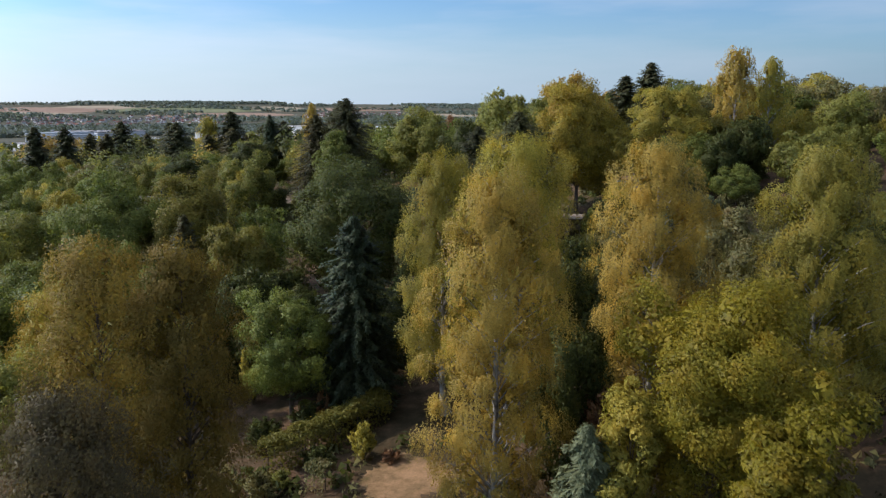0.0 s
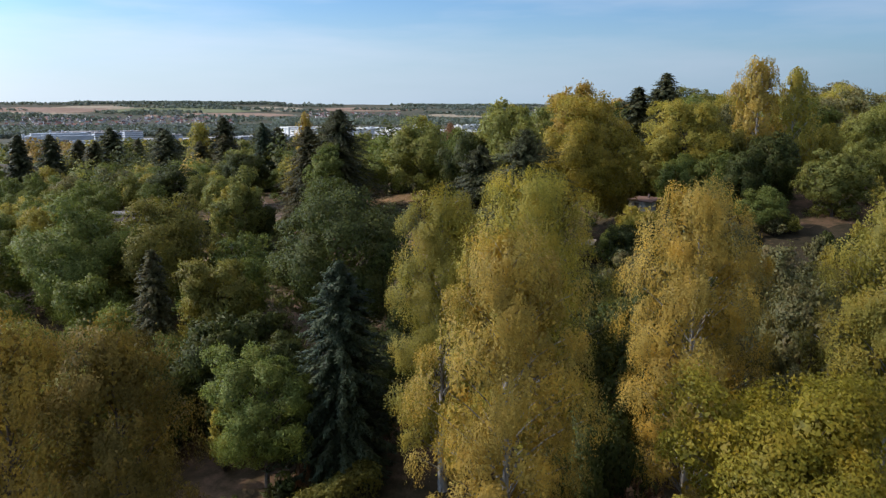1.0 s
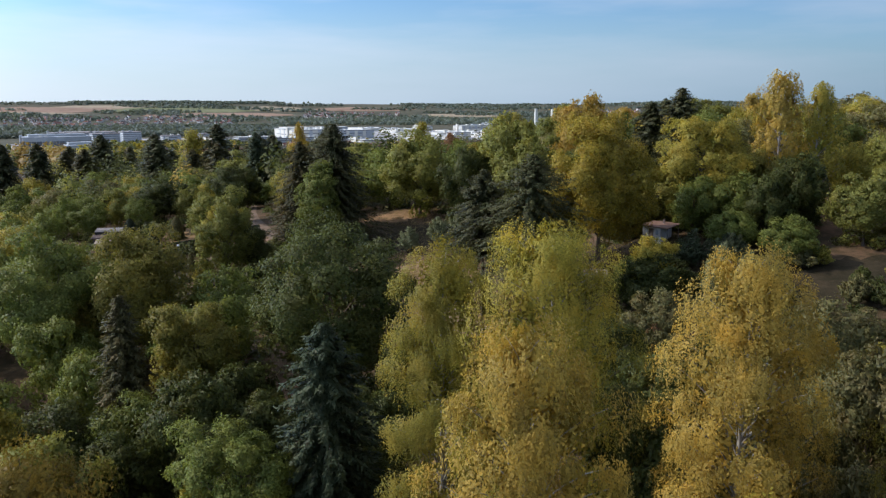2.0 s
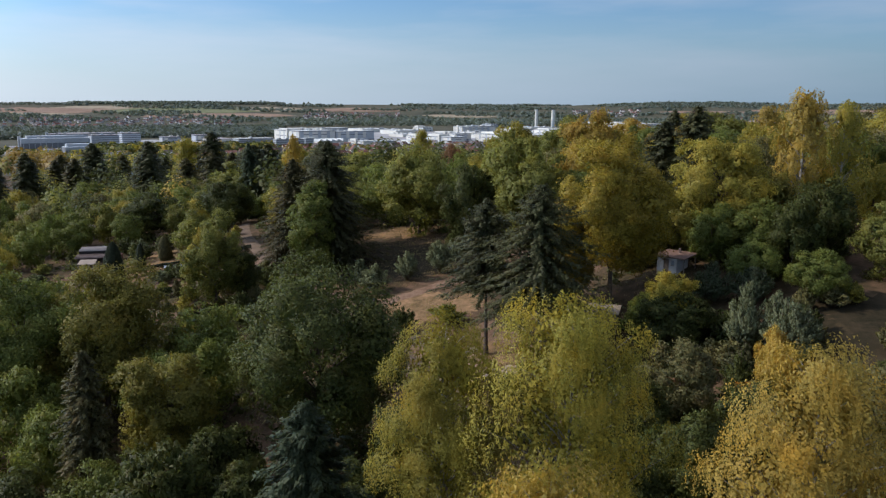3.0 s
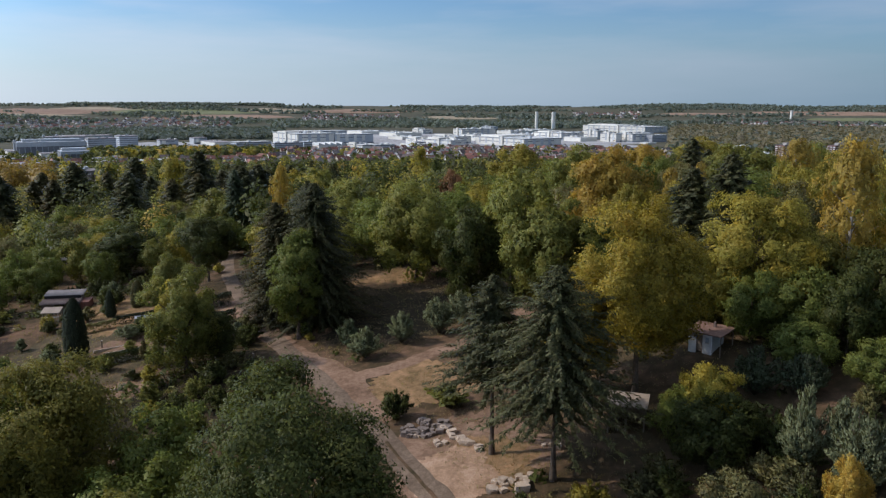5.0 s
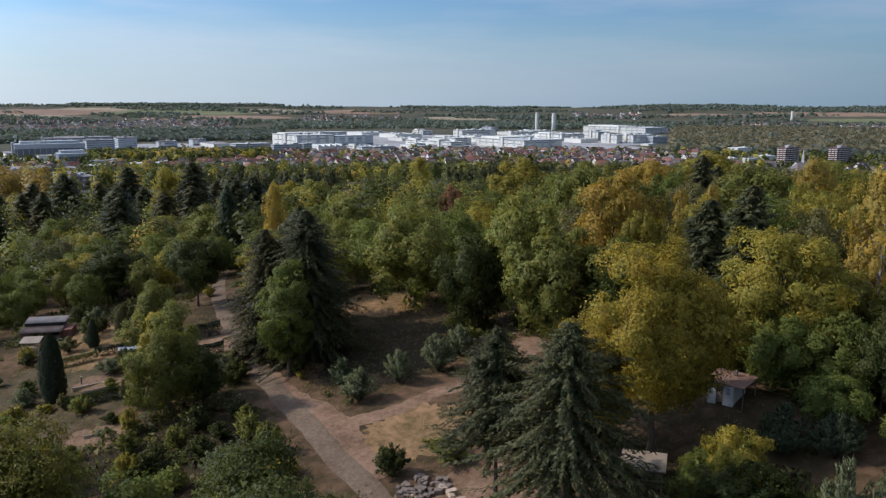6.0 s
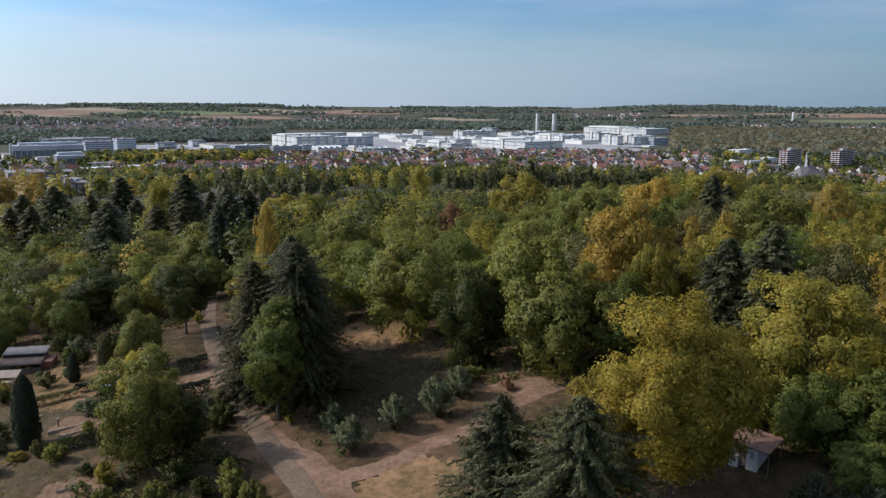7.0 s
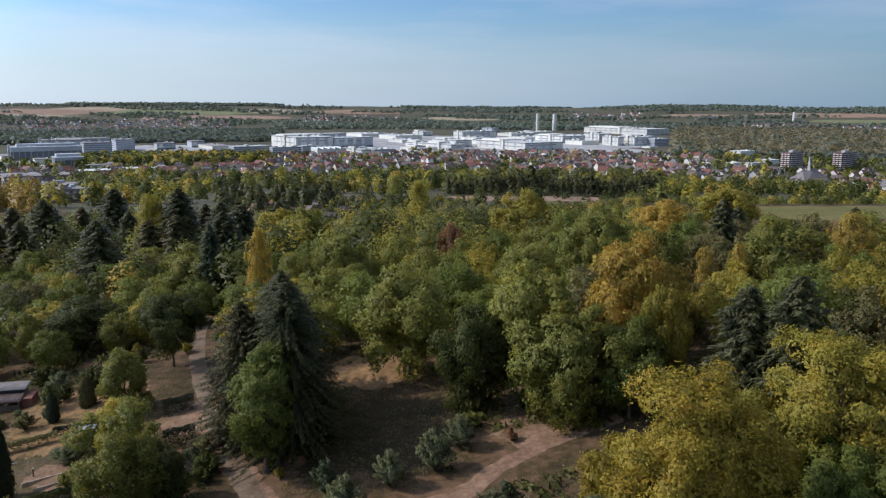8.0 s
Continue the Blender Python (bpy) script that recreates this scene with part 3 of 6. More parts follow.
def ground_sheet():
    ys = spaced([(-60, 40, 5), (40, 200, 1.6), (200, 360, 4), (360, 900, 20), (900, 3000, 60), (3000, 4941, 30)]) + [4940.0]
    half = spaced([(0, 70, 1.6), (70.4, 150, 5), (150, 400, 25), (400, 3200, 80)])
    xs = [-v for v in half[:0:-1]] + half
    verts, index, faces = [], {}, []
    for i, y in enumerate(ys):
        for j, x in enumerate(xs):
            if math.hypot(x, y) < 4945 or y < 3000:
                index[i, j] = len(verts)
                verts.append((x, y, ground(x, y)))
    for i in range(len(ys) - 1):
        for j in range(len(xs) - 1):
            q = [(i, j), (i, j + 1), (i + 1, j + 1), (i + 1, j)]
            if all(k in index for k in q):
                faces.append([index[k] for k in q])
    me = mesh_object("ground", verts, faces, SOIL, True)
    me.materials.append(VALLEY)
    me.polygons.foreach_set("material_index", [int(verts[f[0]][1] >= 440) for f in faces])
    return new("ground", me)


tagged(ground_sheet(), "sloping ground of dry grass and bare reddish soil", "ground", kind="structure")


def lane(name, points, width, mat, label, lift=0.06, ragged=0.15):
    """A strip that follows the ground along a smooth line."""
    pts = [Vector(p) for p in points]
    line = []
    for i in range(len(pts) - 1):
        a, b, c, d = pts[max(0, i - 1)], pts[i], pts[i + 1], pts[min(len(pts) - 1, i + 2)]
        n = max(2, int((c - b).length / 0.8))
        for k in range(n):
            u = k / n
            line.append(0.5 * (2 * b + (c - a) * u + (2 * a - 5 * b + 4 * c - d) * u * u + (3 * b - a - 3 * c + d) * u ** 3))
    line.append(pts[-1])
    verts, faces, across = [], [], 8
    for i, p in enumerate(line):
        d = (line[min(i + 1, len(line) - 1)] - line[max(i - 1, 0)]).normalized()
        s = Vector((d.y, -d.x))
        for j in range(across + 1):
            v = j / across * 2 - 1
            w = width / 2 * (1 + ragged * noise.noise((p.x * 0.5, p.y * 0.5, 5 * (v > 0))) * abs(v))
            q = p + s * w * v
            verts.append((q.x, q.y, ground(q.x, q.y) + lift - 0.05 * v ** 4))
    for i in range(len(line) - 1):
        for j in range(across):
            a = i * (across + 1) + j
            faces.append((a, a + 1, a + across + 2, a + across + 1))
    return tagged(new(name, mesh_object(name, verts, faces, mat, True)), label, name, kind="structure")


def ground_patch(name, x, y, rx, ry, mat, label, lift=0.035, turn=0.0, seed=0):
    """A ragged patch of another ground cover."""
    rings, spokes = 10, 150
    verts, faces = [(x, y, ground(x, y) + lift)], []
    ca, sa = math.cos(radians(turn)), math.sin(radians(turn))
    for r in range(1, rings + 1):
        for k in range(spokes):
            a = 6.2832 * k / spokes
            q = r / rings * (1 + 0.3 * noise.noise((math.cos(a) * 2.2 + seed, math.sin(a) * 2.2, seed * 3.1)) + 0.2 * noise.noise((math.cos(a) * 9, math.sin(a) * 9, seed)) + 0.06 * noise.noise((math.cos(a) * 30, math.sin(a) * 30, seed)))
            u, v = rx * q * math.cos(a), ry * q * math.sin(a)
            px, py = x + u * ca - v * sa, y + u * sa + v * ca
            verts.append((px, py, ground(px, py) + (lift if r < rings else -0.03)))
    for k in range(spokes):
        faces.append((0, 1 + k, 1 + (k + 1) % spokes))
    for r in range(rings - 1):
        for k in range(spokes):
            a, b = 1 + r * spokes + k, 1 + r * spokes + (k + 1) % spokes
            faces.append((a, a + spokes, b + spokes, b))
    return tagged(new(name, mesh_object(name, verts, faces, mat, True)), label, "ground", kind="structure")


lane("road", [(-56.3, 241.1), (-49.9, 222.0), (-45.7, 203.9), (-41.5, 189.6), (-37.3, 178.2), (-32.9, 167.7), (-26.3, 152.7), (-19.8, 140.1), (-14.7, 131.2), (-10.7, 123.8), (-7.1, 118.3), (-4.7, 113.4), (-2.0, 107.9), (0.5, 102.8), (2.0, 93.4), (1.0, 80.9)], 2.7, ASPHALT,
     "narrow worn grey lane with dusty edges", 0.1)
lane("grass_strip", [(-5.6, 115.4), (-4.7, 113.4), (-2.0, 107.9), (-0.4, 104.6)], 0.42, SOIL, "strip of dry grass along the middle of the lane", 0.125, 0.9)
lane("track", [(-12.5, 131.6), (-10.3, 131.7), (-5.3, 133.7), (-1.4, 136.9), (3.5, 139.2), (6.7, 143.1), (12.1, 146.7), (16.3, 148.8), (22.0, 150.6)], 2.6, DIRT, "bare earth track that branches off the lane", 0.07, 0.4)
lane("verge", [(-35.3, 169.6), (-26.8, 153.4), (-19.4, 140.9), (-12.9, 133.8), (-9.6, 126.7), (-5.6, 119.8)], 3.6, DIRT, "dusty trodden verge of the lane", 0.05, 0.5)
ground_patch("meadow", -1.6, 128.6, 7.6, 6.2, STRAW, "dry straw-coloured grass bank", seed=1)
ground_patch("meadow", 2.6, 112.5, 8.5, 8.5, DIRT, "bare dusty bank above the lane", 0.02, seed=14)
ground_patch("meadow", 4.6, 109.6, 4.8, 5.4, STRAW, "straw-coloured dry bank below the spruces", seed=2)
ground_patch("meadow", 1.2, 108.2, 4.2, 5.2, PALEDIRT, "bare pinkish earth between boulders and lane", 0.05, seed=12)
ground_patch("meadow", -11.4, 176.2, 9.0, 8.0, STRAW, "sunlit patch of dry grass among trees", seed=3)
# The shade under the spruces is partly painted by this dark patch.
ground_patch("meadow", -7.0, 153.5, 11.0, 11.0, SHADEGRASS, "clearing grass coloured dark to deepen the spruces' shade", seed=13)
ground_patch("meadow", 44.0, 101.0, 11.0, 9.0, SHADEGRASS, "grass in the shade-dark colour beside the junipers", seed=17)
ground_patch("meadow", 12.0, 151.8, 6.0, 4.5, DIRT, "reddish bare earth beside the track", seed=4)
ground_patch("meadow", -3.0, 54.7, 3.6, 3.6, STRAW, "dry reddish grass clearing", seed=5)
ground_patch("meadow", -35.5, 163.4, 4.6, 4.5, DIRT, "pale bare parking place beside the lane", seed=6)
ground_patch("meadow", -54.0, 170.5, 9.0, 14.0, STRAW, "dry garden lawn", seed=7)
# Shade of the garden trees is painted into this dark grass.
ground_patch("meadow", -29.0, 128.0, 12.0, 10.0, SHADEGRASS, "rough grass with shade in its colour below the gardens", 0.03, seed=15)
ground_patch("meadow", -50.0, 150.0, 13.0, 20.0, GARDENSOIL, "worn garden ground of grass and soil", 0.025, seed=16)
ground_patch("meadow", -46.1, 151.8, 5.0, 5.0, DIRT, "garden bed of bare soil", seed=8)
ground_patch("meadow", -40.0, 134.3, 4.5, 3.0, DIRT, "garden bed of bare soil", seed=9)

# ---- near trees ----
def larch_tree(x, y, H, R, seed, label, leaf=None):
    leaf = leaf or LARCH
    PLANTED.append((x, y, R))
    w, c = birch_shape(seed, H, R, 380, 24, 0.075, 0.07, 0.06, 0.9, 3.4)
    return planted("larch_tree", (mesh_object("trunk", *w, BARK, True), leaf_mesh("crown", c, leaf)), x, y, (1, 1, 1), leaf, BARK, label, "tree")


larch_tree(-19.8, 43.5, 22.8, 5.4, 1, "tall larch with feathery olive-yellow needles")
larch_tree(-15.2, 44.5, 22.0, 4.3, 2, "tall larch with fading yellow-brown needles")
larch_tree(-16.8, 32.5, 18.8, 5.0, 3, "larch with hanging brownish twigs beside two taller ones", TWIG)
# Out of view on the left, added to shade the larches' lower parts.
larch_tree(-32.0, 42.0, 21.0, 5.0, 203, "unseen larch added to shade the others' lower boughs")
birch_tree(3.3, 47.5, 23.8, 4.9, None, "tall weeping birch, yellow-green and white-stemmed", 0, 4, 0.1)
birch_tree(0.1, 64.5, 23.2, 5.0, OLIVE, "slim weeping birch with an olive crown", 0, 55)
birch_tree(6.3, 63.0, 24.0, 6.2, OLIVE, "broad weeping birch with a yellow-green crown", 0, 6)
birch_tree(15.4, 56.0, 23.0, 5.4, None, "weeping birch with a domed olive crown", 0, 7)
broad_tree(15.9, 43.0, 17.2, 5.2, LIME, "broad-leaved tree turning yellow, lit leaves", 0, 8)
birch_tree(25.2, 51.5, 21.1, 5.2, OLIVE, "spreading birch with olive leaves and pale limbs", 0, 9)
broad_tree(13.9, 29.0, 17.8, 2.6, LIME, "young tree with drooping yellow-green sprays", 0, 10)
spruce_tree(7.9, 40.5, 10.1, 1.7, SILVER, "small silver-blue spruce beneath the birches", 0, 11)
broad_tree(10.3, 41.0, 12.1, 1.9, OLIVE, "slender young broad-leaved tree", 0, 12)
broad_tree(-13.3, 66.0, 12.3, 3.7, MIDGREEN, "bushy bright green tree beside a blue-green spruce", 0, 13, 0.08)
spruce_tree(-7.8, 68.0, 17.7, 3.3, NEEDLEBLUE, "blue-green spruce with dense boughs", 0, 14)
broad_tree(-10.8, 91.0, 18.6, 6.9, DEEP, "large walnut with a wide dark green crown", 0, 15, 0.05)
broad_tree(-23.3, 88.5, 14.6, 4.0, DIMOLIVE, "yellow-green tree with loose twigs", 0, 16, 0.12)
broad_tree(-42.3, 102.0, 18.2, 7.0, MIDGREEN, "wide leafy tree with a lumpy crown", 0, 17)
broad_tree(-34.7, 103.0, 17.3, 5.6, DIMOLIVE, "leafy tree with a yellow-green crown", 0, 18)
spruce_tree(-28.0, 84.0, 16.1, 2.6, NEEDLEGREY, "slim grey-green spruce among leafy trees", 1, 19)
broad_tree(-33.4, 138.0, 14.0, 4.1, GREEN, "round garden tree of bright green leaves", 0, 20, 0.0)
broad_tree(-38.6, 150.5, 9.6, 2.7, OLIVE, "slim yellow-green garden tree", 1, 220, 0.0)
broad_tree(-30.2, 141.6, 7.4, 2.8, DEEP, "dark leafy tree beside the garden", 1, 221, 0.0)
broad_tree(-45.6, 169.0, 9.2, 3.2, GREEN, "small round fruit tree", 1, 21)
spruce_tree(-24.9, 156.4, 18.6, 4.8, NEEDLEGREY, "large grey-green spruce beside the lane", 0, 22, 0.03, "", 0.48)
spruce_tree(-18.6, 153.9, 21.4, 6.2, NEEDLE, "large dark spruce casting a long shadow", 0, 23, 0.03, "", 0.46)
spruce_tree(-21.0, 162.5, 20.4, 5.4, NEEDLE, "dark spruce crowded behind two others", 0, 122, 0.03, "", 0.45)
spruce_tree(-23.0, 169.5, 18.5, 4.8, NEEDLEGREY, "grey-green spruce at the back of a clump", 0, 123, 0.03, "", 0.45)
broad_tree(-20.2, 147.0, 16.4, 3.7, MIDGREEN, "upright green tree in front of the spruces", 0, 24, 0.0)
spruce_tree(4.9, 111.0, 18.0, 5.2, NEEDLE, "spruce with a bare lower stem on the bank", 0, 25, 0.45, "", 0.55, 0.34)
spruce_tree(10.0, 105.0, 19.8, 7.0, NEEDLE, "dense dark spruce with a bare foot on the bank", 0, 26, 0.36, "", 0.5, 0.34)
broad_tree(19.7, 116.0, 20.6, 6.1, TURNING, "tall broad tree with an airy crown of yellowing leaves", 0, 130, 0.24)
broad_tree(15.2, 119.6, 14.0, 4.2, TURNING, "lower yellowing tree beside a taller one", 0, 131, 0.08)
broad_tree(35.6, 127.0, 16.1, 5.6, OLIVE, "broad tree with yellow-green leaves", 0, 29)
spruce_tree(31.3, 137.0, 18.6, 4.6, NEEDLE, "dark spruce behind leafy trees", 1, 30)
spruce_tree(34.4, 133.0, 20.0, 4.8, NEEDLE, "tall dark spruce with a pointed top", 1, 31)
birch_tree(47.3, 129.5, 20.4, 4.4, None, "tall golden birch on the ridge", 1, 32)
birch_tree(53.5, 131.0, 17.9, 4.0, OLIVE, "olive birch beside a taller golden one", 1, 33)
broad_tree(25.4, 161.0, 19.1, 6.0, YELLOW, "golden yellow tree among green ones", 1, 34)
broad_tree(23.0, 150.0, 12.0, 4.4, MIDGREEN, "green tree below the golden one", 1, 135)
broad_tree(27.5, 153.0, 14.3, 2.9, OLIVE, "small pale yellow-green tree", 1, 35)
broad_tree(15.6, 151.0, 15.4, 6.0, GREEN, "broad green tree at the clearing's edge", 1, 36, 0.1)
broad_tree(12.3, 158.0, 18.8, 6.2, GREEN, "tall green tree with a rounded crown", 1, 37)
broad_tree(4.6, 159.0, 14.5, 4.8, DEEP, "green tree with spiky upright twigs", 1, 38, 0.1)
broad_tree(-4.4, 173.0, 16.1, 6.6, GREEN, "leafy green tree beside a dry meadow", 1, 39, 0.1)
# Understorey in DEEP takes a dark leaf colour for the shade here.
broad_tree(9.2, 54.0, 11.1, 3.0, DEEP, "tree coloured dark for the shade between birches", 1, 80)
broad_tree(12.2, 63.0, 11.3, 3.3, DEEP, "leafy tree coloured dark for shade behind the birches", 1, 81)
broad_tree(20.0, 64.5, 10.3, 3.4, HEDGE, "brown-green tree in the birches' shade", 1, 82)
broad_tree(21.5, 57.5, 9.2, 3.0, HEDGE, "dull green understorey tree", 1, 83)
broad_tree(12.0, 74.0, 9.1, 3.2, DEEP, "understorey tree coloured dark for shade on the slope", 1, 84)
broad_tree(17.5, 76.0, 9.7, 3.4, DEEP, "dense tree coloured dark for shade behind the birches", 1, 85)
broad_tree(15.0, 86.0, 8.4, 3.2, DEEP, "low tree coloured dark for shade below the bank", 1, 86)
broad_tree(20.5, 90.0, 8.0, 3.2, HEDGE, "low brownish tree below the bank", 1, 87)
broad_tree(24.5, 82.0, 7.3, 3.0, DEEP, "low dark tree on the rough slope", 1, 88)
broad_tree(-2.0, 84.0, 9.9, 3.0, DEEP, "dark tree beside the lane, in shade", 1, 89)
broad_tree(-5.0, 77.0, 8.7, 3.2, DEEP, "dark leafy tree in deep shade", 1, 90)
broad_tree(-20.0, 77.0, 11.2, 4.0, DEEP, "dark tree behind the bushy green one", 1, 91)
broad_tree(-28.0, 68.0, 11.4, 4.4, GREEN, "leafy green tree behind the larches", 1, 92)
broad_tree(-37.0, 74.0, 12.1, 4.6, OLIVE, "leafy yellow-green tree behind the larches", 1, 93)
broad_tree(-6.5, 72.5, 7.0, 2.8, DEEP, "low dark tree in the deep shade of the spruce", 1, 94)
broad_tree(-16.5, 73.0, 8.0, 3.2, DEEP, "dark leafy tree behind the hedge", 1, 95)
broad_tree(28.5, 75.0, 11.0, 3.6, HEDGE, "brown-green tree behind the spreading birch", 1, 196)
broad_tree(27.5, 66.0, 11.5, 3.6, HEDGE, "dull olive tree on the rough slope", 1, 96)
broad_tree(32.0, 72.0, 7.5, 3.6, OLIVE, "low yellow-green tree on the rough slope", 1, 97)
broad_tree(34.5, 63.0, 9.5, 4.0, OLIVE, "olive tree beside the spreading birch", 1, 98)
broad_tree(39.0, 74.0, 7.5, 3.6, DEEP, "dark green tree on the rough slope", 1, 99)
broad_tree(29.5, 57.0, 9.5, 3.6, OLIVE, "yellow-green tree below the spreading birch", 1, 100)
broad_tree(43.0, 84.0, 7.0, 3.6, HEDGE, "dull green tree on the upper slope", 1, 101)
broad_tree(36.0, 84.0, 5.0, 2.8, HEDGE, "low brownish tree on the open slope", 1, 102)
broad_tree(52.5, 179.0, 13.0, 6.1, GREEN, "green tree on the slope's crest", 1, 40)
birch_tree(62.3, 178.0, 13.5, 4.8, None, "golden-brown birch with bare white twigs", 1, 41)
broad_tree(65.1, 238.0, 11.3, 6.5, OLIVE, "olive tree on the crest, loose crown", 1, 42)
broad_tree(46.1, 220.0, 11.8, 6.5, YELLOW, "yellowing tree behind the green ones", 1, 43)
broad_tree(27.8, 198.0, 16.6, 6.0, GREEN, "tall green tree above its neighbours", 1, 42)
broad_tree(20.7, 253.0, 15.8, 7.0, OLIVE, "yellow-green tree in dense woodland", 1, 45)
broad_tree(2.5, 231.0, 13.5, 2.8, RUST, "reddish-brown tree among green ones", 1, 46)
birch_tree(-33.3, 202.0, 20.4, 3.0, YELLOW, "orange-yellow birch, tall and narrow", 1, 47)
broad_tree(-51.9, 230.0, 14.5, 7.4, GREEN, "wide green tree with a domed crown", 1, 48)
broad_tree(-44.7, 187.0, 12.1, 5.6, DEEP, "old fruit tree with a forked trunk and airy crown", 0, 49, 0.3)
broad_tree(-21.9, 228.0, 14.1, 5.6, GREEN, "light green tree above the orchard", 1, 50)
broad_tree(-18.5, 219.0, 8.3, 4.4, GREEN, "low orchard tree over grass", 1, 51, 0.25)
spruce_tree(-115.4, 336.0, 22.6, 7.4, NEEDLE, "tall dark spruce in a clump of conifers", 1, 52)
spruce_tree(-118.5, 293.0, 22.6, 7.4, NEEDLE, "tall spruce with a broad dark skirt", 1, 53)
birch_tree(-86.5, 293.0, 24.4, 5.6, OLIVE, "tall olive birch between dark conifers", 1, 54)
spruce_tree(-78.0, 293.0, 25.2, 7.8, NEEDLE, "very tall dark spruce beside a birch", 1, 55)
spruce_tree(-83.0, 248.0, 20.7, 7.0, NEEDLE, "tall dark spruce above the gardens", 1, 56)
broad_tree(-65.3, 201.0, 10.0, 6.6, DEEP, "spreading garden tree with grey-green leaves", 1, 57, 0.12)
broad_tree(-73.7, 205.0, 8.7, 5.6, OLIVE, "loose yellow-green garden tree", 1, 58)
birch_tree(-7.5, 315.0, 19.4, 5.0, OLIVE, "tall narrow tree with an olive crown", 1, 59)
broad_tree(29.3, 92.0, 6.4, 1.4, YELLOW, "small yellow-green sapling in the open", 1, 63)
broad_tree(24.3, 107.0, 7.7, 2.7, OLIVE, "yellow-green bush below the hut", 1, 64, 0.02)
broad_tree(23.6, 103.0, 6.9, 3.1, DEEP, "dark leafy bush on the bank", 1, 65, 0.02)
broad_tree(51.1, 112.0, 8.8, 4.2, GREEN, "round green tree on the open slope", 1, 66)
broad_tree(46.0, 120.0, 10.4, 4.0, DEEP, "dark tree with bare lower stems", 1, 67, 0.3)
broad_tree(41.0, 116.0, 9.3, 3.4, DEEP, "dark shaded tree beside the junipers", 1, 68)
broad_tree(26.6, 91.0, 2.6, 1.5, ORANGE, "bright orange autumn shrub", 1, 69, 0.02)
spruce_tree(-67.7, 300.0, 19.4, 6.6, NEEDLE, "dark spruce in the far clump", 1, 70)
spruce_tree(-56.2, 262.0, 19.0, 6.6, NEEDLE, "broad dark spruce above a clearing", 1, 71)
broad_tree(-38.3, 285.0, 16.2, 6.6, GREEN, "tall green tree over the allotments", 1, 72)
broad_tree(-48.3, 290.0, 15.9, 7.0, OLIVE, "wide olive tree over the allotments", 1, 73)
spruce_tree(-48.9, 225.0, 19.3, 3.6, NEEDLEBLUE, "blue-green spruce, slim and pointed", 1, 74)

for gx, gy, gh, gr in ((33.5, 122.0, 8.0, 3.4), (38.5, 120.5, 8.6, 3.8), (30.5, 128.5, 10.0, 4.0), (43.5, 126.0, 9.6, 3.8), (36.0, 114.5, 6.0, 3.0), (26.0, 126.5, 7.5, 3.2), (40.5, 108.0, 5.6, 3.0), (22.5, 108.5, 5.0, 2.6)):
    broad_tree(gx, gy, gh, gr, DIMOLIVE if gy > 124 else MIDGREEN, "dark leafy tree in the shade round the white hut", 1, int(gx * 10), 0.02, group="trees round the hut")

# Dark leaves stand in for the shade below the walnut.
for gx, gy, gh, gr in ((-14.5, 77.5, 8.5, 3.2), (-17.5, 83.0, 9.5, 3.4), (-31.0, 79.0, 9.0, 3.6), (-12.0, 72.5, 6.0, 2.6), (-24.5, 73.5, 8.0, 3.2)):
    broad_tree(gx, gy, gh, gr, DEEP, "leafy tree coloured dark for the shade below the walnut", 1, int(gy * 10), 0.0, group="trees below the walnut")

# ---- shrubs, hedges and columns ----
def shrub(x, y, H, R, leaf, label, seed=0, name="shrub", upright=0.8, fine=True):
    PLANTED.append((x, y, R))
    v = seed % 3
    if leaf is SILVER or name == "juniper":
        data = stocked(("plume", v, "fine"), lambda: plume_bush(520 + v, 3.0, 1.5, 60, 150, 0.075, 1.2))
    else:
        data = stocked(("plume", v, upright), lambda: plume_bush(500 + v, 3.0, 1.5, 36, 60, 0.14, upright))
    return planted(name, data, x, y, (R / 1.5, R / 1.5, H / 3), leaf, BARK, label, "shrub", seed * 71 % 360, sink=0.05)


shrub(-9.9, 137.2, 4.6, 2.7, SILVER, "round grey-green shrub beside the track's fork", 0)
shrub(-5.3, 141.3, 5.2, 2.1, SILVER, "upright grey-green shrub with pointed shoots", 1)
shrub(-0.3, 143.8, 5.6, 2.6, SILVER, "tall grey-green shrub with pointed shoots", 2)
shrub(-12.5, 141.2, 4.6, 2.1, NEEDLEBLUE, "dark bluish shrub in the shade", 0)
shrub(2.5, 148.6, 5.0, 2.2, SILVER, "grey-green shrub behind the taller ones", 1)
shrub(8.7, 149.0, 2.0, 1.2, RUST, "low brown withered shrub on bare earth", 1)
shrub(-4.9, 120.0, 3.8, 2.3, DEEP, "dark leafy shrub beside the rock pile", 2)
shrub(0.8, 122.5, 2.6, 3.4, GREEN, "low green scrub on the bank's edge", 1)
shrub(3.8, 153.3, 2.4, 2.4, GREEN, "low green shrub below the trees", 0)
shrub(30.0, 100.5, 8.3, 2.6, SILVER, "tall silvery juniper with upright plumes", 0, "juniper")
shrub(32.6, 96.4, 7.4, 3.0, SILVER, "broad silvery juniper with upright plumes", 1, "juniper")
shrub(33.0, 99.6, 6.8, 2.3, SILVER, "silvery juniper between two larger ones", 2, "juniper")
shrub(30.6, 112.6, 5.4, 3.0, NEEDLEBLUE, "dark blue-green juniper in the hut's shade", 0, "juniper")
shrub(34.5, 111.0, 5.0, 2.6, NEEDLEBLUE, "dark juniper on the shaded slope", 1, "juniper")
shrub(-29.5, 129.4, 3.2, 1.8, GREEN, "small green leafy bush in a garden", 2)
shrub(-21.7, 130.0, 3.6, 2.0, GREEN, "leafy bush beside the lane", 0)
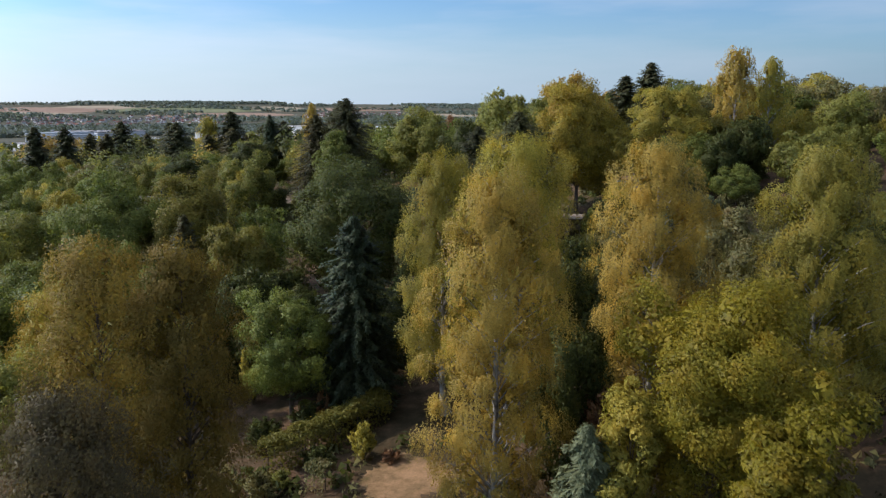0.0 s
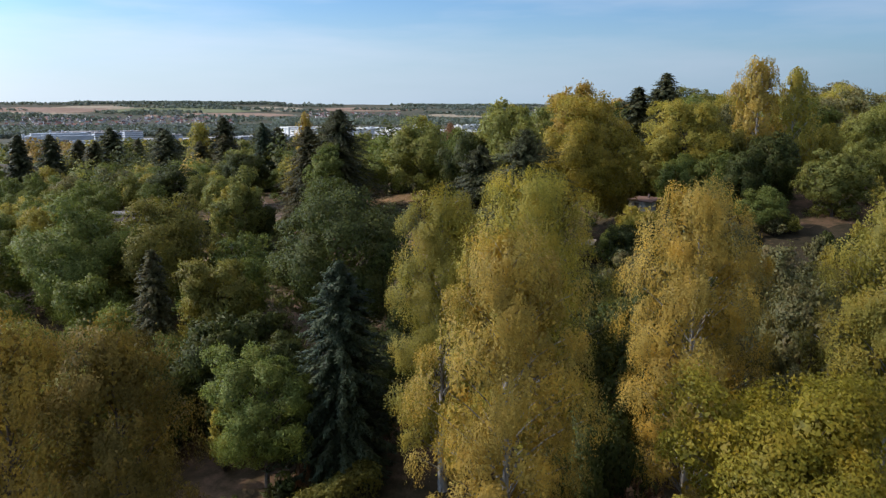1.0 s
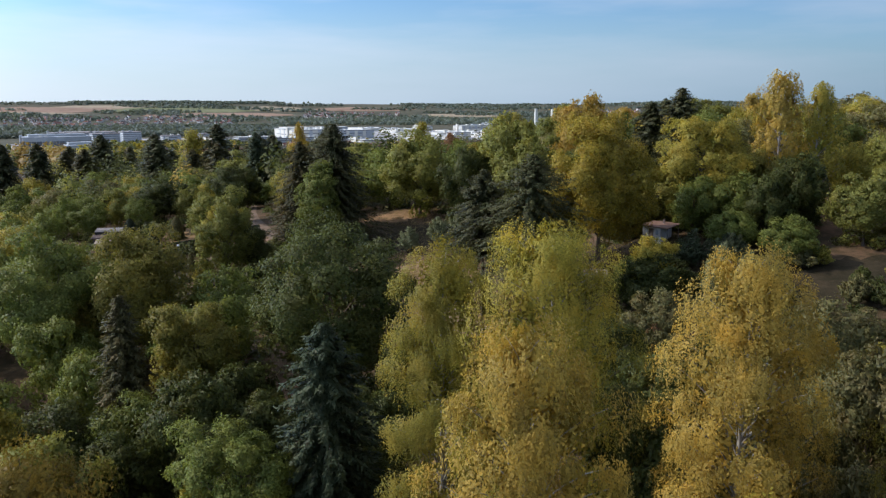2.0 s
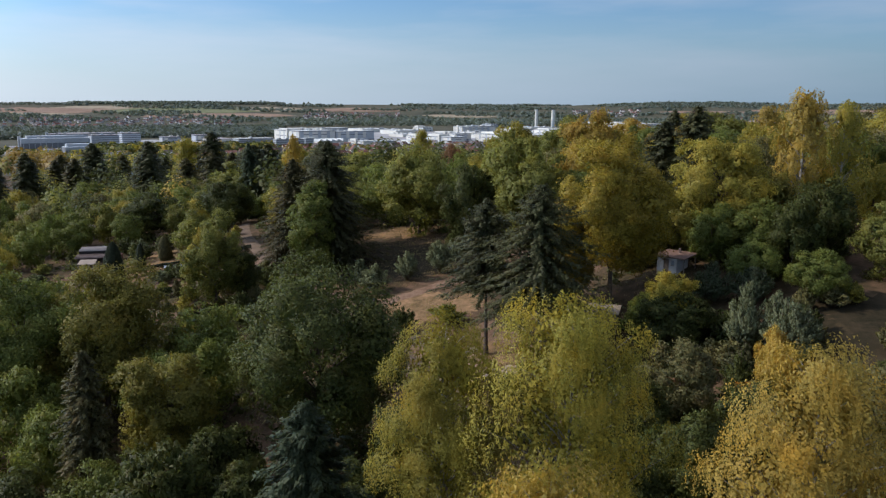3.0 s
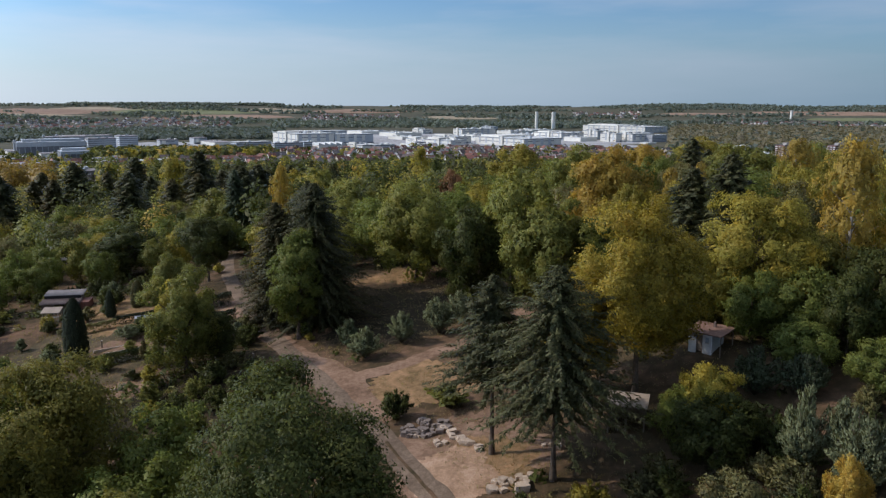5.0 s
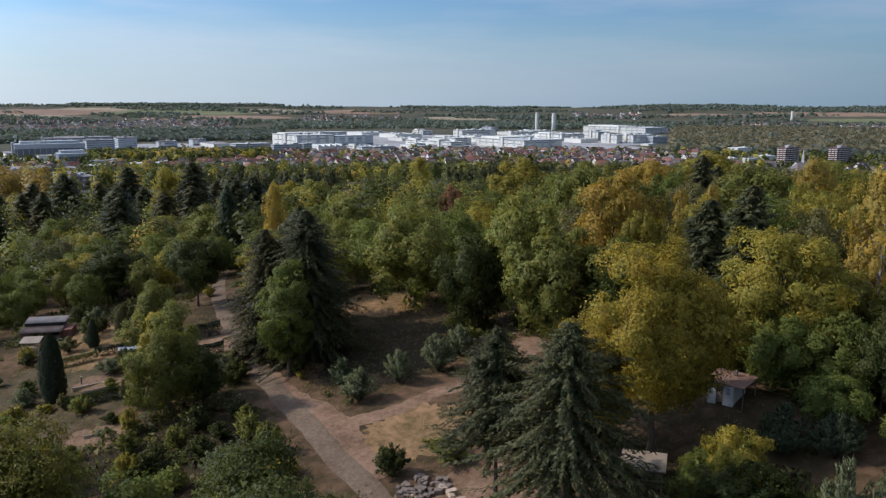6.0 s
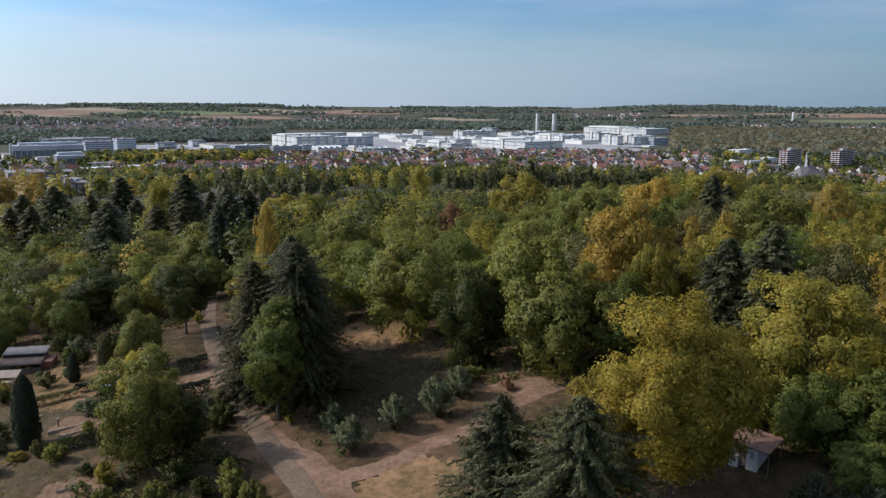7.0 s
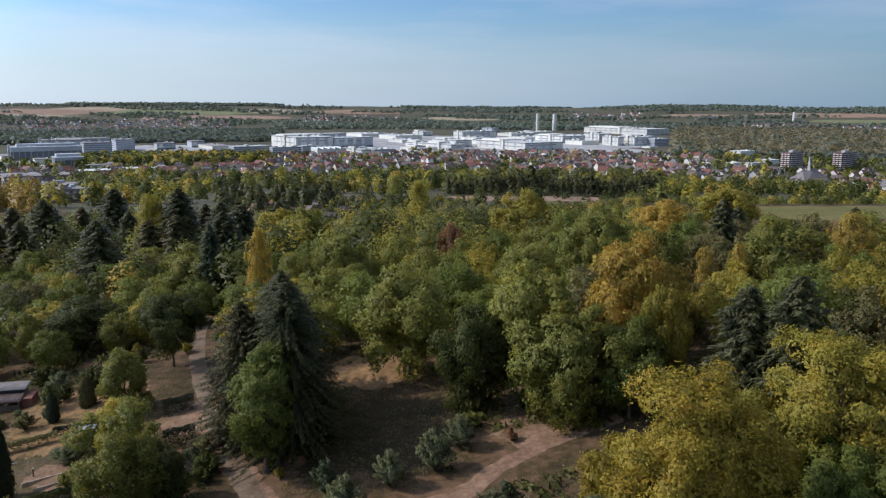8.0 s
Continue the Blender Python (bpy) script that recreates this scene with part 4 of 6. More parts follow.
shrub(-47.4, 154.4, 2.6, 2.4, SILVER, "rounded grey-green shrub in a garden", 1)
shrub(-63.9, 182.5, 4.0, 3.0, DEEP, "dark round shrub beside the long shed", 2)
shrub(-60.5, 180.1, 3.6, 2.4, SILVER, "grey-green rounded garden shrub", 0)
shrub(-36.6, 134.3, 3.4, 2.0, OLIVE, "yellowish leafy bush in a garden bed", 1)
shrub(-27.7, 145.9, 2.2, 1.8, DEEP, "low shrub beside the lane's edge", 2)
shrub(-30.0, 151.3, 2.4, 1.8, SILVER, "greyish shrub above the lane", 1)
shrub(-19.9, 148.6, 2.0, 1.3, GREEN, "bright weeds at the spruce's foot", 0)
shrub(-18.4, 145.6, 1.4, 1.1, OLIVE, "yellow-green weeds at the lane's edge", 1)
shrub(-4.0, 57.3, 1.3, 1.1, RUST, "reddish-leaved shrub beside a clearing", 2)
shrub(-6.3, 58.1, 3.6, 1.5, OLIVE, "small yellow-green bush by the clearing", 0)
shrub(8.5, 47.6, 5.0, 2.6, DEEP, "dark undergrowth bush below the birches", 1)
shrub(11.5, 52.2, 7.0, 2.6, RUST, "brown fading bush between birches", 2)
shrub(4.6, 41.5, 3.4, 2.4, OLIVE, "low bush below the tall birch", 0)
shrub(0.6, 43.0, 3.2, 2.2, OLIVE, "low bush at the birch's foot", 1)
shrub(-12.0, 55.0, 1.6, 1.6, GREEN, "small green bush before the hedge", 1)
shrub(22.1, 96.0, 3.0, 1.6, RUST, "pinkish-brown withered bush on the rough slope", 0)
shrub(-17.8, 70.0, 7.0, 1.6, OLIVE, "slim yellow-green bush in the shade", 2)
shrub(-10.5, 65.2, 3.6, 0.9, RUST, "thin brown shrub in the spruce's deep shade", 2)
shrub(19.0, 100.7, 3.2, 2.6, DEEP, "dark bush in the shade of the bank", 1)
shrub(12.3, 99.6, 3.6, 2.4, OLIVE, "olive scrub below the spruces", 2)
shrub(6.6, 100.0, 3.2, 1.4, DEEP, "dark upright bush beside the boulders", 0)

def column_conifer(x, y, H, R, leaf, label, seed):
    """A clipped column: short upright sprays over a solid rounded body."""
    rng = np.random.default_rng(seed)
    n = int(2600 * R * H / 8)
    u, ang = rng.random(n), rng.uniform(0, 6.283, n)
    r = R * np.sqrt(np.clip(1 - u ** 3.2, 0, 1)) * (0.72 + 0.28 * np.minimum(1, u * 5)) * (1 + 0.07 * np.sin(3 * ang + 5 * u)) * rng.uniform(0.78, 1.03, n)
    d = np.stack([np.cos(ang), np.sin(ang), np.zeros(n)], 1)
    p = d * r[:, None] + np.array([0, 0, 1.0]) * (0.1 + u * H)[:, None]
    size = 0.26 * rng.uniform(0.6, 1.3, n)
    crown = cards(p, d + np.array([0, 0, 0.3]) + sphere(rng, n) * 0.5, size, size * 0.4, rng, np.array([0, 0, 1.0]) + d * 0.3 + sphere(rng, n) * 0.4, d + np.array([0, 0, 0.25]))
    data = (mesh_object("trunk", *tube([(0, 0, -0.2), (0, 0, H * 0.5), (0, 0, H * 0.9)], [0.16, 0.1, 0.02], 6), BARK, True), leaf_mesh("crown", crown, leaf))
    return planted("column_conifer", data, x, y, (1, 1, 1), leaf, BARK, label, "shrub", 0)


column_conifer(-51.4, 146.0, 9.2, 1.65, THUJA, "dark clipped column of thuja in a garden", 1)
column_conifer(-55.4, 167.2, 4.4, 0.9, THUJA, "slim dark clipped conifer in a garden", 2)
column_conifer(-52.6, 172.0, 4.6, 1.3, NEEDLEGREY, "brownish column conifer beside the lawn", 3)
shrub(-27.0, 120.5, 3.4, 2.2, GREEN, "leafy bush on rough ground below the garden", 0)
shrub(-22.8, 122.8, 3.8, 2.2, SILVER, "grey-green bush below the garden", 1)
shrub(-33.0, 124.0, 3.2, 2.0, OLIVE, "yellow-green bush at a garden bed", 2)
shrub(-18.6, 126.4, 4.2, 2.1, GREEN, "bright leafy bush beside the lane", 2)
shrub(-16.0, 121.5, 2.4, 2.4, OLIVE, "low yellow-green scrub beside the lane", 0)
shrub(-20.5, 117.0, 2.6, 2.4, GREEN, "low green scrub on rough ground", 1)
shrub(-28.6, 133.4, 3.6, 2.6, DEEP, "dark bush in the shade of a garden tree", 0)
shrub(-25.0, 131.0, 2.2, 2.2, DEEP, "low dark scrub in the shade of a garden tree", 1)
shrub(-27.6, 148.0, 3.0, 2.4, DEEP, "dark round bush beside the lane", 2)
shrub(-44.0, 155.0, 3.4, 2.2, DEEP, "dark green bush in a garden", 0)
shrub(-40.5, 143.0, 3.8, 1.4, NEEDLEGREY, "small conifer in a garden bed", 1)
shrub(-45.5, 141.0, 2.6, 2.0, GREEN, "green leafy bush below the hedge", 2)
shrub(-53.0, 139.0, 3.0, 2.4, OLIVE, "yellow-green bush in the garden's corner", 0)
shrub(-58.0, 172.5, 4.2, 2.8, DEEP, "dark rounded bush beside the shed", 1)
shrub(-54.6, 178.0, 4.6, 2.8, DEEP, "dark green bush in the upper garden", 2)

for gx, gy, gh, gr, leaf in ((-27.5, 138.0, 2.6, 2.2, HEDGE), (-24.0, 136.0, 2.2, 2.0, DEEP), (-22.5, 133.0, 3.2, 2.0, GREEN), (-26.0, 127.0, 2.8, 2.4, DEEP), (-30.5, 125.0, 3.4, 2.4, DEEP), (-35.0, 129.5, 3.0, 2.2, GREEN), (-31.5, 146.5, 2.4, 2.0, DEEP), (-29.0, 151.5, 3.2, 2.2, HEDGE), (-38.0, 141.0, 3.0, 2.0, DEEP), (-44.5, 148.0, 2.0, 1.6, GREEN), (-41.5, 156.5, 3.0, 2.2, GREEN), (-47.0, 158.5, 2.4, 2.0, DEEP), (-56.0, 148.5, 2.6, 2.2, DEEP), (-20.0, 122.0, 3.0, 2.2, DEEP), (-17.5, 118.5, 3.0, 2.4, GREEN)):
    shrub(gx, gy, gh, gr, leaf, "leafy bush in the rough ground between gardens and lane", int(gy))

# Bushes round the hedge, their leaf colour darkened in place of shade.
shrub(-11.6, 63.4, 3.0, 2.2, DEEP, "bush coloured dark for shade behind the clipped hedge", 0)
shrub(-8.6, 66.0, 2.6, 2.0, DEEP, "bush coloured dark for the spruce's shade", 1)
shrub(-14.8, 61.4, 3.0, 2.2, DEEP, "bush coloured dark for shade at the hedge's end", 2)
shrub(-9.8, 57.4, 2.2, 1.8, DEEP, "low bush coloured dark for shade before the hedge", 0)
shrub(-13.4, 53.6, 2.4, 2.0, HEDGE, "brown-green bush below the larches", 1)
rng_scrub = random.Random(8)
# Mostly dark leaf colours, put here to make up for missing tree shade.
for i in range(26):
    shrub(rng_scrub.uniform(16, 44), rng_scrub.uniform(62, 92), rng_scrub.uniform(1.6, 3.8), rng_scrub.uniform(1.4, 3.0), rng_scrub.choice((DEEP, HEDGE, HEDGE, OLIVE, NEEDLEBLUE)), "low scrubby bush on the rough open slope", i)
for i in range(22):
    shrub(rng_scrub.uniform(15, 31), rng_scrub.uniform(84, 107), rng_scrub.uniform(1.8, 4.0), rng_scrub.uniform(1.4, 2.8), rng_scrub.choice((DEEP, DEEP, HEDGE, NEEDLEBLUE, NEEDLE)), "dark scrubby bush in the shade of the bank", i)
for i in range(16):
    shrub(rng_scrub.uniform(40, 64), rng_scrub.uniform(94, 122), rng_scrub.uniform(1.6, 3.4), rng_scrub.uniform(1.4, 2.6), rng_scrub.choice((DEEP, HEDGE, OLIVE)), "small bush on the dry upper slope", i)
for i in range(52):
    shrub(rng_scrub.uniform(-76, -40), rng_scrub.uniform(128, 196), rng_scrub.uniform(1.0, 3.2), rng_scrub.uniform(0.8, 2.2), rng_scrub.choice((DEEP, HEDGE, GREEN, OLIVE, DEEP, SILVER)), "small bush in the allotment garden", i)


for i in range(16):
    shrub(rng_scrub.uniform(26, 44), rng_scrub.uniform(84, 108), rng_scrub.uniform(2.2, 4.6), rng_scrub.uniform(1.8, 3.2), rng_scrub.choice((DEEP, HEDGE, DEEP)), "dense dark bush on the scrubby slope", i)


def hedge(points, width, height, mat, label, seed):
    """A clipped hedge: leaves over a rounded bank that follows a line on the ground."""
    rng = np.random.default_rng(seed)
    ps, ns, wood = [], [], []
    x0, y0 = points[0]
    z0 = ground(x0, y0)
    for (ax, ay), (bx, by) in zip(points, points[1:]):
        length = math.hypot(bx - ax, by - ay)
        n = int(length * (width + 2 * height) * 190)
        u, w = rng.random(n), rng.uniform(-1, 1, n)
        side = np.array([(by - ay) / length, -(bx - ax) / length, 0])
        top = np.sqrt(np.clip(1 - np.abs(w) ** 5, 0, 1))
        drop = np.where(np.abs(w) > 0.85, rng.random(n) ** 0.8, top)
        q = np.stack([ax + (bx - ax) * u, ay + (by - ay) * u, np.zeros(n)], 1) + side * (w * width / 2)[:, None]
        lump = np.array([1 + 0.16 * noise.noise((p[0] * 0.9, p[1] * 0.9, seed)) for p in q])
        q[:, 2] = np.array([ground(p[0], p[1]) for p in q]) + drop * height * lump
        ps.append(q + rng.normal(0, 0.06, q.shape))
        ns.append(side * np.sign(w)[:, None] * (np.abs(w) > 0.85)[:, None] + np.array([0, 0, 0.8]) + sphere(rng, n) * 0.7)
        for k in np.arange(0.3, length, 1.2):
            fx, fy = ax + (bx - ax) * k / length, ay + (by - ay) * k / length
            fz = ground(fx, fy)
            wood.append(tube(np.array([(fx, fy, fz - 0.1), (fx + 0.05, fy, fz + height * 0.5), (fx, fy + 0.05, fz + height * 0.85)]) - np.array([x0, y0, z0]), [0.05, 0.035, 0.01], 5))
    base = np.array([x0, y0, z0])
    p = np.concatenate(ps) - base
    size = 0.12 * rng.uniform(0.6, 1.3, len(p))
    e = thing("hedge", pose(x0, y0, z0), label, "hedge")
    for w in wood:
        part("stem", mesh_object("stem", *w, BARK, True), e)
    part("foliage", leaf_mesh("foliage", cards(p, np.concatenate(ns), size, size * 0.6, rng), mat), e)


hedge([(-13.9, 57.1), (-11.3, 59.1), (-8.3, 61.9), (-5.3, 65.1)], 2.4, 2.6, DIMOLIVE, "long clipped hedge with a lit olive top", 1)
hedge([(-9.9, 54.8), (-8.3, 53.6)], 1.5, 2.0, HEDGE, "short clipped block of brown-green hedge", 2)
hedge([(-39.2, 166.0), (-35.2, 167.5)], 1.5, 2.1, THUJA, "dark clipped hedge beside the parking place", 3)
hedge([(-35.6, 156.1), (-31.9, 157.5)], 1.6, 2.0, THUJA, "short dark clipped hedge at the lane", 4)
hedge([(-52.8, 161.9), (-46.4, 164.8)], 0.9, 1.2, THUJA, "low dark hedge along a garden", 5)
hedge([(-59.7, 157.5), (-51.8, 160.5)], 1.0, 1.3, HEDGE, "clipped hedge between garden plots", 6)
hedge([(-48.6, 142.6), (-41.8, 145.3)], 1.1, 1.4, DEEP, "dark hedge below the garden beds", 7)

# ---- sheds, boulders and garden things ----
def box(bm, x0, x1, y0, y1, z0, z1, bevel=0.0):
    m = Matrix.Translation(((x0 + x1) / 2, (y0 + y1) / 2, (z0 + z1) / 2)) @ Matrix.Diagonal((x1 - x0, y1 - y0, z1 - z0, 1))
    made = bmesh.ops.create_cube(bm, size=1, matrix=m)
    if bevel:
        edges = list({e for v in made["verts"] for e in v.link_edges})
        bmesh.ops.bevel(bm, geom=edges, offset=bevel, segments=1, affect="EDGES")


def solid(name, boxes, mat, parent, label="", bevel=0.0):
    bm = bmesh.new()
    for b in boxes:
        box(bm, *b, bevel=bevel)
    me = bpy.data.meshes.new(name)
    bm.to_mesh(me)
    bm.free()
    me.materials.append(mat)
    return part(name, me, parent, None, label)


def slanted(name, corners, thick, mat, parent, label=""):
    """A slab from four top corners, given anticlockwise from above."""
    top = [Vector(c) for c in corners]
    low = [c - Vector((0, 0, thick)) for c in top]
    faces = [(0, 1, 2, 3), (7, 6, 5, 4)] + [(i, i + 4, (i + 1) % 4 + 4, (i + 1) % 4) for i in range(4)]
    return part(name, mesh_object(name, [tuple(v) for v in top + low], faces, mat), parent, None, label)


PLASTER = plain_material("white_plaster", (0.74, 0.72, 0.67), (0.6, 0.56, 0.5), 0.8)
OLDWOOD = plain_material("old_wood", (0.13, 0.10, 0.075), (0.22, 0.175, 0.13), 1.5)
PALEWOOD = plain_material("pale_boards", (0.36, 0.30, 0.23), (0.48, 0.41, 0.32), 1.5)
DARKGAP = plain_material("dark_interior", (0.02, 0.018, 0.016), (0.03, 0.028, 0.025), 1.0)
BROWNROOF = plain_material("brown_roof", (0.13, 0.075, 0.055), (0.2, 0.12, 0.085), 1.2)
GREYROOF = plain_material("grey_corrugated_sheet", (0.115, 0.085, 0.075), (0.17, 0.13, 0.115), 0.9, 0.8)
PALESHEET = plain_material("pale_corrugated_sheet", (0.22, 0.2, 0.185), (0.32, 0.29, 0.27), 0.9, 0.7)
REDBOARD = plain_material("red_brown_boards", (0.15, 0.065, 0.045), (0.2, 0.09, 0.06), 1.4)
PALEROOF = plain_material("pale_felt_roof", (0.28, 0.225, 0.17), (0.36, 0.29, 0.22), 0.7)
STONE = plain_material("sandstone", (0.34, 0.255, 0.18), (0.48, 0.38, 0.28), 1.1, 0.9, 0, 0.04)
DARKSTONE = plain_material("grey_rubble", (0.14, 0.11, 0.09), (0.24, 0.19, 0.155), 1.3, 0.9, 0, 0.04)
PANE = plain_material("dusty_glass", (0.25, 0.28, 0.3), (0.4, 0.42, 0.43), 1.2, 0.12, 0, 0.0, 0.6)


def white_hut(x, y, turn):
    e = thing("garden_hut", pose(x, y, ground(x, y), 0, 0, turn) @ Matrix.Scale(0.8, 4), "small white plastered garden hut with a low brown roof", "hut")
    solid("wall", [(-1.6, -0.55, -2.0, -1.8, -0.6, 2.3), (0.35, 1.6, -2.0, -1.8, -0.6, 2.3), (-0.55, 0.35, -2.0, -1.8, 2.0, 2.3), (-1.6, -1.4, -1.8, 1.8, -0.6, 2.3), (1.4, 1.6, -1.8, 1.8, -0.6, 2.3), (-1.6, 1.6, 1.8, 2.0, -0.6, 2.3)], PLASTER, e)
    d = solid("door", [(-0.53, 0.33, -1.95, -1.88, -0.2, 1.98)], OLDWOOD, e, "dark wooden plank door")
    part("handle", mesh_object("handle", *tube([(0.2, -1.95, 0.9), (0.2, -2.02, 0.9), (0.1, -2.02, 0.9)], [0.015] * 3, 5), GREYROOF), d)
    slanted("roof", [(-2.1, -2.4, 2.42), (3.0, -2.4, 2.36), (3.0, 2.5, 2.62), (-2.1, 2.5, 2.68)], 0.14, BROWNROOF, e)
    solid("porch_post", [(2.75, 2.87, -2.1, -1.98, -0.6, 2.24)], OLDWOOD, e)
    solid("porch_post", [(2.75, 2.87, 1.9, 2.02, -0.6, 2.44)], OLDWOOD, e)
    w = solid("window", [(0.75, 1.2, -2.04, -2.0, 1.1, 1.8)], PANE, e, "small front window")
    solid("sill", [(0.68, 1.27, -2.12, -2.0, 1.02, 1.09)], PALEWOOD, w)
    solid("chimney", [(0.5, 0.8, 0.9, 1.2, 2.45, 3.3)], GREYROOF, e)
    return e


white_hut(28.6, 121.4, -42)


def open_shed(x, y, turn):
    e = thing("open_shed", pose(x, y, ground(x, y), 0, 0, turn), "dark wooden shelter with a pale roof and open front", "shed")
    for px, py in ((-1.7, -1.4), (1.7, -1.4), (-1.7, 1.4), (1.7, 1.4), (0.0, -1.4)):
        solid("post", [(px - 0.07, px + 0.07, py - 0.07, py + 0.07, -0.5, 2.5)], OLDWOOD, e)
    solid("back_wall", [(-1.7, 1.7, 1.42, 1.5, -0.4, 2.4)], OLDWOOD, e)
    solid("side_wall", [(-1.8, -1.72, -1.4, 1.4, -0.4, 2.4)], OLDWOOD, e)
    for k in range(9):
        solid("lattice_slat", [(-1.55 + k * 0.2, -1.5 + k * 0.2, -1.5, -1.46, -0.1, 1.5)], OLDWOOD, e)
    solid("rail", [(-1.7, 1.7, -1.56, -1.5, 1.45, 1.55)], OLDWOOD, e)
    slanted("roof", [(-2.0, -1.8, 2.6), (2.0, -1.8, 2.6), (2.0, 1.7, 2.8), (-2.0, 1.7, 2.8)], 0.1, PALEROOF, e)
    return e


open_shed(18.3, 112.8, -18)


def ribbed_roof(name, x0, x1, y0, y1, z0, z1, mat, parent, rib=0.36):
    """Corrugated sheets that fall from z1 at y1 to z0 at y0."""
    n = int((x1 - x0) / rib) * 4  # four points a wave
    xs = np.linspace(x0, x1, n)
    wave = 0.09 * np.sin(np.arange(n) * np.pi / 2)
    v = [(x, y, z + w + d) for y, z in ((y0, z0), (y1, z1)) for d in (0, -0.07) for x, w in zip(xs, wave)]
    f = []
    for i in range(n - 1):
        f += [(i, i + 1, 2 * n + i + 1, 2 * n + i), (n + i + 1, n + i, 3 * n + i, 3 * n + i + 1), (i + 1, i, n + i, n + i + 1), (2 * n + i, 2 * n + i + 1, 3 * n + i + 1, 3 * n + i)]
    return part(name, mesh_object(name, v, f, mat, True), parent)


def long_shed(x, y, turn, w, d, label):
    e = thing("garden_shed", pose(x, y, ground(x, y), 0, 0, turn), label, "shed")
    solid("back_wall", [(-w / 2, w / 2, d / 2 - 0.1, d / 2, -0.6, 2.3)], OLDWOOD, e)
    solid("side_wall", [(-w / 2, -w / 2 + 0.1, -d / 2, d / 2 - 0.1, -0.6, 2.0)], OLDWOOD, e)
    solid("side_wall", [(w / 2 - 0.1, w / 2, -d / 2, d / 2 - 0.1, -0.6, 2.0)], OLDWOOD, e)
    n = int(w / 1.6)
    for k in range(n):
        a = -w / 2 + 0.1 + k * (w - 0.2) / n
        solid("front_panel", [(a + 0.03, a + (w - 0.2) / n - 0.03, -d / 2, -d / 2 + 0.07, -0.6, 1.0 if k % 3 else 1.85)], OLDWOOD, e)
    ribbed_roof("roof", -w / 2 - 0.3, w / 2 + 0.3, -d / 2 - 0.6, -0.3, 1.75, 2.1, GREYROOF, e)
    ribbed_roof("roof", -w / 2 - 0.1, w / 2 + 0.4, -0.2, d / 2 + 0.3, 2.65, 3.0, PALESHEET, e)
    # Near-black panel: the dark of the opening under the upper roof, as colour.
    solid("clerestory", [(-w / 2, w / 2, -0.25, -0.15, 2.0, 2.6)], DARKGAP, e)
    solid("annex", [(w / 2 + 0.05, w / 2 + 1.6, -d / 2 + 0.6, d / 2 - 0.8, -0.6, 1.7)], REDBOARD, e, "reddish-brown boarded annex")
    for k in range(3):
        solid("stacked_crate", [(-w / 2 + 0.2 + k * 0.75, -w / 2 + 0.85 + k * 0.75, -d / 2 - 0.9, -d / 2 - 0.35, -0.3, 0.35 + 0.25 * (k % 2))], PALEWOOD, e)
    return e


long_shed(-67.2, 175.4, 12, 6.0, 5.0, "long wooden garden shed with a two-step corrugated roof")
long_shed(-88.1, 216.2, 4, 9.0, 5.0, "dark wooden shed between garden trees")


def lean_to(x, y, turn):
    e = thing("lean_to", pose(x, y, ground(x, y), 0, 0, turn), "small lean-to with a pale sloping roof in a garden", "shed")
    for px, py, h in ((-1.2, -0.8, 1.7), (1.2, -0.8, 1.7), (-1.2, 0.8, 2.1), (1.2, 0.8, 2.1)):
        solid("post", [(px - 0.05, px + 0.05, py - 0.05, py + 0.05, -0.3, h)], PALEWOOD, e)
    slanted("roof", [(-1.5, -1.1, 1.75), (1.5, -1.1, 1.75), (1.5, 1.1, 2.25), (-1.5, 1.1, 2.25)], 0.08, PALEROOF, e)
    solid("table", [(-1.0, 1.0, -0.4, 0.4, 0.7, 0.76)], PALEWOOD, e)
    return e


lean_to(-65.5, 167.7, 8)


def cold_frame(x, y, turn):
    e = thing("cold_frame", pose(x, y, ground(x, y), 0, 0, turn), "low garden cold frame with tilted glass panes", "cold frame")
    solid("box", [(-2.4, 2.4, -0.6, -0.52, -0.2, 0.45), (-2.4, 2.4, 0.52, 0.6, -0.2, 0.75), (-2.4, -2.32, -0.52, 0.52, -0.2, 0.45), (2.32, 2.4, -0.52, 0.52, -0.2, 0.45)], OLDWOOD, e)
    for k in range(4):
        a = -2.36 + k * 1.18
        slanted("pane", [(a + 0.03, -0.58, 0.5), (a + 1.13, -0.58, 0.5), (a + 1.13, 0.58, 0.82), (a + 0.03, 0.58, 0.82)], 0.03, PANE, e)
    return e


cold_frame(-47.4, 163.4, 24)


def border_board(x, y, length, turn):
    e = thing("border_board", pose(x, y, ground(x, y), 0, 0, turn), "pale weathered board edging a garden bed", "board", "garden borders")
    solid("board", [(-length / 2, length / 2, -0.06, 0.06, -0.25, 0.22)], PALEWOOD, e, bevel=0.01)
    for s in (-0.42, 0.0, 0.42):
        solid("peg", [(length * s - 0.03, length * s + 0.03, 0.06, 0.12, -0.3, 0.28)], OLDWOOD, e)
    return e


border_board(-48.1, 150.3, 5.4, 39)
border_board(-40.4, 134.3, 3.4, 24)
border_board(-46.1, 148.6, 5.0, 39)
border_board(-55.6, 154.4, 3.2, 30)


def garden_post(x, y, h):
    e = thing("garden_post", pose(x, y, ground(x, y)), "short weathered wooden post beside the lane", "post", "garden posts")
    solid("shaft", [(-0.08, 0.08, -0.08, 0.08, -0.4, h)], OLDWOOD, e, bevel=0.015)
    solid("cap", [(-0.11, 0.11, -0.11, 0.11, h, h + 0.06)], PALEWOOD, e)


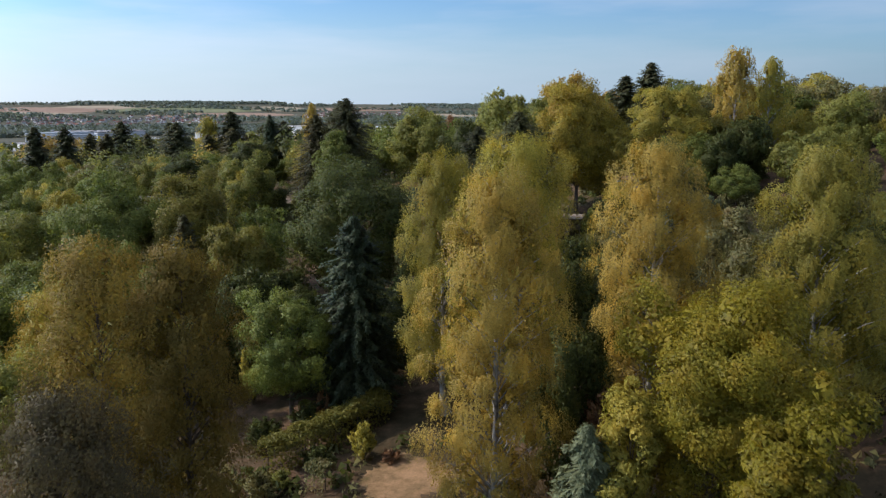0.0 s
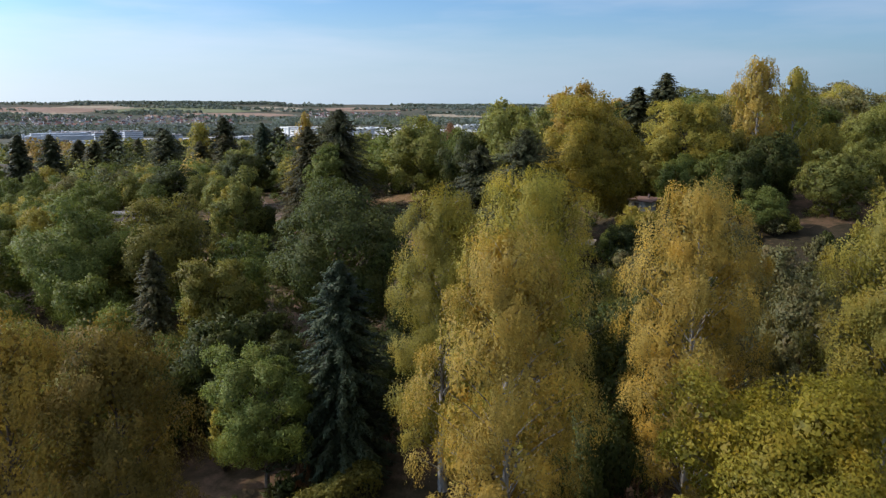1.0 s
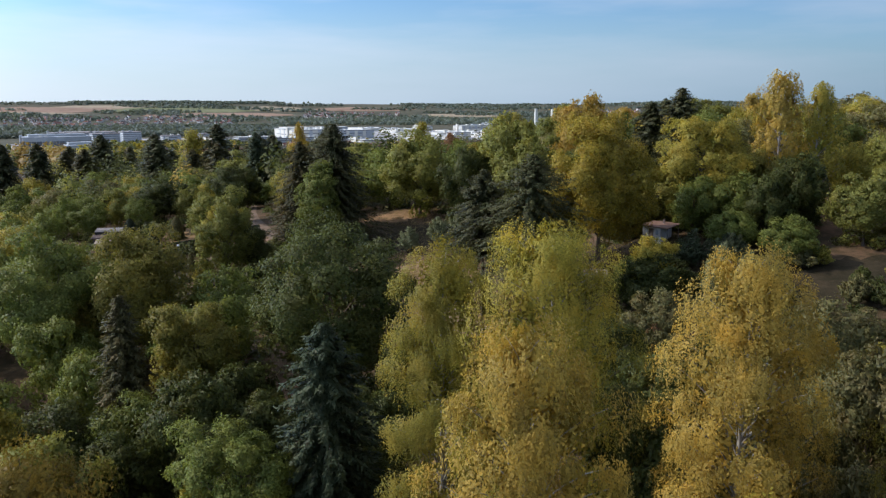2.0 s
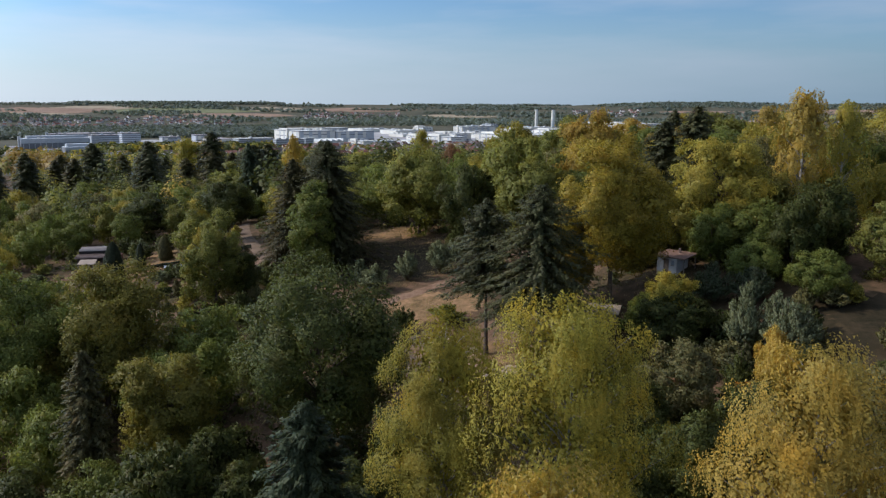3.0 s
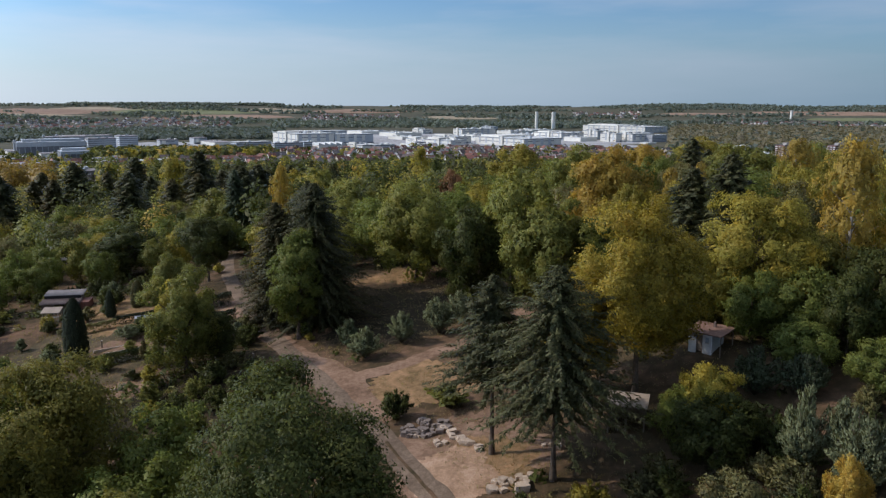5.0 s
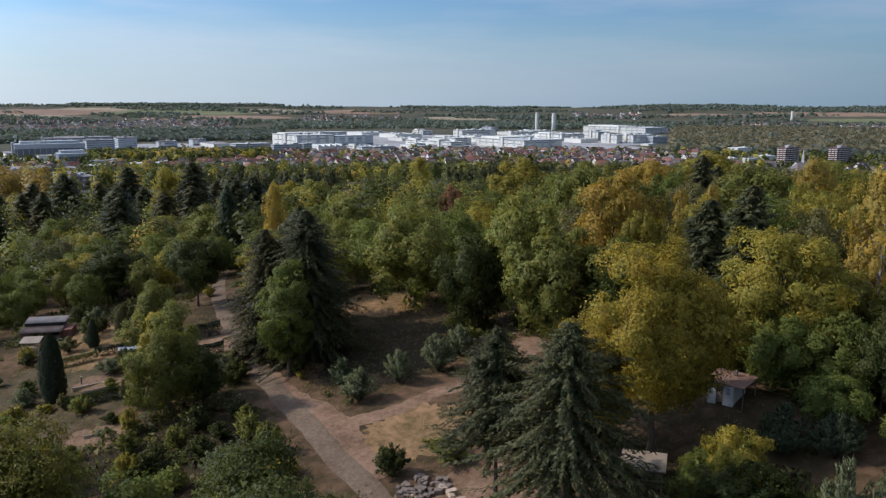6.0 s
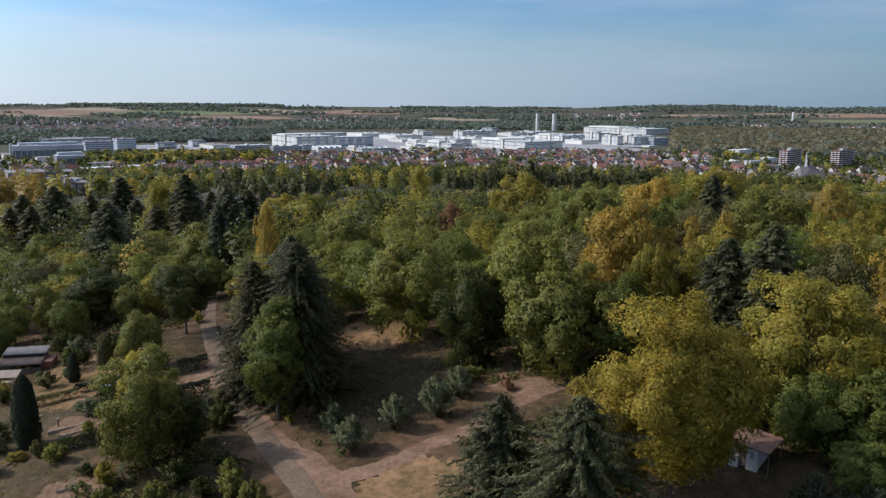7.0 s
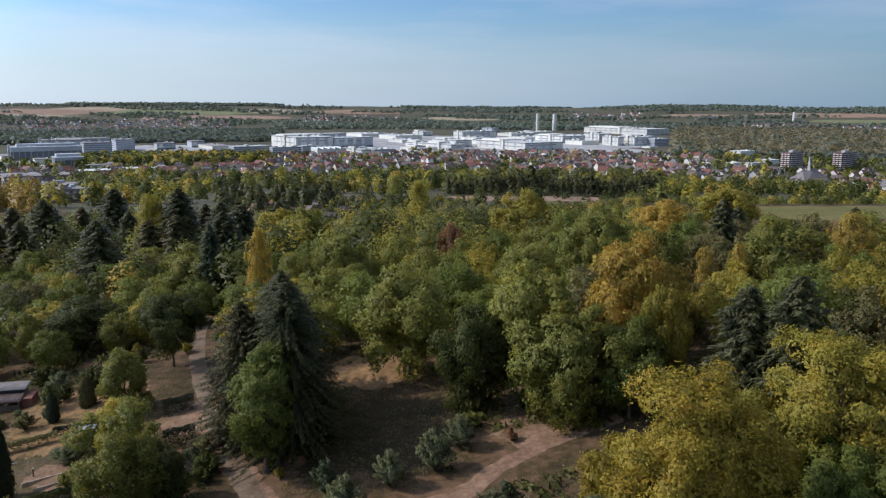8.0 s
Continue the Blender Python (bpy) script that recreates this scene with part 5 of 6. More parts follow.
for gx, gy, gh in ((-24.9, 139.5, 1.2), (-41.0, 163.0, 1.8), (-42.6, 165.6, 1.8), (-50.0, 151.0, 1.1), (-47.5, 168.0, 1.6)):
    garden_post(gx, gy, gh)


def boulder(name, x, y, s, mat, label, seed, group, turn=0.0, flat=0.65, sink=0.25):
    bm = bmesh.new()
    bmesh.ops.create_icosphere(bm, subdivisions=2, radius=1)
    for v in bm.verts:
        q = v.co.copy()
        k = 1 + 0.32 * noise.noise(q * 1.3 + Vector((seed * 7.3, 0, 0))) + 0.12 * noise.noise(q * 3.7 + Vector((0, seed, 0)))
        b = Vector((max(-0.58, min(0.58, q.x)), max(-0.55, min(0.62, q.y)), max(-0.6, min(0.5, q.z)))) * 1.45
        v.co = b * k
    me = bpy.data.meshes.new(name)
    bm.to_mesh(me)
    bm.free()
    me.materials.append(mat)
    ob = new(name, me)
    ob.matrix_basis = pose(x, y, ground(x, y) + s * flat * (1 - 2 * sink), seed * 23 % 14 - 7, seed * 31 % 12 - 6, turn) @ Matrix.Diagonal((s, s * 0.75, s * flat, 1))
    return tagged(ob, label, "boulder", group)


rng_rock = random.Random(5)
for i in range(13):
    u = i / 12
    boulder("boulder", 0.2 + 3.9 * u + rng_rock.uniform(-0.3, 0.3), 116.7 - 5.0 * u + rng_rock.uniform(-0.3, 0.3), rng_rock.uniform(0.3, 0.6), STONE, "pale sandstone block in a tumbled retaining row", i, "retaining row", rng_rock.uniform(0, 180))
for i in range(12):
    boulder("boulder", 4.8 + rng_rock.uniform(-0.6, 3.6), 105.0 + rng_rock.uniform(-1.0, 0.9), rng_rock.uniform(0.35, 0.75), STONE, "pale sandstone boulder below the spruces", 20 + i, "boulders below the spruces", rng_rock.uniform(0, 180))
for i in range(5):
    boulder("boulder", 10.4 + rng_rock.uniform(-0.5, 0.9), 110.8 + rng_rock.uniform(-0.6, 0.6), rng_rock.uniform(0.3, 0.55), STONE, "pale boulder beside a spruce stem", 40 + i, "boulders on the bank", rng_rock.uniform(0, 180))
for i in range(5):
    boulder("boulder", -4.0 + i * 0.42, 116.4 - 0.1 * i, rng_rock.uniform(0.22, 0.36), STONE, "small sandstone block at the lane's edge", 50 + i, "blocks at the lane", rng_rock.uniform(0, 180))
for i in range(6):
    boulder("boulder", -0.4 + rng_rock.uniform(-0.8, 1.2), 114.0 + rng_rock.uniform(-0.4, 0.4), rng_rock.uniform(0.25, 0.42), STONE, "small pale block below the rubble heap", 60 + i, "blocks below the rubble", rng_rock.uniform(0, 180))
for i in range(44):
    a, q = rng_rock.uniform(0, 6.28), math.sqrt(rng_rock.random())
    boulder("rubble_stone", -1.6 + 2.6 * q * math.cos(a), 117.4 + 1.8 * q * math.sin(a), rng_rock.uniform(0.25, 0.5), DARKSTONE, "grey rubble stone in a heap", 70 + i, "rubble heap", rng_rock.uniform(0, 180), 0.7, 0.0 + 0.2 * q)

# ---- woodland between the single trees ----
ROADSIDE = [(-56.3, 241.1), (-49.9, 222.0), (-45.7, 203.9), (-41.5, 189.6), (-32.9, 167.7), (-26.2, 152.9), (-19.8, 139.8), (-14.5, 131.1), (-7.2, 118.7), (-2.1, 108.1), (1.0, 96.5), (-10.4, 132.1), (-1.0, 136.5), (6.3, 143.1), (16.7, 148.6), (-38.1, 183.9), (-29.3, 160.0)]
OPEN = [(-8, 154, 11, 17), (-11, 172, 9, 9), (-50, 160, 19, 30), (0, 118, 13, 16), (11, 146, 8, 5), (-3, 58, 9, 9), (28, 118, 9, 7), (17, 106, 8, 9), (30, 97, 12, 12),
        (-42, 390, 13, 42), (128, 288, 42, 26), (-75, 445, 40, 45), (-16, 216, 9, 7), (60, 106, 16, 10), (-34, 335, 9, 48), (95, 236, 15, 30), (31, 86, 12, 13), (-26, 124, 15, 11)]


def low_country(x, y):
    """Allotments, fields and mown land on the slope, where hardly a tree stands."""
    k = x / max(1.0, y - 60)
    return (-0.27 < k < 0.33 and 335 < y < 605) or (-0.6 < k < 0.6 and 375 < y < 640) or (0.42 < k < 0.52 and 165 < y < 270) or (-0.16 < k < -0.09 and 300 < y < 400)


def canopy(x, y):
    """Greatest tree height where the wood thins out down the slope."""
    return max(3.0, 44.7 - 0.122 * math.hypot(x, y - 60) - ground(x, y)) if 190 < y < 430 else 30.0


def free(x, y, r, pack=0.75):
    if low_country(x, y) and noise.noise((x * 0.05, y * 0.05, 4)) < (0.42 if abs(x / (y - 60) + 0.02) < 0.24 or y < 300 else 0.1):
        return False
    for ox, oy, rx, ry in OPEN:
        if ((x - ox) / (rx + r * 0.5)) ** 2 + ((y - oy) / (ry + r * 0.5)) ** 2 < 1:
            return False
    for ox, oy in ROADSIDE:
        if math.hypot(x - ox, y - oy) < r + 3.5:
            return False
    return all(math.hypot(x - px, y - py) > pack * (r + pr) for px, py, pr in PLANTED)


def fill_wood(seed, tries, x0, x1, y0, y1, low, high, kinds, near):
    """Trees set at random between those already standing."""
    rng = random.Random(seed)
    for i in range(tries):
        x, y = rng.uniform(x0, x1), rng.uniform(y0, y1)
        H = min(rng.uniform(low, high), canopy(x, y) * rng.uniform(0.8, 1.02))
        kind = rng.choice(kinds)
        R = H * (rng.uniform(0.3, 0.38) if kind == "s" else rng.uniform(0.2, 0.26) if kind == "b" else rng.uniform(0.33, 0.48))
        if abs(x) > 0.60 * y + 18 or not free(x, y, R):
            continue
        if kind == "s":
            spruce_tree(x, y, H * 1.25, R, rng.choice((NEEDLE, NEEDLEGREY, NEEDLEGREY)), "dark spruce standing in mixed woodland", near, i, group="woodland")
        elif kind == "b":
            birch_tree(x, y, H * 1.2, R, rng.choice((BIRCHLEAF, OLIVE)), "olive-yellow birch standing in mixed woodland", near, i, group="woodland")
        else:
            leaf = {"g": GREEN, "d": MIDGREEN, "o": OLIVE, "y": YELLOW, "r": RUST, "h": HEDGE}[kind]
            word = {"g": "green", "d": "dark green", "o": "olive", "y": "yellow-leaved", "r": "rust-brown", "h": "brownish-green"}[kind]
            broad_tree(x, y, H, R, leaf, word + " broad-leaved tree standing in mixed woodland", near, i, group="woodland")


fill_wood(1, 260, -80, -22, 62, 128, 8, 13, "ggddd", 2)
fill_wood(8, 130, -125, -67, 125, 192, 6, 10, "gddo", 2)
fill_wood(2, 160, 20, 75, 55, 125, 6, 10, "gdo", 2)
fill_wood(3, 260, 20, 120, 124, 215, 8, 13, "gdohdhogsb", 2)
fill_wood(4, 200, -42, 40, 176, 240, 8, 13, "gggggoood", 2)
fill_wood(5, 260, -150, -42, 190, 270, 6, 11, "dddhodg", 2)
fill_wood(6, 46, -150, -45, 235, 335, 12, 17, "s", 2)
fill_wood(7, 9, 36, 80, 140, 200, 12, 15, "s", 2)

# ---- far woods, each one joined stand of trees ----
def stand(name, label, points, low, high, quads, mat, seed, wide=0.42, card=0.42, cone=False):
    """Many far trees as one object: leafy domes on the ground."""
    rng = np.random.default_rng(seed)
    pts = np.array([(x, y, ground(x, y)) for x, y in points])
    n = len(pts)
    H = rng.uniform(low, high, n) * (1 + 0.25 * (rng.random(n) < 0.12))
    H = np.minimum(H, [canopy(x, y) * k if y < 430 else 99 for (x, y), k in zip(points, rng.uniform(0.75, 1.02, n))])
    R = np.maximum(H, low * 0.6) * wide * rng.uniform(0.75, 1.3, n)
    d = sphere(rng, n * quads)
    i = np.repeat(np.arange(n), quads)
    d[:, 2] = np.abs(d[:, 2])
    lumpy = rng.uniform(0.72, 1.08, n * quads)
    if cone:
        d[:, 2] = 1 - np.sqrt(rng.random(n * quads))
        d[:, :2] = unit(d[:, :2]) * (1.02 - d[:, 2:])
    p = pts[i] + np.stack([d[:, 0] * R[i] * lumpy, d[:, 1] * R[i] * lumpy, H[i] * (0.12 + 0.88 * d[:, 2] * lumpy)], 1)
    size = R[i] * card * rng.uniform(0.7, 1.3, n * quads)
    me = leaf_mesh(name, cards(p, d + sphere(rng, n * quads) * 0.6, size, size * 0.75, rng, None, d + np.array([0, 0, 0.25])), mat)
    return tagged(new(name, me), label, "woods", kind="stuff")


def sector(seed, count, b0, b1, r0, r1, keep=None):
    """Random places between two bearings (degrees right of the heading) and two ranges."""
    rng = random.Random(seed)
    out = []
    for _ in range(count):
        r = math.sqrt(rng.uniform(r0 * r0, r1 * r1))
        b = radians(rng.uniform(b0, b1))
        x, y = r * math.sin(b), 60 + r * math.cos(b)
        if keep is None or keep(x, y):
            out.append((x, y))
    return out


def near_wood(x, y):
    return y > 200 and free(x, y, 3.5, 0.55)


def slope_gaps(x, y):
    return noise.noise((x * 0.012, y * 0.008, 2)) > -0.12 and not (-5 < x < 125 and 520 < y < 640) and free(x, y, 4)


mixes = [(GREEN, 0, "green"), (OLIVE, 1, "olive"), (DEEP, 2, "dark green"), (BIRCHLEAF, 3, "yellowing")]
for mat, k, word in mixes:
    stand("woodland", word + " treetops of dense mixed woodland on the slope", sector(10 + k, (310, 250, 740, 46)[k], -31, 31, 165, 390, near_wood), 8, 13.5, 520, mat, 20 + k, 0.38, 0.078)
    stand("woodland", word + " trees scattered down the slope towards the town", sector(30 + k, (440, 400, 1250, 60)[k], -31, 31, 390, 900, slope_gaps), 8, 14, 110, mat, 40 + k, 0.42, 0.2)
    stand("town_trees", word + " garden trees between the town's houses", sector(50 + k, (420, 240, 1250, 40)[k], -31, 31, 850, 1680), 6, 11, 18, mat, 60 + k, 0.5, 0.5)
    stand("park_wood", word + " park trees before the factory", sector(70 + k, (110, 120, 400, 34)[k], -25, -12.5, 1230, 1480), 11, 16, 26, mat, 80 + k, 0.45, 0.42)
stand("autumn_wood", "orange and yellow trees on the lower slope", sector(120, 46, -31, -27.5, 400, 560), 9, 14, 150, ORANGELEAF, 121, 0.45, 0.17)
stand("park_wood", "yellow autumn trees in the park", sector(90, 22, -18, -16, 1300, 1360), 13, 17, 30, YELLOW, 91, 0.5, 0.4)
stand("conifer_belt", "dark belt of conifers beyond the field", [(x, y) for x in range(4, 150, 5) for y in (612, 622, 634)], 13, 21, 150, NEEDLE, 92, 0.2, 0.3, True)
stand("conifer_belt", "dark conifers on the slope", sector(93, 40, -16, -8, 380, 540), 10, 15, 150, NEEDLE, 94, 0.24, 0.3, True)
stand("allotment_bushes", "low bushes and fruit trees in the allotments", sector(95, 420, -16, -1, 270, 520, lambda x, y: low_country(x, y)), 1.5, 4.5, 60, DEEP, 96, 0.5, 0.22)
stand("allotment_bushes", "low yellow-green bushes in the allotments", sector(97, 260, -16, 3, 270, 520, lambda x, y: low_country(x, y)), 1.5, 4.0, 60, OLIVE, 98, 0.5, 0.22)
stand("slope_scrub", "hedges and low trees between fields and houses", sector(117, 700, -31, 31, 330, 590, lambda x, y: low_country(x, y) and noise.noise((x * 0.03, y * 0.06, 8)) > 0.1), 2.5, 6.5, 60, DEEP, 118, 0.55, 0.22)
stand("field_scrub", "scrub along the edge of the fields", sector(99, 260, 0, 18, 270, 470, lambda x, y: low_country(x, y)), 1.5, 4.0, 60, HEDGE, 116, 0.5, 0.22)
# Leaf colour greyed and blued to carry the haze of distance.
FARLEAF = leaf_material("leaf_hazy_far_wood", (0.062, 0.078, 0.066), (0.07, 0.086, 0.07), (0.08, 0.094, 0.076), (0.085, 0.088, 0.062), 0.5, 0.3)
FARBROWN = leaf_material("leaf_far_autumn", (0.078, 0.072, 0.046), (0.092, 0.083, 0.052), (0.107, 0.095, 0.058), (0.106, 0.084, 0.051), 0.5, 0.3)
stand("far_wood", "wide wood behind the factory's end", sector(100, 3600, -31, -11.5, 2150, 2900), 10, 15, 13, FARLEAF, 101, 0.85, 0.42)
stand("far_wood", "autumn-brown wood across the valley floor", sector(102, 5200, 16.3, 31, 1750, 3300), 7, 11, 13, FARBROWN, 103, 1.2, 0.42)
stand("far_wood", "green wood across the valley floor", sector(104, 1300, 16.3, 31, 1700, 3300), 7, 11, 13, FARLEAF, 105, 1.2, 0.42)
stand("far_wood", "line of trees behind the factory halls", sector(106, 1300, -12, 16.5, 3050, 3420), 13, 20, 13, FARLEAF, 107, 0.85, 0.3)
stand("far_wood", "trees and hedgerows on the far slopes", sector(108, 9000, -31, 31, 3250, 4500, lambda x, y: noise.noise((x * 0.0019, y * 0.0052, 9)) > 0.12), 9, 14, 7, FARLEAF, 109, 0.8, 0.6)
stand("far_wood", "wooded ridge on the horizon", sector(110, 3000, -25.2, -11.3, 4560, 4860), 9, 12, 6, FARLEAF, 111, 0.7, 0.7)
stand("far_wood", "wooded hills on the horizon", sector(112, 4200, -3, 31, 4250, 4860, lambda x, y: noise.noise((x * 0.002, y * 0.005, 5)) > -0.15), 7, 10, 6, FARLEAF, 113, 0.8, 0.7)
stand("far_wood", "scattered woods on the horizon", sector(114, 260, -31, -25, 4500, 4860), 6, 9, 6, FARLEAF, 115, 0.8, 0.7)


# ---- fields ----
FALLOW = ground_material("fallow_field", [(0.38, (0.19, 0.125, 0.085)), (0.5, (0.235, 0.16, 0.11)), (0.62, (0.28, 0.195, 0.135))], 0.004, 0.03, 0.2)
PASTURE = ground_material("pasture", [(0.38, (0.11, 0.125, 0.06)), (0.5, (0.14, 0.15, 0.075)), (0.62, (0.18, 0.175, 0.095))], 0.004, 0.03, 0.2)
STUBBLE = ground_material("stubble_field", [(0.38, (0.22, 0.18, 0.115)), (0.5, (0.27, 0.22, 0.15)), (0.62, (0.32, 0.27, 0.18))], 0.004, 0.03, 0.2)


def far_field(bearing, r, wide, deep, mat, label, seed):
    b = radians(bearing)
    ground_patch("field", r * math.sin(b), 60 + r * math.cos(b), wide, deep, mat, label, 2.5, -bearing, seed)


far_field(-18.0, 4150, 420, 190, PASTURE, "pale green pasture on the far hillside", 1)
far_field(-26.5, 4200, 330, 170, FALLOW, "reddish ploughed field on the far hillside", 2)
far_field(-16.0, 3800, 330, 130, FALLOW, "reddish ploughed field below a pasture", 3)
far_field(-22.5, 4350, 320, 100, STUBBLE, "straw-coloured stubble field under the ridge", 4)
far_field(-6.0, 4180, 260, 120, FALLOW, "reddish ploughed field above the village", 5)
far_field(-12.5, 4200, 200, 150, STUBBLE, "pale stubble field on the hillside", 6)
far_field(1.5, 3750, 190, 80, STUBBLE, "pale field above the factory", 7)
far_field(26.0, 4150, 330, 110, FALLOW, "reddish field on the distant slope", 8)
far_field(28.5, 3800, 260, 80, PASTURE, "green field on the distant slope", 9)
far_field(-29.0, 3950, 260, 90, STUBBLE, "straw-coloured field on the far hillside", 10)
far_field(19.0, 4000, 240, 70, FALLOW, "brown field on the distant slope", 11)
FIELD = ground_material("near_field", [(0.36, (0.075, 0.078, 0.022)), (0.5, (0.112, 0.105, 0.034)), (0.62, (0.15, 0.125, 0.05))], 0.05, 0.4, 3.0)
ground_patch("field", -42, 388, 11, 38, FIELD, "mown field beside the allotments", 0.25, 0, 20)
ground_patch("field", 132, 286, 44, 24, FIELD, "olive mown field behind the trees", 0.25, 0, 21)
ground_patch("field", 60, 578, 68, 34, FALLOW, "reddish bare field before a conifer belt", 0.5, 0, 22)
ground_patch("field", -72, 450, 42, 40, FIELD, "allotment gardens on the slope", 0.4, 0, 23)


# ---- the town ----
WALLS = [plain_material("house_wall_white", (0.64, 0.6, 0.55), (0.54, 0.5, 0.45), 0.3), plain_material("house_wall_cream", (0.58, 0.5, 0.38), (0.5, 0.43, 0.33), 0.3), plain_material("house_wall_grey", (0.42, 0.4, 0.37), (0.35, 0.33, 0.31), 0.3)]
TILES = [plain_material("roof_tile_red", (0.20, 0.085, 0.062), (0.15, 0.07, 0.054), 0.5), plain_material("roof_tile_brown", (0.125, 0.095, 0.085), (0.10, 0.078, 0.07), 0.5), plain_material("roof_tile_grey", (0.13, 0.115, 0.11), (0.17, 0.15, 0.14), 0.5), plain_material("roof_tile_orange", (0.25, 0.115, 0.08), (0.2, 0.095, 0.07), 0.5)]


def house_shapes(w, d, h, r):
    """Gabled walls, a roof with eaves, and a chimney."""
    walls = [(-w, -d, -2), (w, -d, -2), (w, d, -2), (-w, d, -2), (-w, -d, h), (w, -d, h), (w, d, h), (-w, d, h), (0, -d, h + r), (0, d, h + r)]
    wf = [(0, 1, 5, 8, 4), (2, 3, 7, 9, 6), (1, 2, 6, 5), (3, 0, 4, 7)]
    o, t = 0.5, 0.25
    e = h - o * r / w
    roof = [(-w - o, -d - o, e), (0, -d - o, h + r), (0, d + o, h + r), (-w - o, d + o, e), (w + o, -d - o, e), (w + o, d + o, e)]
    roof += [(x, y, z + t) for x, y, z in roof]
    rf = [(6, 7, 8, 9), (7, 10, 11, 8), (1, 0, 3, 2), (4, 1, 2, 5), (0, 6, 9, 3), (10, 4, 5, 11), (0, 1, 7, 6), (1, 4, 10, 7), (3, 9, 8, 2), (2, 8, 11, 5)]
    return mesh_object("wall", walls, wf, WALLS[0]), mesh_object("roof", roof, rf, TILES[0])


HOUSES = [house_shapes(w, d, h, r) for w, d, h, r in ((4.5, 5.5, 5.5, 4.2), (5.0, 6.5, 6.0, 4.6), (4.2, 8.0, 5.6, 4.0), (5.5, 5.5, 6.4, 5.0), (4.0, 4.6, 4.2, 3.8))]
CHIMNEY = mesh_object("chimney", [(x, y, z) for z in (0, 3.0) for x, y in ((-0.4, -0.4), (0.4, -0.4), (0.4, 0.4), (-0.4, 0.4))], [(0, 1, 5, 4), (1, 2, 6, 5), (2, 3, 7, 6), (3, 0, 4, 7), (4, 5, 6, 7)], TILES[1])
DORMER = mesh_object("dormer", [(x, y, z) for x, y, z in ((0, -1.2, 0), (0, 1.2, 0), (3, 1.2, 0), (3, -1.2, 0), (0, -1.2, 1.5), (0, 1.2, 1.5), (3, 1.2, 1.5), (3, -1.2, 1.5), (0, 0, 2.4), (3, 0, 2.4))], [(0, 3, 7, 4), (1, 5, 6, 2), (3, 2, 6, 9, 7), (4, 7, 9, 8), (5, 8, 9, 6)], WALLS[0])
rng_town = random.Random(11)


def town_house(x, y, turn):
    k = rng_town.randrange(5)
    wall, roof = rng_town.choice((0, 0, 0, 1, 2)), rng_town.choice((0, 0, 1, 1, 2, 3))
    word = ("red-tiled", "brown-tiled", "grey-tiled", "orange-tiled")[roof]
    paint = ("white", "cream", "grey")[wall]
    e = thing("house", pose(x, y, ground(x, y), 0, 0, turn), paint + " house with a " + word + " gabled roof in the town", "house", "houses in the town")
    part("wall", HOUSES[k][0], e, WALLS[wall])
    part("roof", HOUSES[k][1], e, TILES[roof])
    c = part("chimney", CHIMNEY, e)
    c.location = (0.9, 1.5, (5.5, 6.0, 5.6, 6.4, 4.2)[k] + 2.4)
    if k != 4:
        for s in (0, 180):
            m = part("dormer", DORMER, e, WALLS[wall])
            m.matrix_local = pose(0, 0, (5.5, 6.0, 5.6, 6.4)[k] + 0.3, 0, 0, s) @ Matrix.Translation((0.9, 0, 0))


placed = []
for b0, b1, r0, r1, count in ((-15, 18, 930, 1600, 205), (14, 31, 800, 1150, 90), (-30, -10, 760, 1150, 80)):
    got, guard = 0, 0
    while got < count and guard < 6000:
        guard += 1
        r = math.sqrt(rng_town.uniform(r0 * r0, r1 * r1))
        b = radians(rng_town.uniform(b0, b1))
        x, y = r * math.sin(b), 60 + r * math.cos(b)
        if all(math.hypot(x - px, y - py) > 15 for px, py in placed) and math.hypot(x - 340, y - 800) > 35 and math.hypot(x - 530, y - 1175) > 70:
            placed.append((x, y))
            street = 20 * round(2 * noise.noise((x * 0.004, y * 0.004, 1)))
            town_house(x, y, street + rng_town.choice((-58, -58, 32)) + rng_town.uniform(-5, 5))
            got += 1


def far_houses(name, label, points, seed, size=1.0, paint=None):
    """A village too far off to pick its houses apart."""
    rng = random.Random(seed)
    for mat, share in ((paint or WALLS[0], 0), (TILES[0], 1), (TILES[1], 2)):
        vs, fs = [], []
        for i, (x, y) in enumerate(points):
            if share and i % 2 != share - 1:
                continue
            src = HOUSES[i % 5][1 if share else 0]
            m = pose(x, y, ground(x, y), 0, 0, (i * 37) % 180) @ Matrix.Scale(size, 4)
            base = len(vs)
            vs += [tuple(m @ v.co) for v in src.vertices]
            fs += [[base + k for k in p.vertices] for p in src.polygons]
        tagged(new(name, mesh_object(name, vs, fs, mat)), label, "village", kind="stuff")


far_houses("town_roofs", "close-set roofs of the town's further streets", sector(200, 300, -14, 19, 950, 1640), 1)
far_houses("village", "village houses at the foot of the far hills", sector(201, 260, -31, -15, 3050, 3700), 2)
far_houses("village", "village houses on the far slope", sector(202, 130, -10, -3, 3500, 3900), 3)
far_houses("village", "pale houses at the edge of the far wood", sector(203, 90, 19, 30, 3300, 3600), 4)
far_houses("village", "small far houses beyond the factory", sector(204, 60, 9, 14, 3700, 4100), 5)
far_houses("allotment_huts", "small huts among allotment gardens", sector(205, 26, -15, -4, 300, 440, lambda x, y: x < -38), 6, 0.34, OLDWOOD)

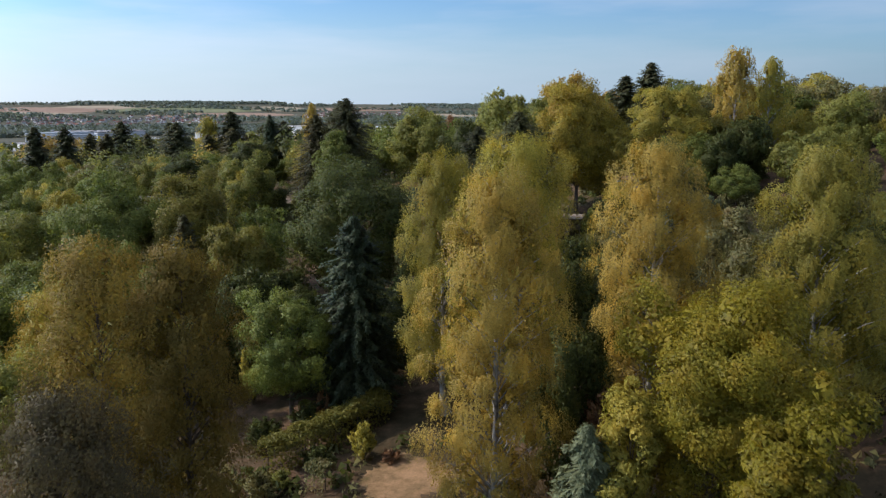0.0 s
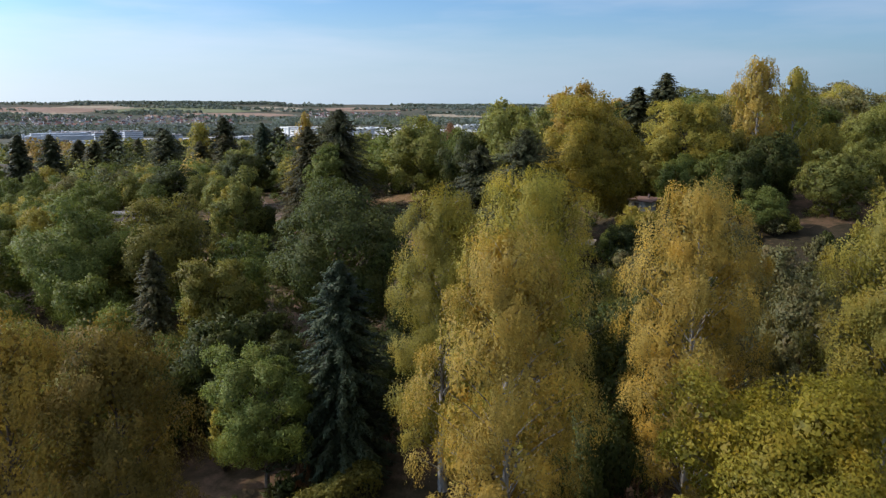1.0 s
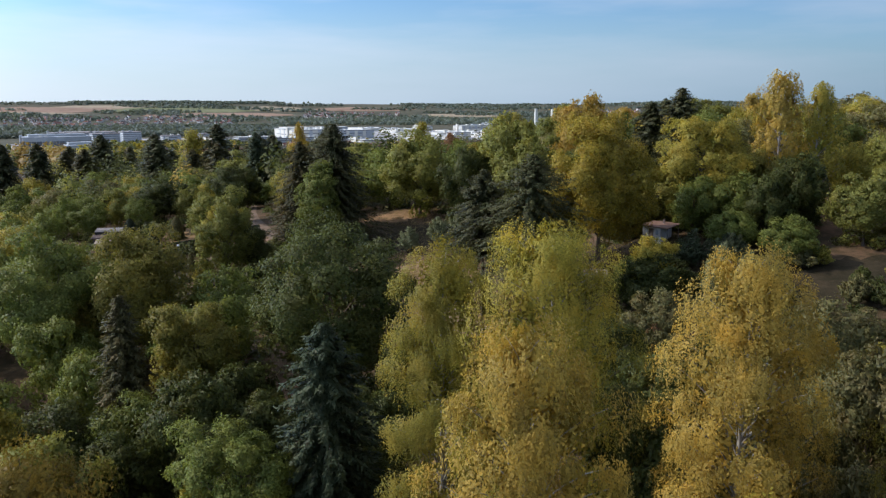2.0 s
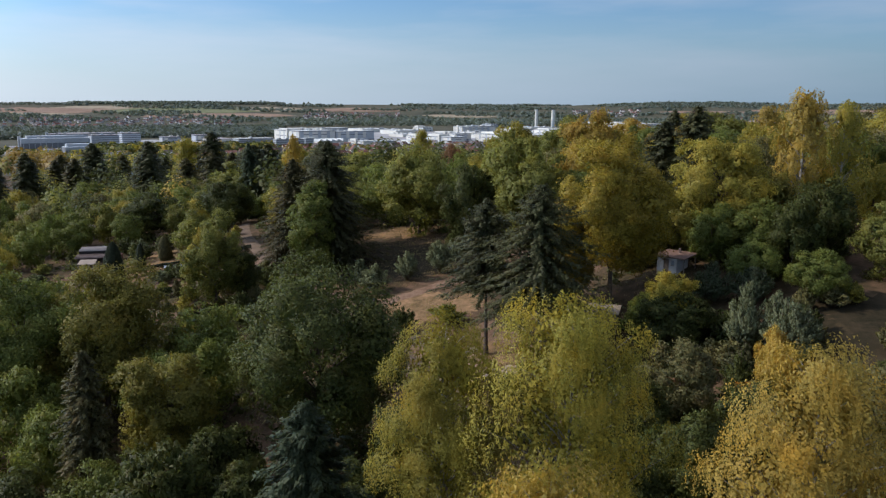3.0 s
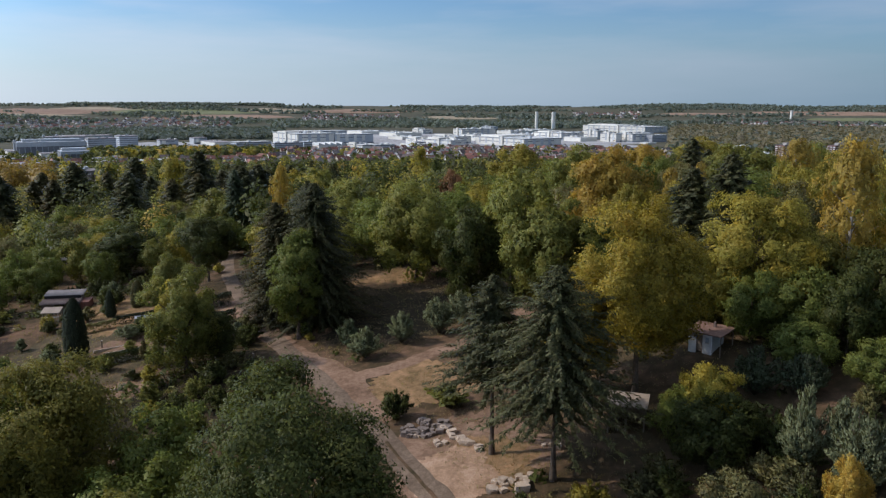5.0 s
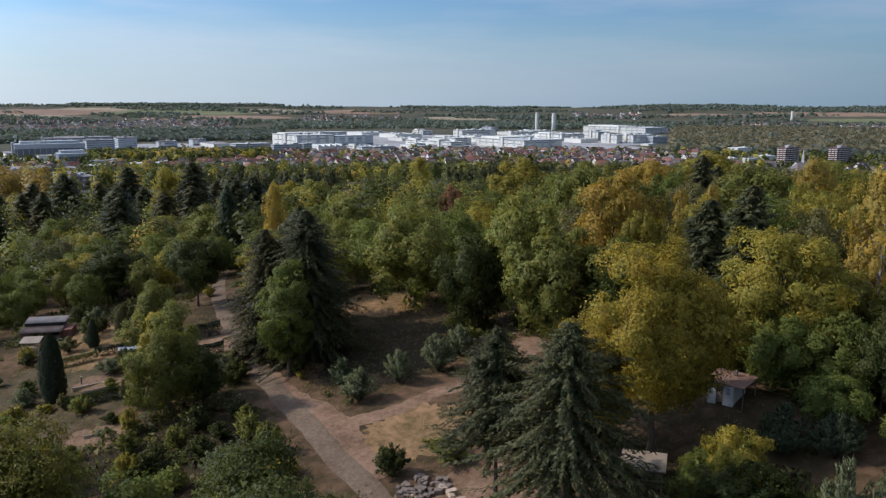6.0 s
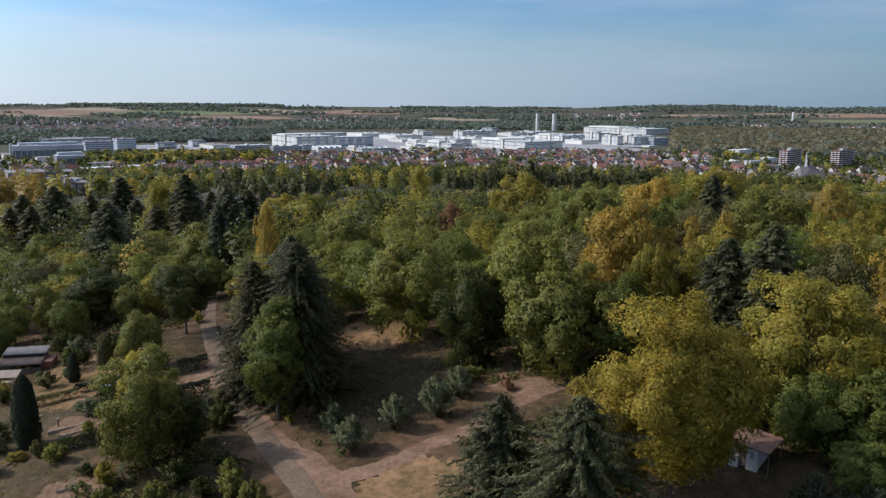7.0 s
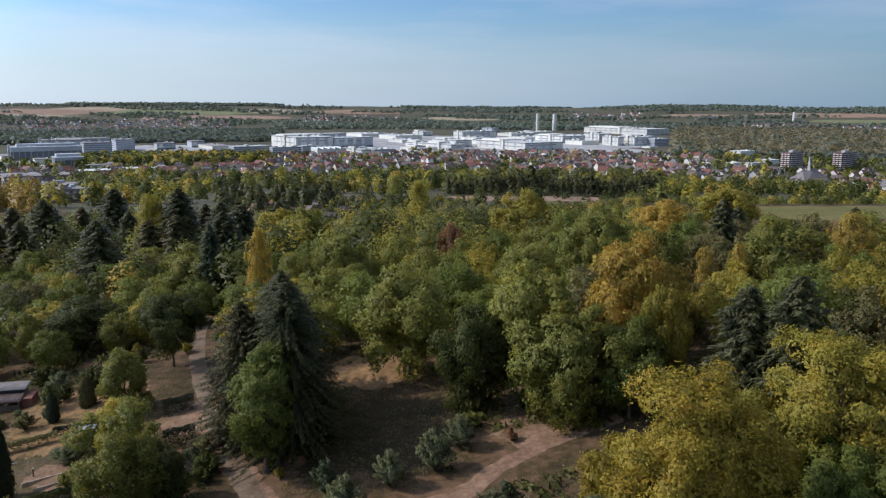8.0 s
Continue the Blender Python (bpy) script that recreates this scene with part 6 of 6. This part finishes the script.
# ---- the factory and large buildings ----
SHEET = [plain_material("hall_white", (0.68, 0.655, 0.575), (0.58, 0.56, 0.49), 0.02, 0.6, 0, 0.0), plain_material("hall_pale_grey", (0.44, 0.46, 0.47), (0.36, 0.38, 0.39), 0.02, 0.6, 0, 0.0), plain_material("hall_dark", (0.15, 0.155, 0.165), (0.2, 0.205, 0.21), 0.02, 0.6, 0, 0.0), plain_material("hall_pinkish", (0.36, 0.29, 0.26), (0.3, 0.24, 0.22), 0.05, 0.8, 0, 0.0)]
FLATROOF = plain_material("flat_roof_pale", (0.58, 0.59, 0.56), (0.42, 0.43, 0.41), 0.02, 0.8, 0, 0.0)
OLDROOF = plain_material("flat_roof_grey", (0.2, 0.18, 0.17), (0.27, 0.25, 0.24), 0.02, 0.9, 0, 0.0)
BANDGLASS = plain_material("window_band", (0.14, 0.15, 0.165), (0.19, 0.2, 0.22), 0.1, 0.2, 0, 0.0, 0.5)
rng_hall = random.Random(3)
GRID = 33.0          # the factory streets' turn, degrees
CONCRETE = ground_material("concrete_yard", [(0.38, (0.22, 0.215, 0.205)), (0.5, (0.30, 0.295, 0.285)), (0.62, (0.38, 0.375, 0.365))], 0.01, 0.08, 0.5)
ground_patch("factory_yard", 60, 2080, 440, 540, CONCRETE, "pale concrete yards between the factory halls", 0.8, 0, 31)
ground_patch("factory_yard", -640, 1620, 190, 330, CONCRETE, "pale yards of the western works", 0.8, 0, 32)
KINDS = {"h": ("factory_hall", "white flat-roofed factory hall crowded with roof units", 0), "g": ("factory_hall", "plain pale grey factory hall in the valley", 1),
         "o": ("office_building", "pale office building with long dark window bands", 1), "s": ("factory_hall", "white factory hall with a sawtooth roof", 0),
         "r": ("factory_hall", "low factory hall whose white roof carries many units", 0), "l": ("warehouse", "low pale warehouse beside the factory", 0),
         "d": ("factory_hall", "dark glazed hall under a pale flat roof", 2), "a": ("apartment_block", "pinkish apartment block with rows of balconies", 3)}


def works(x, y, w, d, h, kind):
    """A building with its near corner at x, y: w along its shaded front, d along its sunny side, h high."""
    name, label, tone = KINDS[kind]
    h *= 0.86
    e = thing(name, pose(x, y, ground(x, y), 0, 0, GRID), label, "building", "town blocks" if kind == "a" else "factory")
    roof = FLATROOF if tone < 2 and x > -450 else OLDROOF
    solid("wall", [(0, w, 0, d, -6, h - 0.7)], SHEET[tone], e)
    solid("roof", [(-0.4, w + 0.4, -0.4, d + 0.4, h - 0.7, h)], roof if kind != "d" else SHEET[1], e)
    if kind in "oa":
        floors = max(2, int(h / 3.6))
        for k in range(floors):
            z = h * (k + 0.42) / floors
            if kind == "o":
                solid("window_band", [(1.0, w - 1.0, -0.2, 0.2, z, z + 1.3)], BANDGLASS, e)
                solid("window_band", [(-0.2, 0.2, 1.0, d - 1.0, z, z + 1.3)], BANDGLASS, e)
            else:
                for q in range(int(w / 4)):
                    solid("window", [(q * 4 + 0.5, q * 4 + 1.7, -0.12, 0.1, z, z + 1.3)], BANDGLASS, e)
                    solid("balcony", [(q * 4 + 2.0, q * 4 + 3.7, -1.2, 0.05, z - 0.5, z + 0.5)], WALLS[0], e)
        solid("stair_core", [(w * 0.35, w * 0.35 + 4, 0.5, 5, h, h + 2.6)], SHEET[tone], e)
    if kind in "hgd":
        solid("plinth", [(-0.15, w + 0.15, -0.15, 0.1, -4, min(4, h * 0.3))], SHEET[1 if kind == "h" else 2], e)
        if w > 30:
            solid("window_band", [(w * 0.06, w * 0.8, -0.2, 0.15, h * 0.62, h * 0.62 + 1.6)], BANDGLASS, e)
        if d > 40:
            solid("window_band", [(-0.2, 0.15, d * 0.05, d * 0.9, h * 0.45, h * 0.45 + 1.4)], BANDGLASS, e)
            solid("stair_tower", [(-3.0, 1.5, d * 0.4, d * 0.4 + 7, -4, h + 3.5)], SHEET[0 if tone == 0 else 1], e)
        if d > 60:
            a = rng_hall.uniform(0.45, 0.6) * d
            solid("upper_hall", [(w * 0.1, w * 0.8, a, d * 0.95, h, h + rng_hall.uniform(2, 4))], SHEET[tone if tone < 2 else 1], e)
        solid("gate", [(w * 0.7, w * 0.7 + 5, -0.3, 0.1, -2, min(5, h * 0.4))], SHEET[2], e)
    if kind in "hg" and h > 12:
        for q in range(int(w / 22)):
            solid("wall_panel", [(q * 22 + 4, q * 22 + 12, -0.3, 0.1, h * 0.3, h * 0.92)], SHEET[1 if tone == 0 else 0], e)
        for q in range(int(d / 26)):
            solid("wall_panel", [(-0.3, 0.1, q * 26 + 6, q * 26 + 12, h * 0.2, h * 0.9)], SHEET[1], e)
        solid("eaves_band", [(-0.35, w + 0.35, -0.45, 0.1, h - 2.2, h - 1.2)], BANDGLASS, e)
        solid("eaves_band", [(-0.45, 0.1, 0.2, d + 0.35, h - 2.2, h - 1.2)], BANDGLASS, e)
    if kind == "d":
        solid("fascia", [(-0.5, w + 0.5, -1.2, 0.0, h * 0.66, h - 0.8)], SHEET[1], e)
        solid("rear_hall", [(w * 0.1, w * 0.95, d * 0.4, d * 0.9, h, h + 4)], SHEET[1], e)
        for q in range(int(w / 9)):
            solid("fin", [(q * 9 + 3, q * 9 + 3.8, -1.0, 0.0, 0, h - 1)], SHEET[1], e)
    if kind == "s":
        n = int(w / 10)
        for q in range(n):
            a, b = q * w / n, (q + 1) * w / n
            v = [(a, 0, h), (b, 0, h), (a + 1, 0, h + 4.5), (a, d, h), (b, d, h), (a + 1, d, h + 4.5)]
            part("roof_tooth", mesh_object("roof_tooth", v, [(0, 1, 2), (3, 5, 4), (1, 4, 5, 2), (0, 2, 5, 3)], FLATROOF), e)
    for k in range({"h": 6, "r": 11, "o": 4, "g": 3, "l": 2, "a": 2}.get(kind, 3) + int(w * d / 3000)):
        q = rng_hall.uniform(1.0, 3.0) * (1.2 if kind in "hr" else 0.7)
        ux, uy = rng_hall.uniform(0.05, 0.85) * w, rng_hall.uniform(0.05, 0.85) * d
        solid("roof_unit", [(ux, ux + q * rng_hall.uniform(1.5, 4), uy, uy + q * 2.4, h, h + q)], SHEET[rng_hall.choice((0, 0, 1, 2))] if tone < 3 else SHEET[1], e)


for row in [(-391, 1543, 70, 33, 21, "o"), (-321, 1553, 59, 15, 19, "o"), (-273, 1601, 27, 17, 20, "o"), (-328, 1832, 91, 150, 30, "h"), (-249, 1882, 100, 26, 27, "g")]:
    works(*row)
for row in [(-396, 2063, 169, 40, 28, "g"), (-231, 1521, 59, 30, 15, "s"), (-152, 1543, 19, 65, 15, "h"), (-129, 1545, 44, 24, 15, "o"), (-249, 2494, 99, 106, 12, "r"), (-134, 2314, 88, 98, 14, "r")]:
    works(*row)
for row in [(-41, 1876, 31, 87, 14, "h"), (-31, 1575, 24, 111, 6, "l"), (-64, 2596, 38, 63, 16, "h"), (17, 1702, 34, 100, 20, "h"), (30, 1906, 46, 101, 21, "h"), (57, 2372, 123, 46, 26, "h")]:
    works(*row)
for row in [(178, 1775, 109, 184, 21, "h"), (316, 2154, 81, 112, 22, "h"), (177, 2940, 31, 59, 16, "g"), (678, 2702, 110, 300, 24, "h"), (426, 2223, 41, 60, 27, "h"), (432, 2014, 20, 55, 26, "h")]:
    works(*row)
for row in [(474, 2021, 69, 50, 25, "h"), (525, 2025, 53, 25, 21, "o"), (487, 1920, 29, 25, 5, "l"), (218, 2577, 99, 74, 11, "r"), (235, 2315, 116, 78, 10, "r"), (93, 2298, 55, 72, 9, "r")]:
    works(*row)
for row in [(-105, 2116, 59, 76, 10, "r"), (348, 2039, 58, 63, 13, "r"), (-60, 1740, 60, 60, 9, "r"), (95, 2060, 90, 80, 10, "r"), (-190, 1720, 60, 60, 8, "r"), (420, 2420, 110, 90, 12, "r"), (300, 2700, 90, 80, 12, "r"), (560, 2300, 60, 80, 16, "h")]:
    works(*row)
for row in [(-726, 1390, 110, 46, 27, "d"), (-861, 1761, 82, 51, 24, "g"), (-659, 1514, 49, 36, 31, "o"), (-687, 1726, 38, 49, 28, "o"), (-616, 1769, 39, 30, 17, "g"), (-571, 1863, 30, 38, 18, "g"), (-499, 1776, 42, 121, 10, "l"), (-900, 1900, 120, 60, 20, "g")]:
    works(*row)
for row in [(-568, 1217, 40, 36, 16, "d"), (-431, 1002, 41, 26, 7, "l"), (-396, 1031, 59, 21, 8, "l"), (-233, 523, 20, 17, 9, "a"), (-231, 553, 24, 14, 7, "a"), (-384, 749, 30, 40, 14, "a"), (-741, 1388, 12, 68, 10, "l"), (-420, 860, 40, 30, 10, "a")]:
    works(*row)
for row in [(441, 1250, 16, 16, 8, "l"), (469, 1255, 25, 14, 8, "l"), (525, 1337, 32, 20, 9, "l"), (591, 1629, 45, 25, 12, "l"), (-300, 640, 34, 16, 9, "a"), (-640, 1300, 50, 30, 9, "l"), (-480, 1130, 44, 20, 8, "l")]:
    works(*row)


def round_tower(x, y, h, r):
    e = thing("silo_tower", pose(x, y, ground(x, y)), "slender white round tower above the factory", "tower", "factory towers")
    ob = part("shaft", mesh_object("shaft", *tube([(0, 0, -5), (0, 0, h * 0.5), (0, 0, h)], [r, r, r * 0.97], 20), SHEET[0], True), e)
    solid("cap", [(-r * 0.6, r * 0.6, -r * 0.6, r * 0.6, h - 0.5, h + 1.5)], SHEET[1], e)


round_tower(356, 3052, 64, 6.0)
round_tower(420, 3056, 62, 7.5)
round_tower(1480, 3420, 46, 6.0)

BRICKRED = plain_material("brown_facade", (0.16, 0.09, 0.075), (0.12, 0.07, 0.06), 0.2)


def tower_block(x, y, w, d, floors, turn):
    e = thing("tower_block", pose(x, y, ground(x, y), 0, 0, turn), "brown high-rise with white balcony fronts", "high-rise", "high-rises")
    h = floors * 2.9
    a, b = w / 2, d / 2
    solid("wall", [(-a, a, -b, b, -4, h)], BRICKRED, e)
    for f in range(floors):
        z = f * 2.9
        for k in range(4):
            q = -a + w * (k + 0.15) / 4
            solid("balcony", [(q, q + w * 0.17, -b - 1.2, -b + 0.05, z + 0.2, z + 1.2)], WALLS[0], e)
            solid("window", [(q + w * 0.18, q + w * 0.23, -b - 0.08, -b + 0.05, z + 0.9, z + 2.2)], BANDGLASS, e)
        for k in range(3):
            q = -b + d * (k + 0.12) / 3
            solid("balcony", [(-a - 1.3, -a + 0.05, q, q + d * 0.22, z + 0.2, z + 1.3)], WALLS[0], e)
    solid("lift_house", [(-a * 0.3, a * 0.3, -b * 0.4, b * 0.4, h, h + 3.4)], WALLS[2], e)
    solid("parapet", [(-a - 0.2, a + 0.2, -b - 0.2, -b, h, h + 0.8), (-a - 0.2, a + 0.2, b, b + 0.2, h, h + 0.8)], WALLS[2], e)


tower_block(499, 1188, 36, 14, 9, 38)
tower_block(588, 1215, 44, 14, 9, 38)


def church(x, y):
    e = thing("church", pose(x, y, ground(x, y), 0, 0, 20) @ Matrix.Scale(1.35, 4), "modern church with a steep grey tent roof and white spire", "church")
    v = [(-15, -12, 3), (15, -12, 3), (15, 12, 3), (-15, 12, 3), (-6, 0, 13), (4, 0, 15)]
    part("roof", mesh_object("roof", v, [(0, 1, 5, 4), (1, 2, 5), (2, 3, 4, 5), (3, 0, 4), (3, 2, 1, 0)], TILES[2]), e)
    solid("wall", [(-13, 13, -10, 10, -3, 3)], WALLS[0], e)
    s = part("spire", mesh_object("spire", *tube([(-1, 0, 10), (-1, 0, 18), (-1, 0, 24)], [1.8, 1.0, 0.05], 4), WALLS[0]), e)


church(352, 815)

# ---- undergrowth and grass ----
def tufts(name, label, places, mat, seed, quads, low, high, upright):
    rng = np.random.default_rng(seed)
    base = np.array([(x, y, ground(x, y)) for x, y in places])
    n = len(base)
    s = rng.uniform(low, high, n)
    i = np.repeat(np.arange(n), quads)
    d = sphere(rng, n * quads)
    d[:, 2] = np.abs(d[:, 2])
    p = base[i] + d * s[i][:, None] * rng.uniform(0.3, 1.0, n * quads)[:, None]
    along = np.array([0, 0, upright]) + d
    size = s[i] * 0.3 * rng.uniform(0.6, 1.3, n * quads)
    me = leaf_mesh(name, cards(p, d + sphere(rng, n * quads) * 0.6, size, size * (0.5 if upright < 1 else 0.2), rng, along if upright >= 1 else None, d * 0.5 + np.array([0, 0, 0.8])), mat)
    tagged(new(name, me), label, "plants", kind="stuff")


def off_road(x, y):
    return all(math.hypot(x - a, y - b) > 3.2 for a, b in LANE_POINTS)


LANE_POINTS = []
for pa, pb in zip(ROADSIDE[:11], ROADSIDE[1:11]):
    for k in range(8):
        LANE_POINTS.append((pa[0] + (pb[0] - pa[0]) * k / 8, pa[1] + (pb[1] - pa[1]) * k / 8))
for pa, pb in zip(ROADSIDE[11:15], ROADSIDE[12:15]):
    for k in range(6):
        LANE_POINTS.append((pa[0] + (pb[0] - pa[0]) * k / 6, pa[1] + (pb[1] - pa[1]) * k / 6))


def wild(x, y):
    return off_road(x, y) and not any(((x - a) / c) ** 2 + ((y - b) / d) ** 2 < 1 for a, b, c, d in OPEN[:13])


rng_floor = random.Random(77)
NEARFLOOR = [(rng_floor.uniform(-45, 45), rng_floor.uniform(0, 62)) for _ in range(1100)]
NEARFLOOR = [(x, y) for x, y in NEARFLOOR if math.hypot(x + 3, y - 55) > 4]
tufts("undergrowth", "dark green undergrowth below the trees", sector(300, 1500, -34, 34, -30, 150, wild) + [(x, y) for x, y in NEARFLOOR[::2]], DEEP, 301, 22, 0.6, 1.8, 0.3)
tufts("undergrowth", "brownish scrub below the trees", sector(302, 700, -34, 34, -30, 150, wild) + [(x, y) for x, y in NEARFLOOR[1::2]], HEDGE, 303, 20, 0.5, 1.4, 0.3)
STRAWBLADE = leaf_material("grass_blade_dry", (0.10, 0.08, 0.04), (0.15, 0.115, 0.06), (0.21, 0.16, 0.09), (0.11, 0.10, 0.04), 0.5, 0.2)
tufts("dry_grass", "tufts of dry straw-coloured grass", sector(304, 11000, -32, 28, 10, 140, off_road) + [(x + 1, y + 1) for x, y in NEARFLOOR], STRAWBLADE, 305, 9, 0.14, 0.46, 1.6)
tufts("green_grass", "tufts of green grass and weeds", sector(306, 4600, -32, 28, 10, 140, off_road), DIMOLIVE, 307, 9, 0.16, 0.5, 1.6)
BANK = [(4.0 + 8.5 * math.cos(a) * q, 113.5 + 9.0 * math.sin(a) * q) for a, q in ((rng_floor.uniform(0, 6.28), math.sqrt(rng_floor.random())) for _ in range(1500))]
tufts("dry_grass", "short dry grass and weeds on the bank", [p for p in BANK if off_road(*p)], STRAWBLADE, 309, 9, 0.12, 0.36, 1.6)
CLEARING = [(-4.0 + 17.0 * math.cos(a) * q, 152.0 + 24.0 * math.sin(a) * q) for a, q in ((rng_floor.uniform(0, 6.28), math.sqrt(rng_floor.random())) for _ in range(3200))]
tufts("dry_grass", "patchy dry grass in the clearing", [p for p in CLEARING if off_road(*p)], STRAWBLADE, 311, 8, 0.14, 0.4, 1.6)
GARDENS = [(-48.0 + 22.0 * math.cos(a) * q, 152.0 + 30.0 * math.sin(a) * q) for a, q in ((rng_floor.uniform(0, 6.28), math.sqrt(rng_floor.random())) for _ in range(3600))]
tufts("garden_plants", "low garden plants and weeds between the beds", [p for p in GARDENS if off_road(*p)], DIMOLIVE, 313, 8, 0.14, 0.5, 1.2)
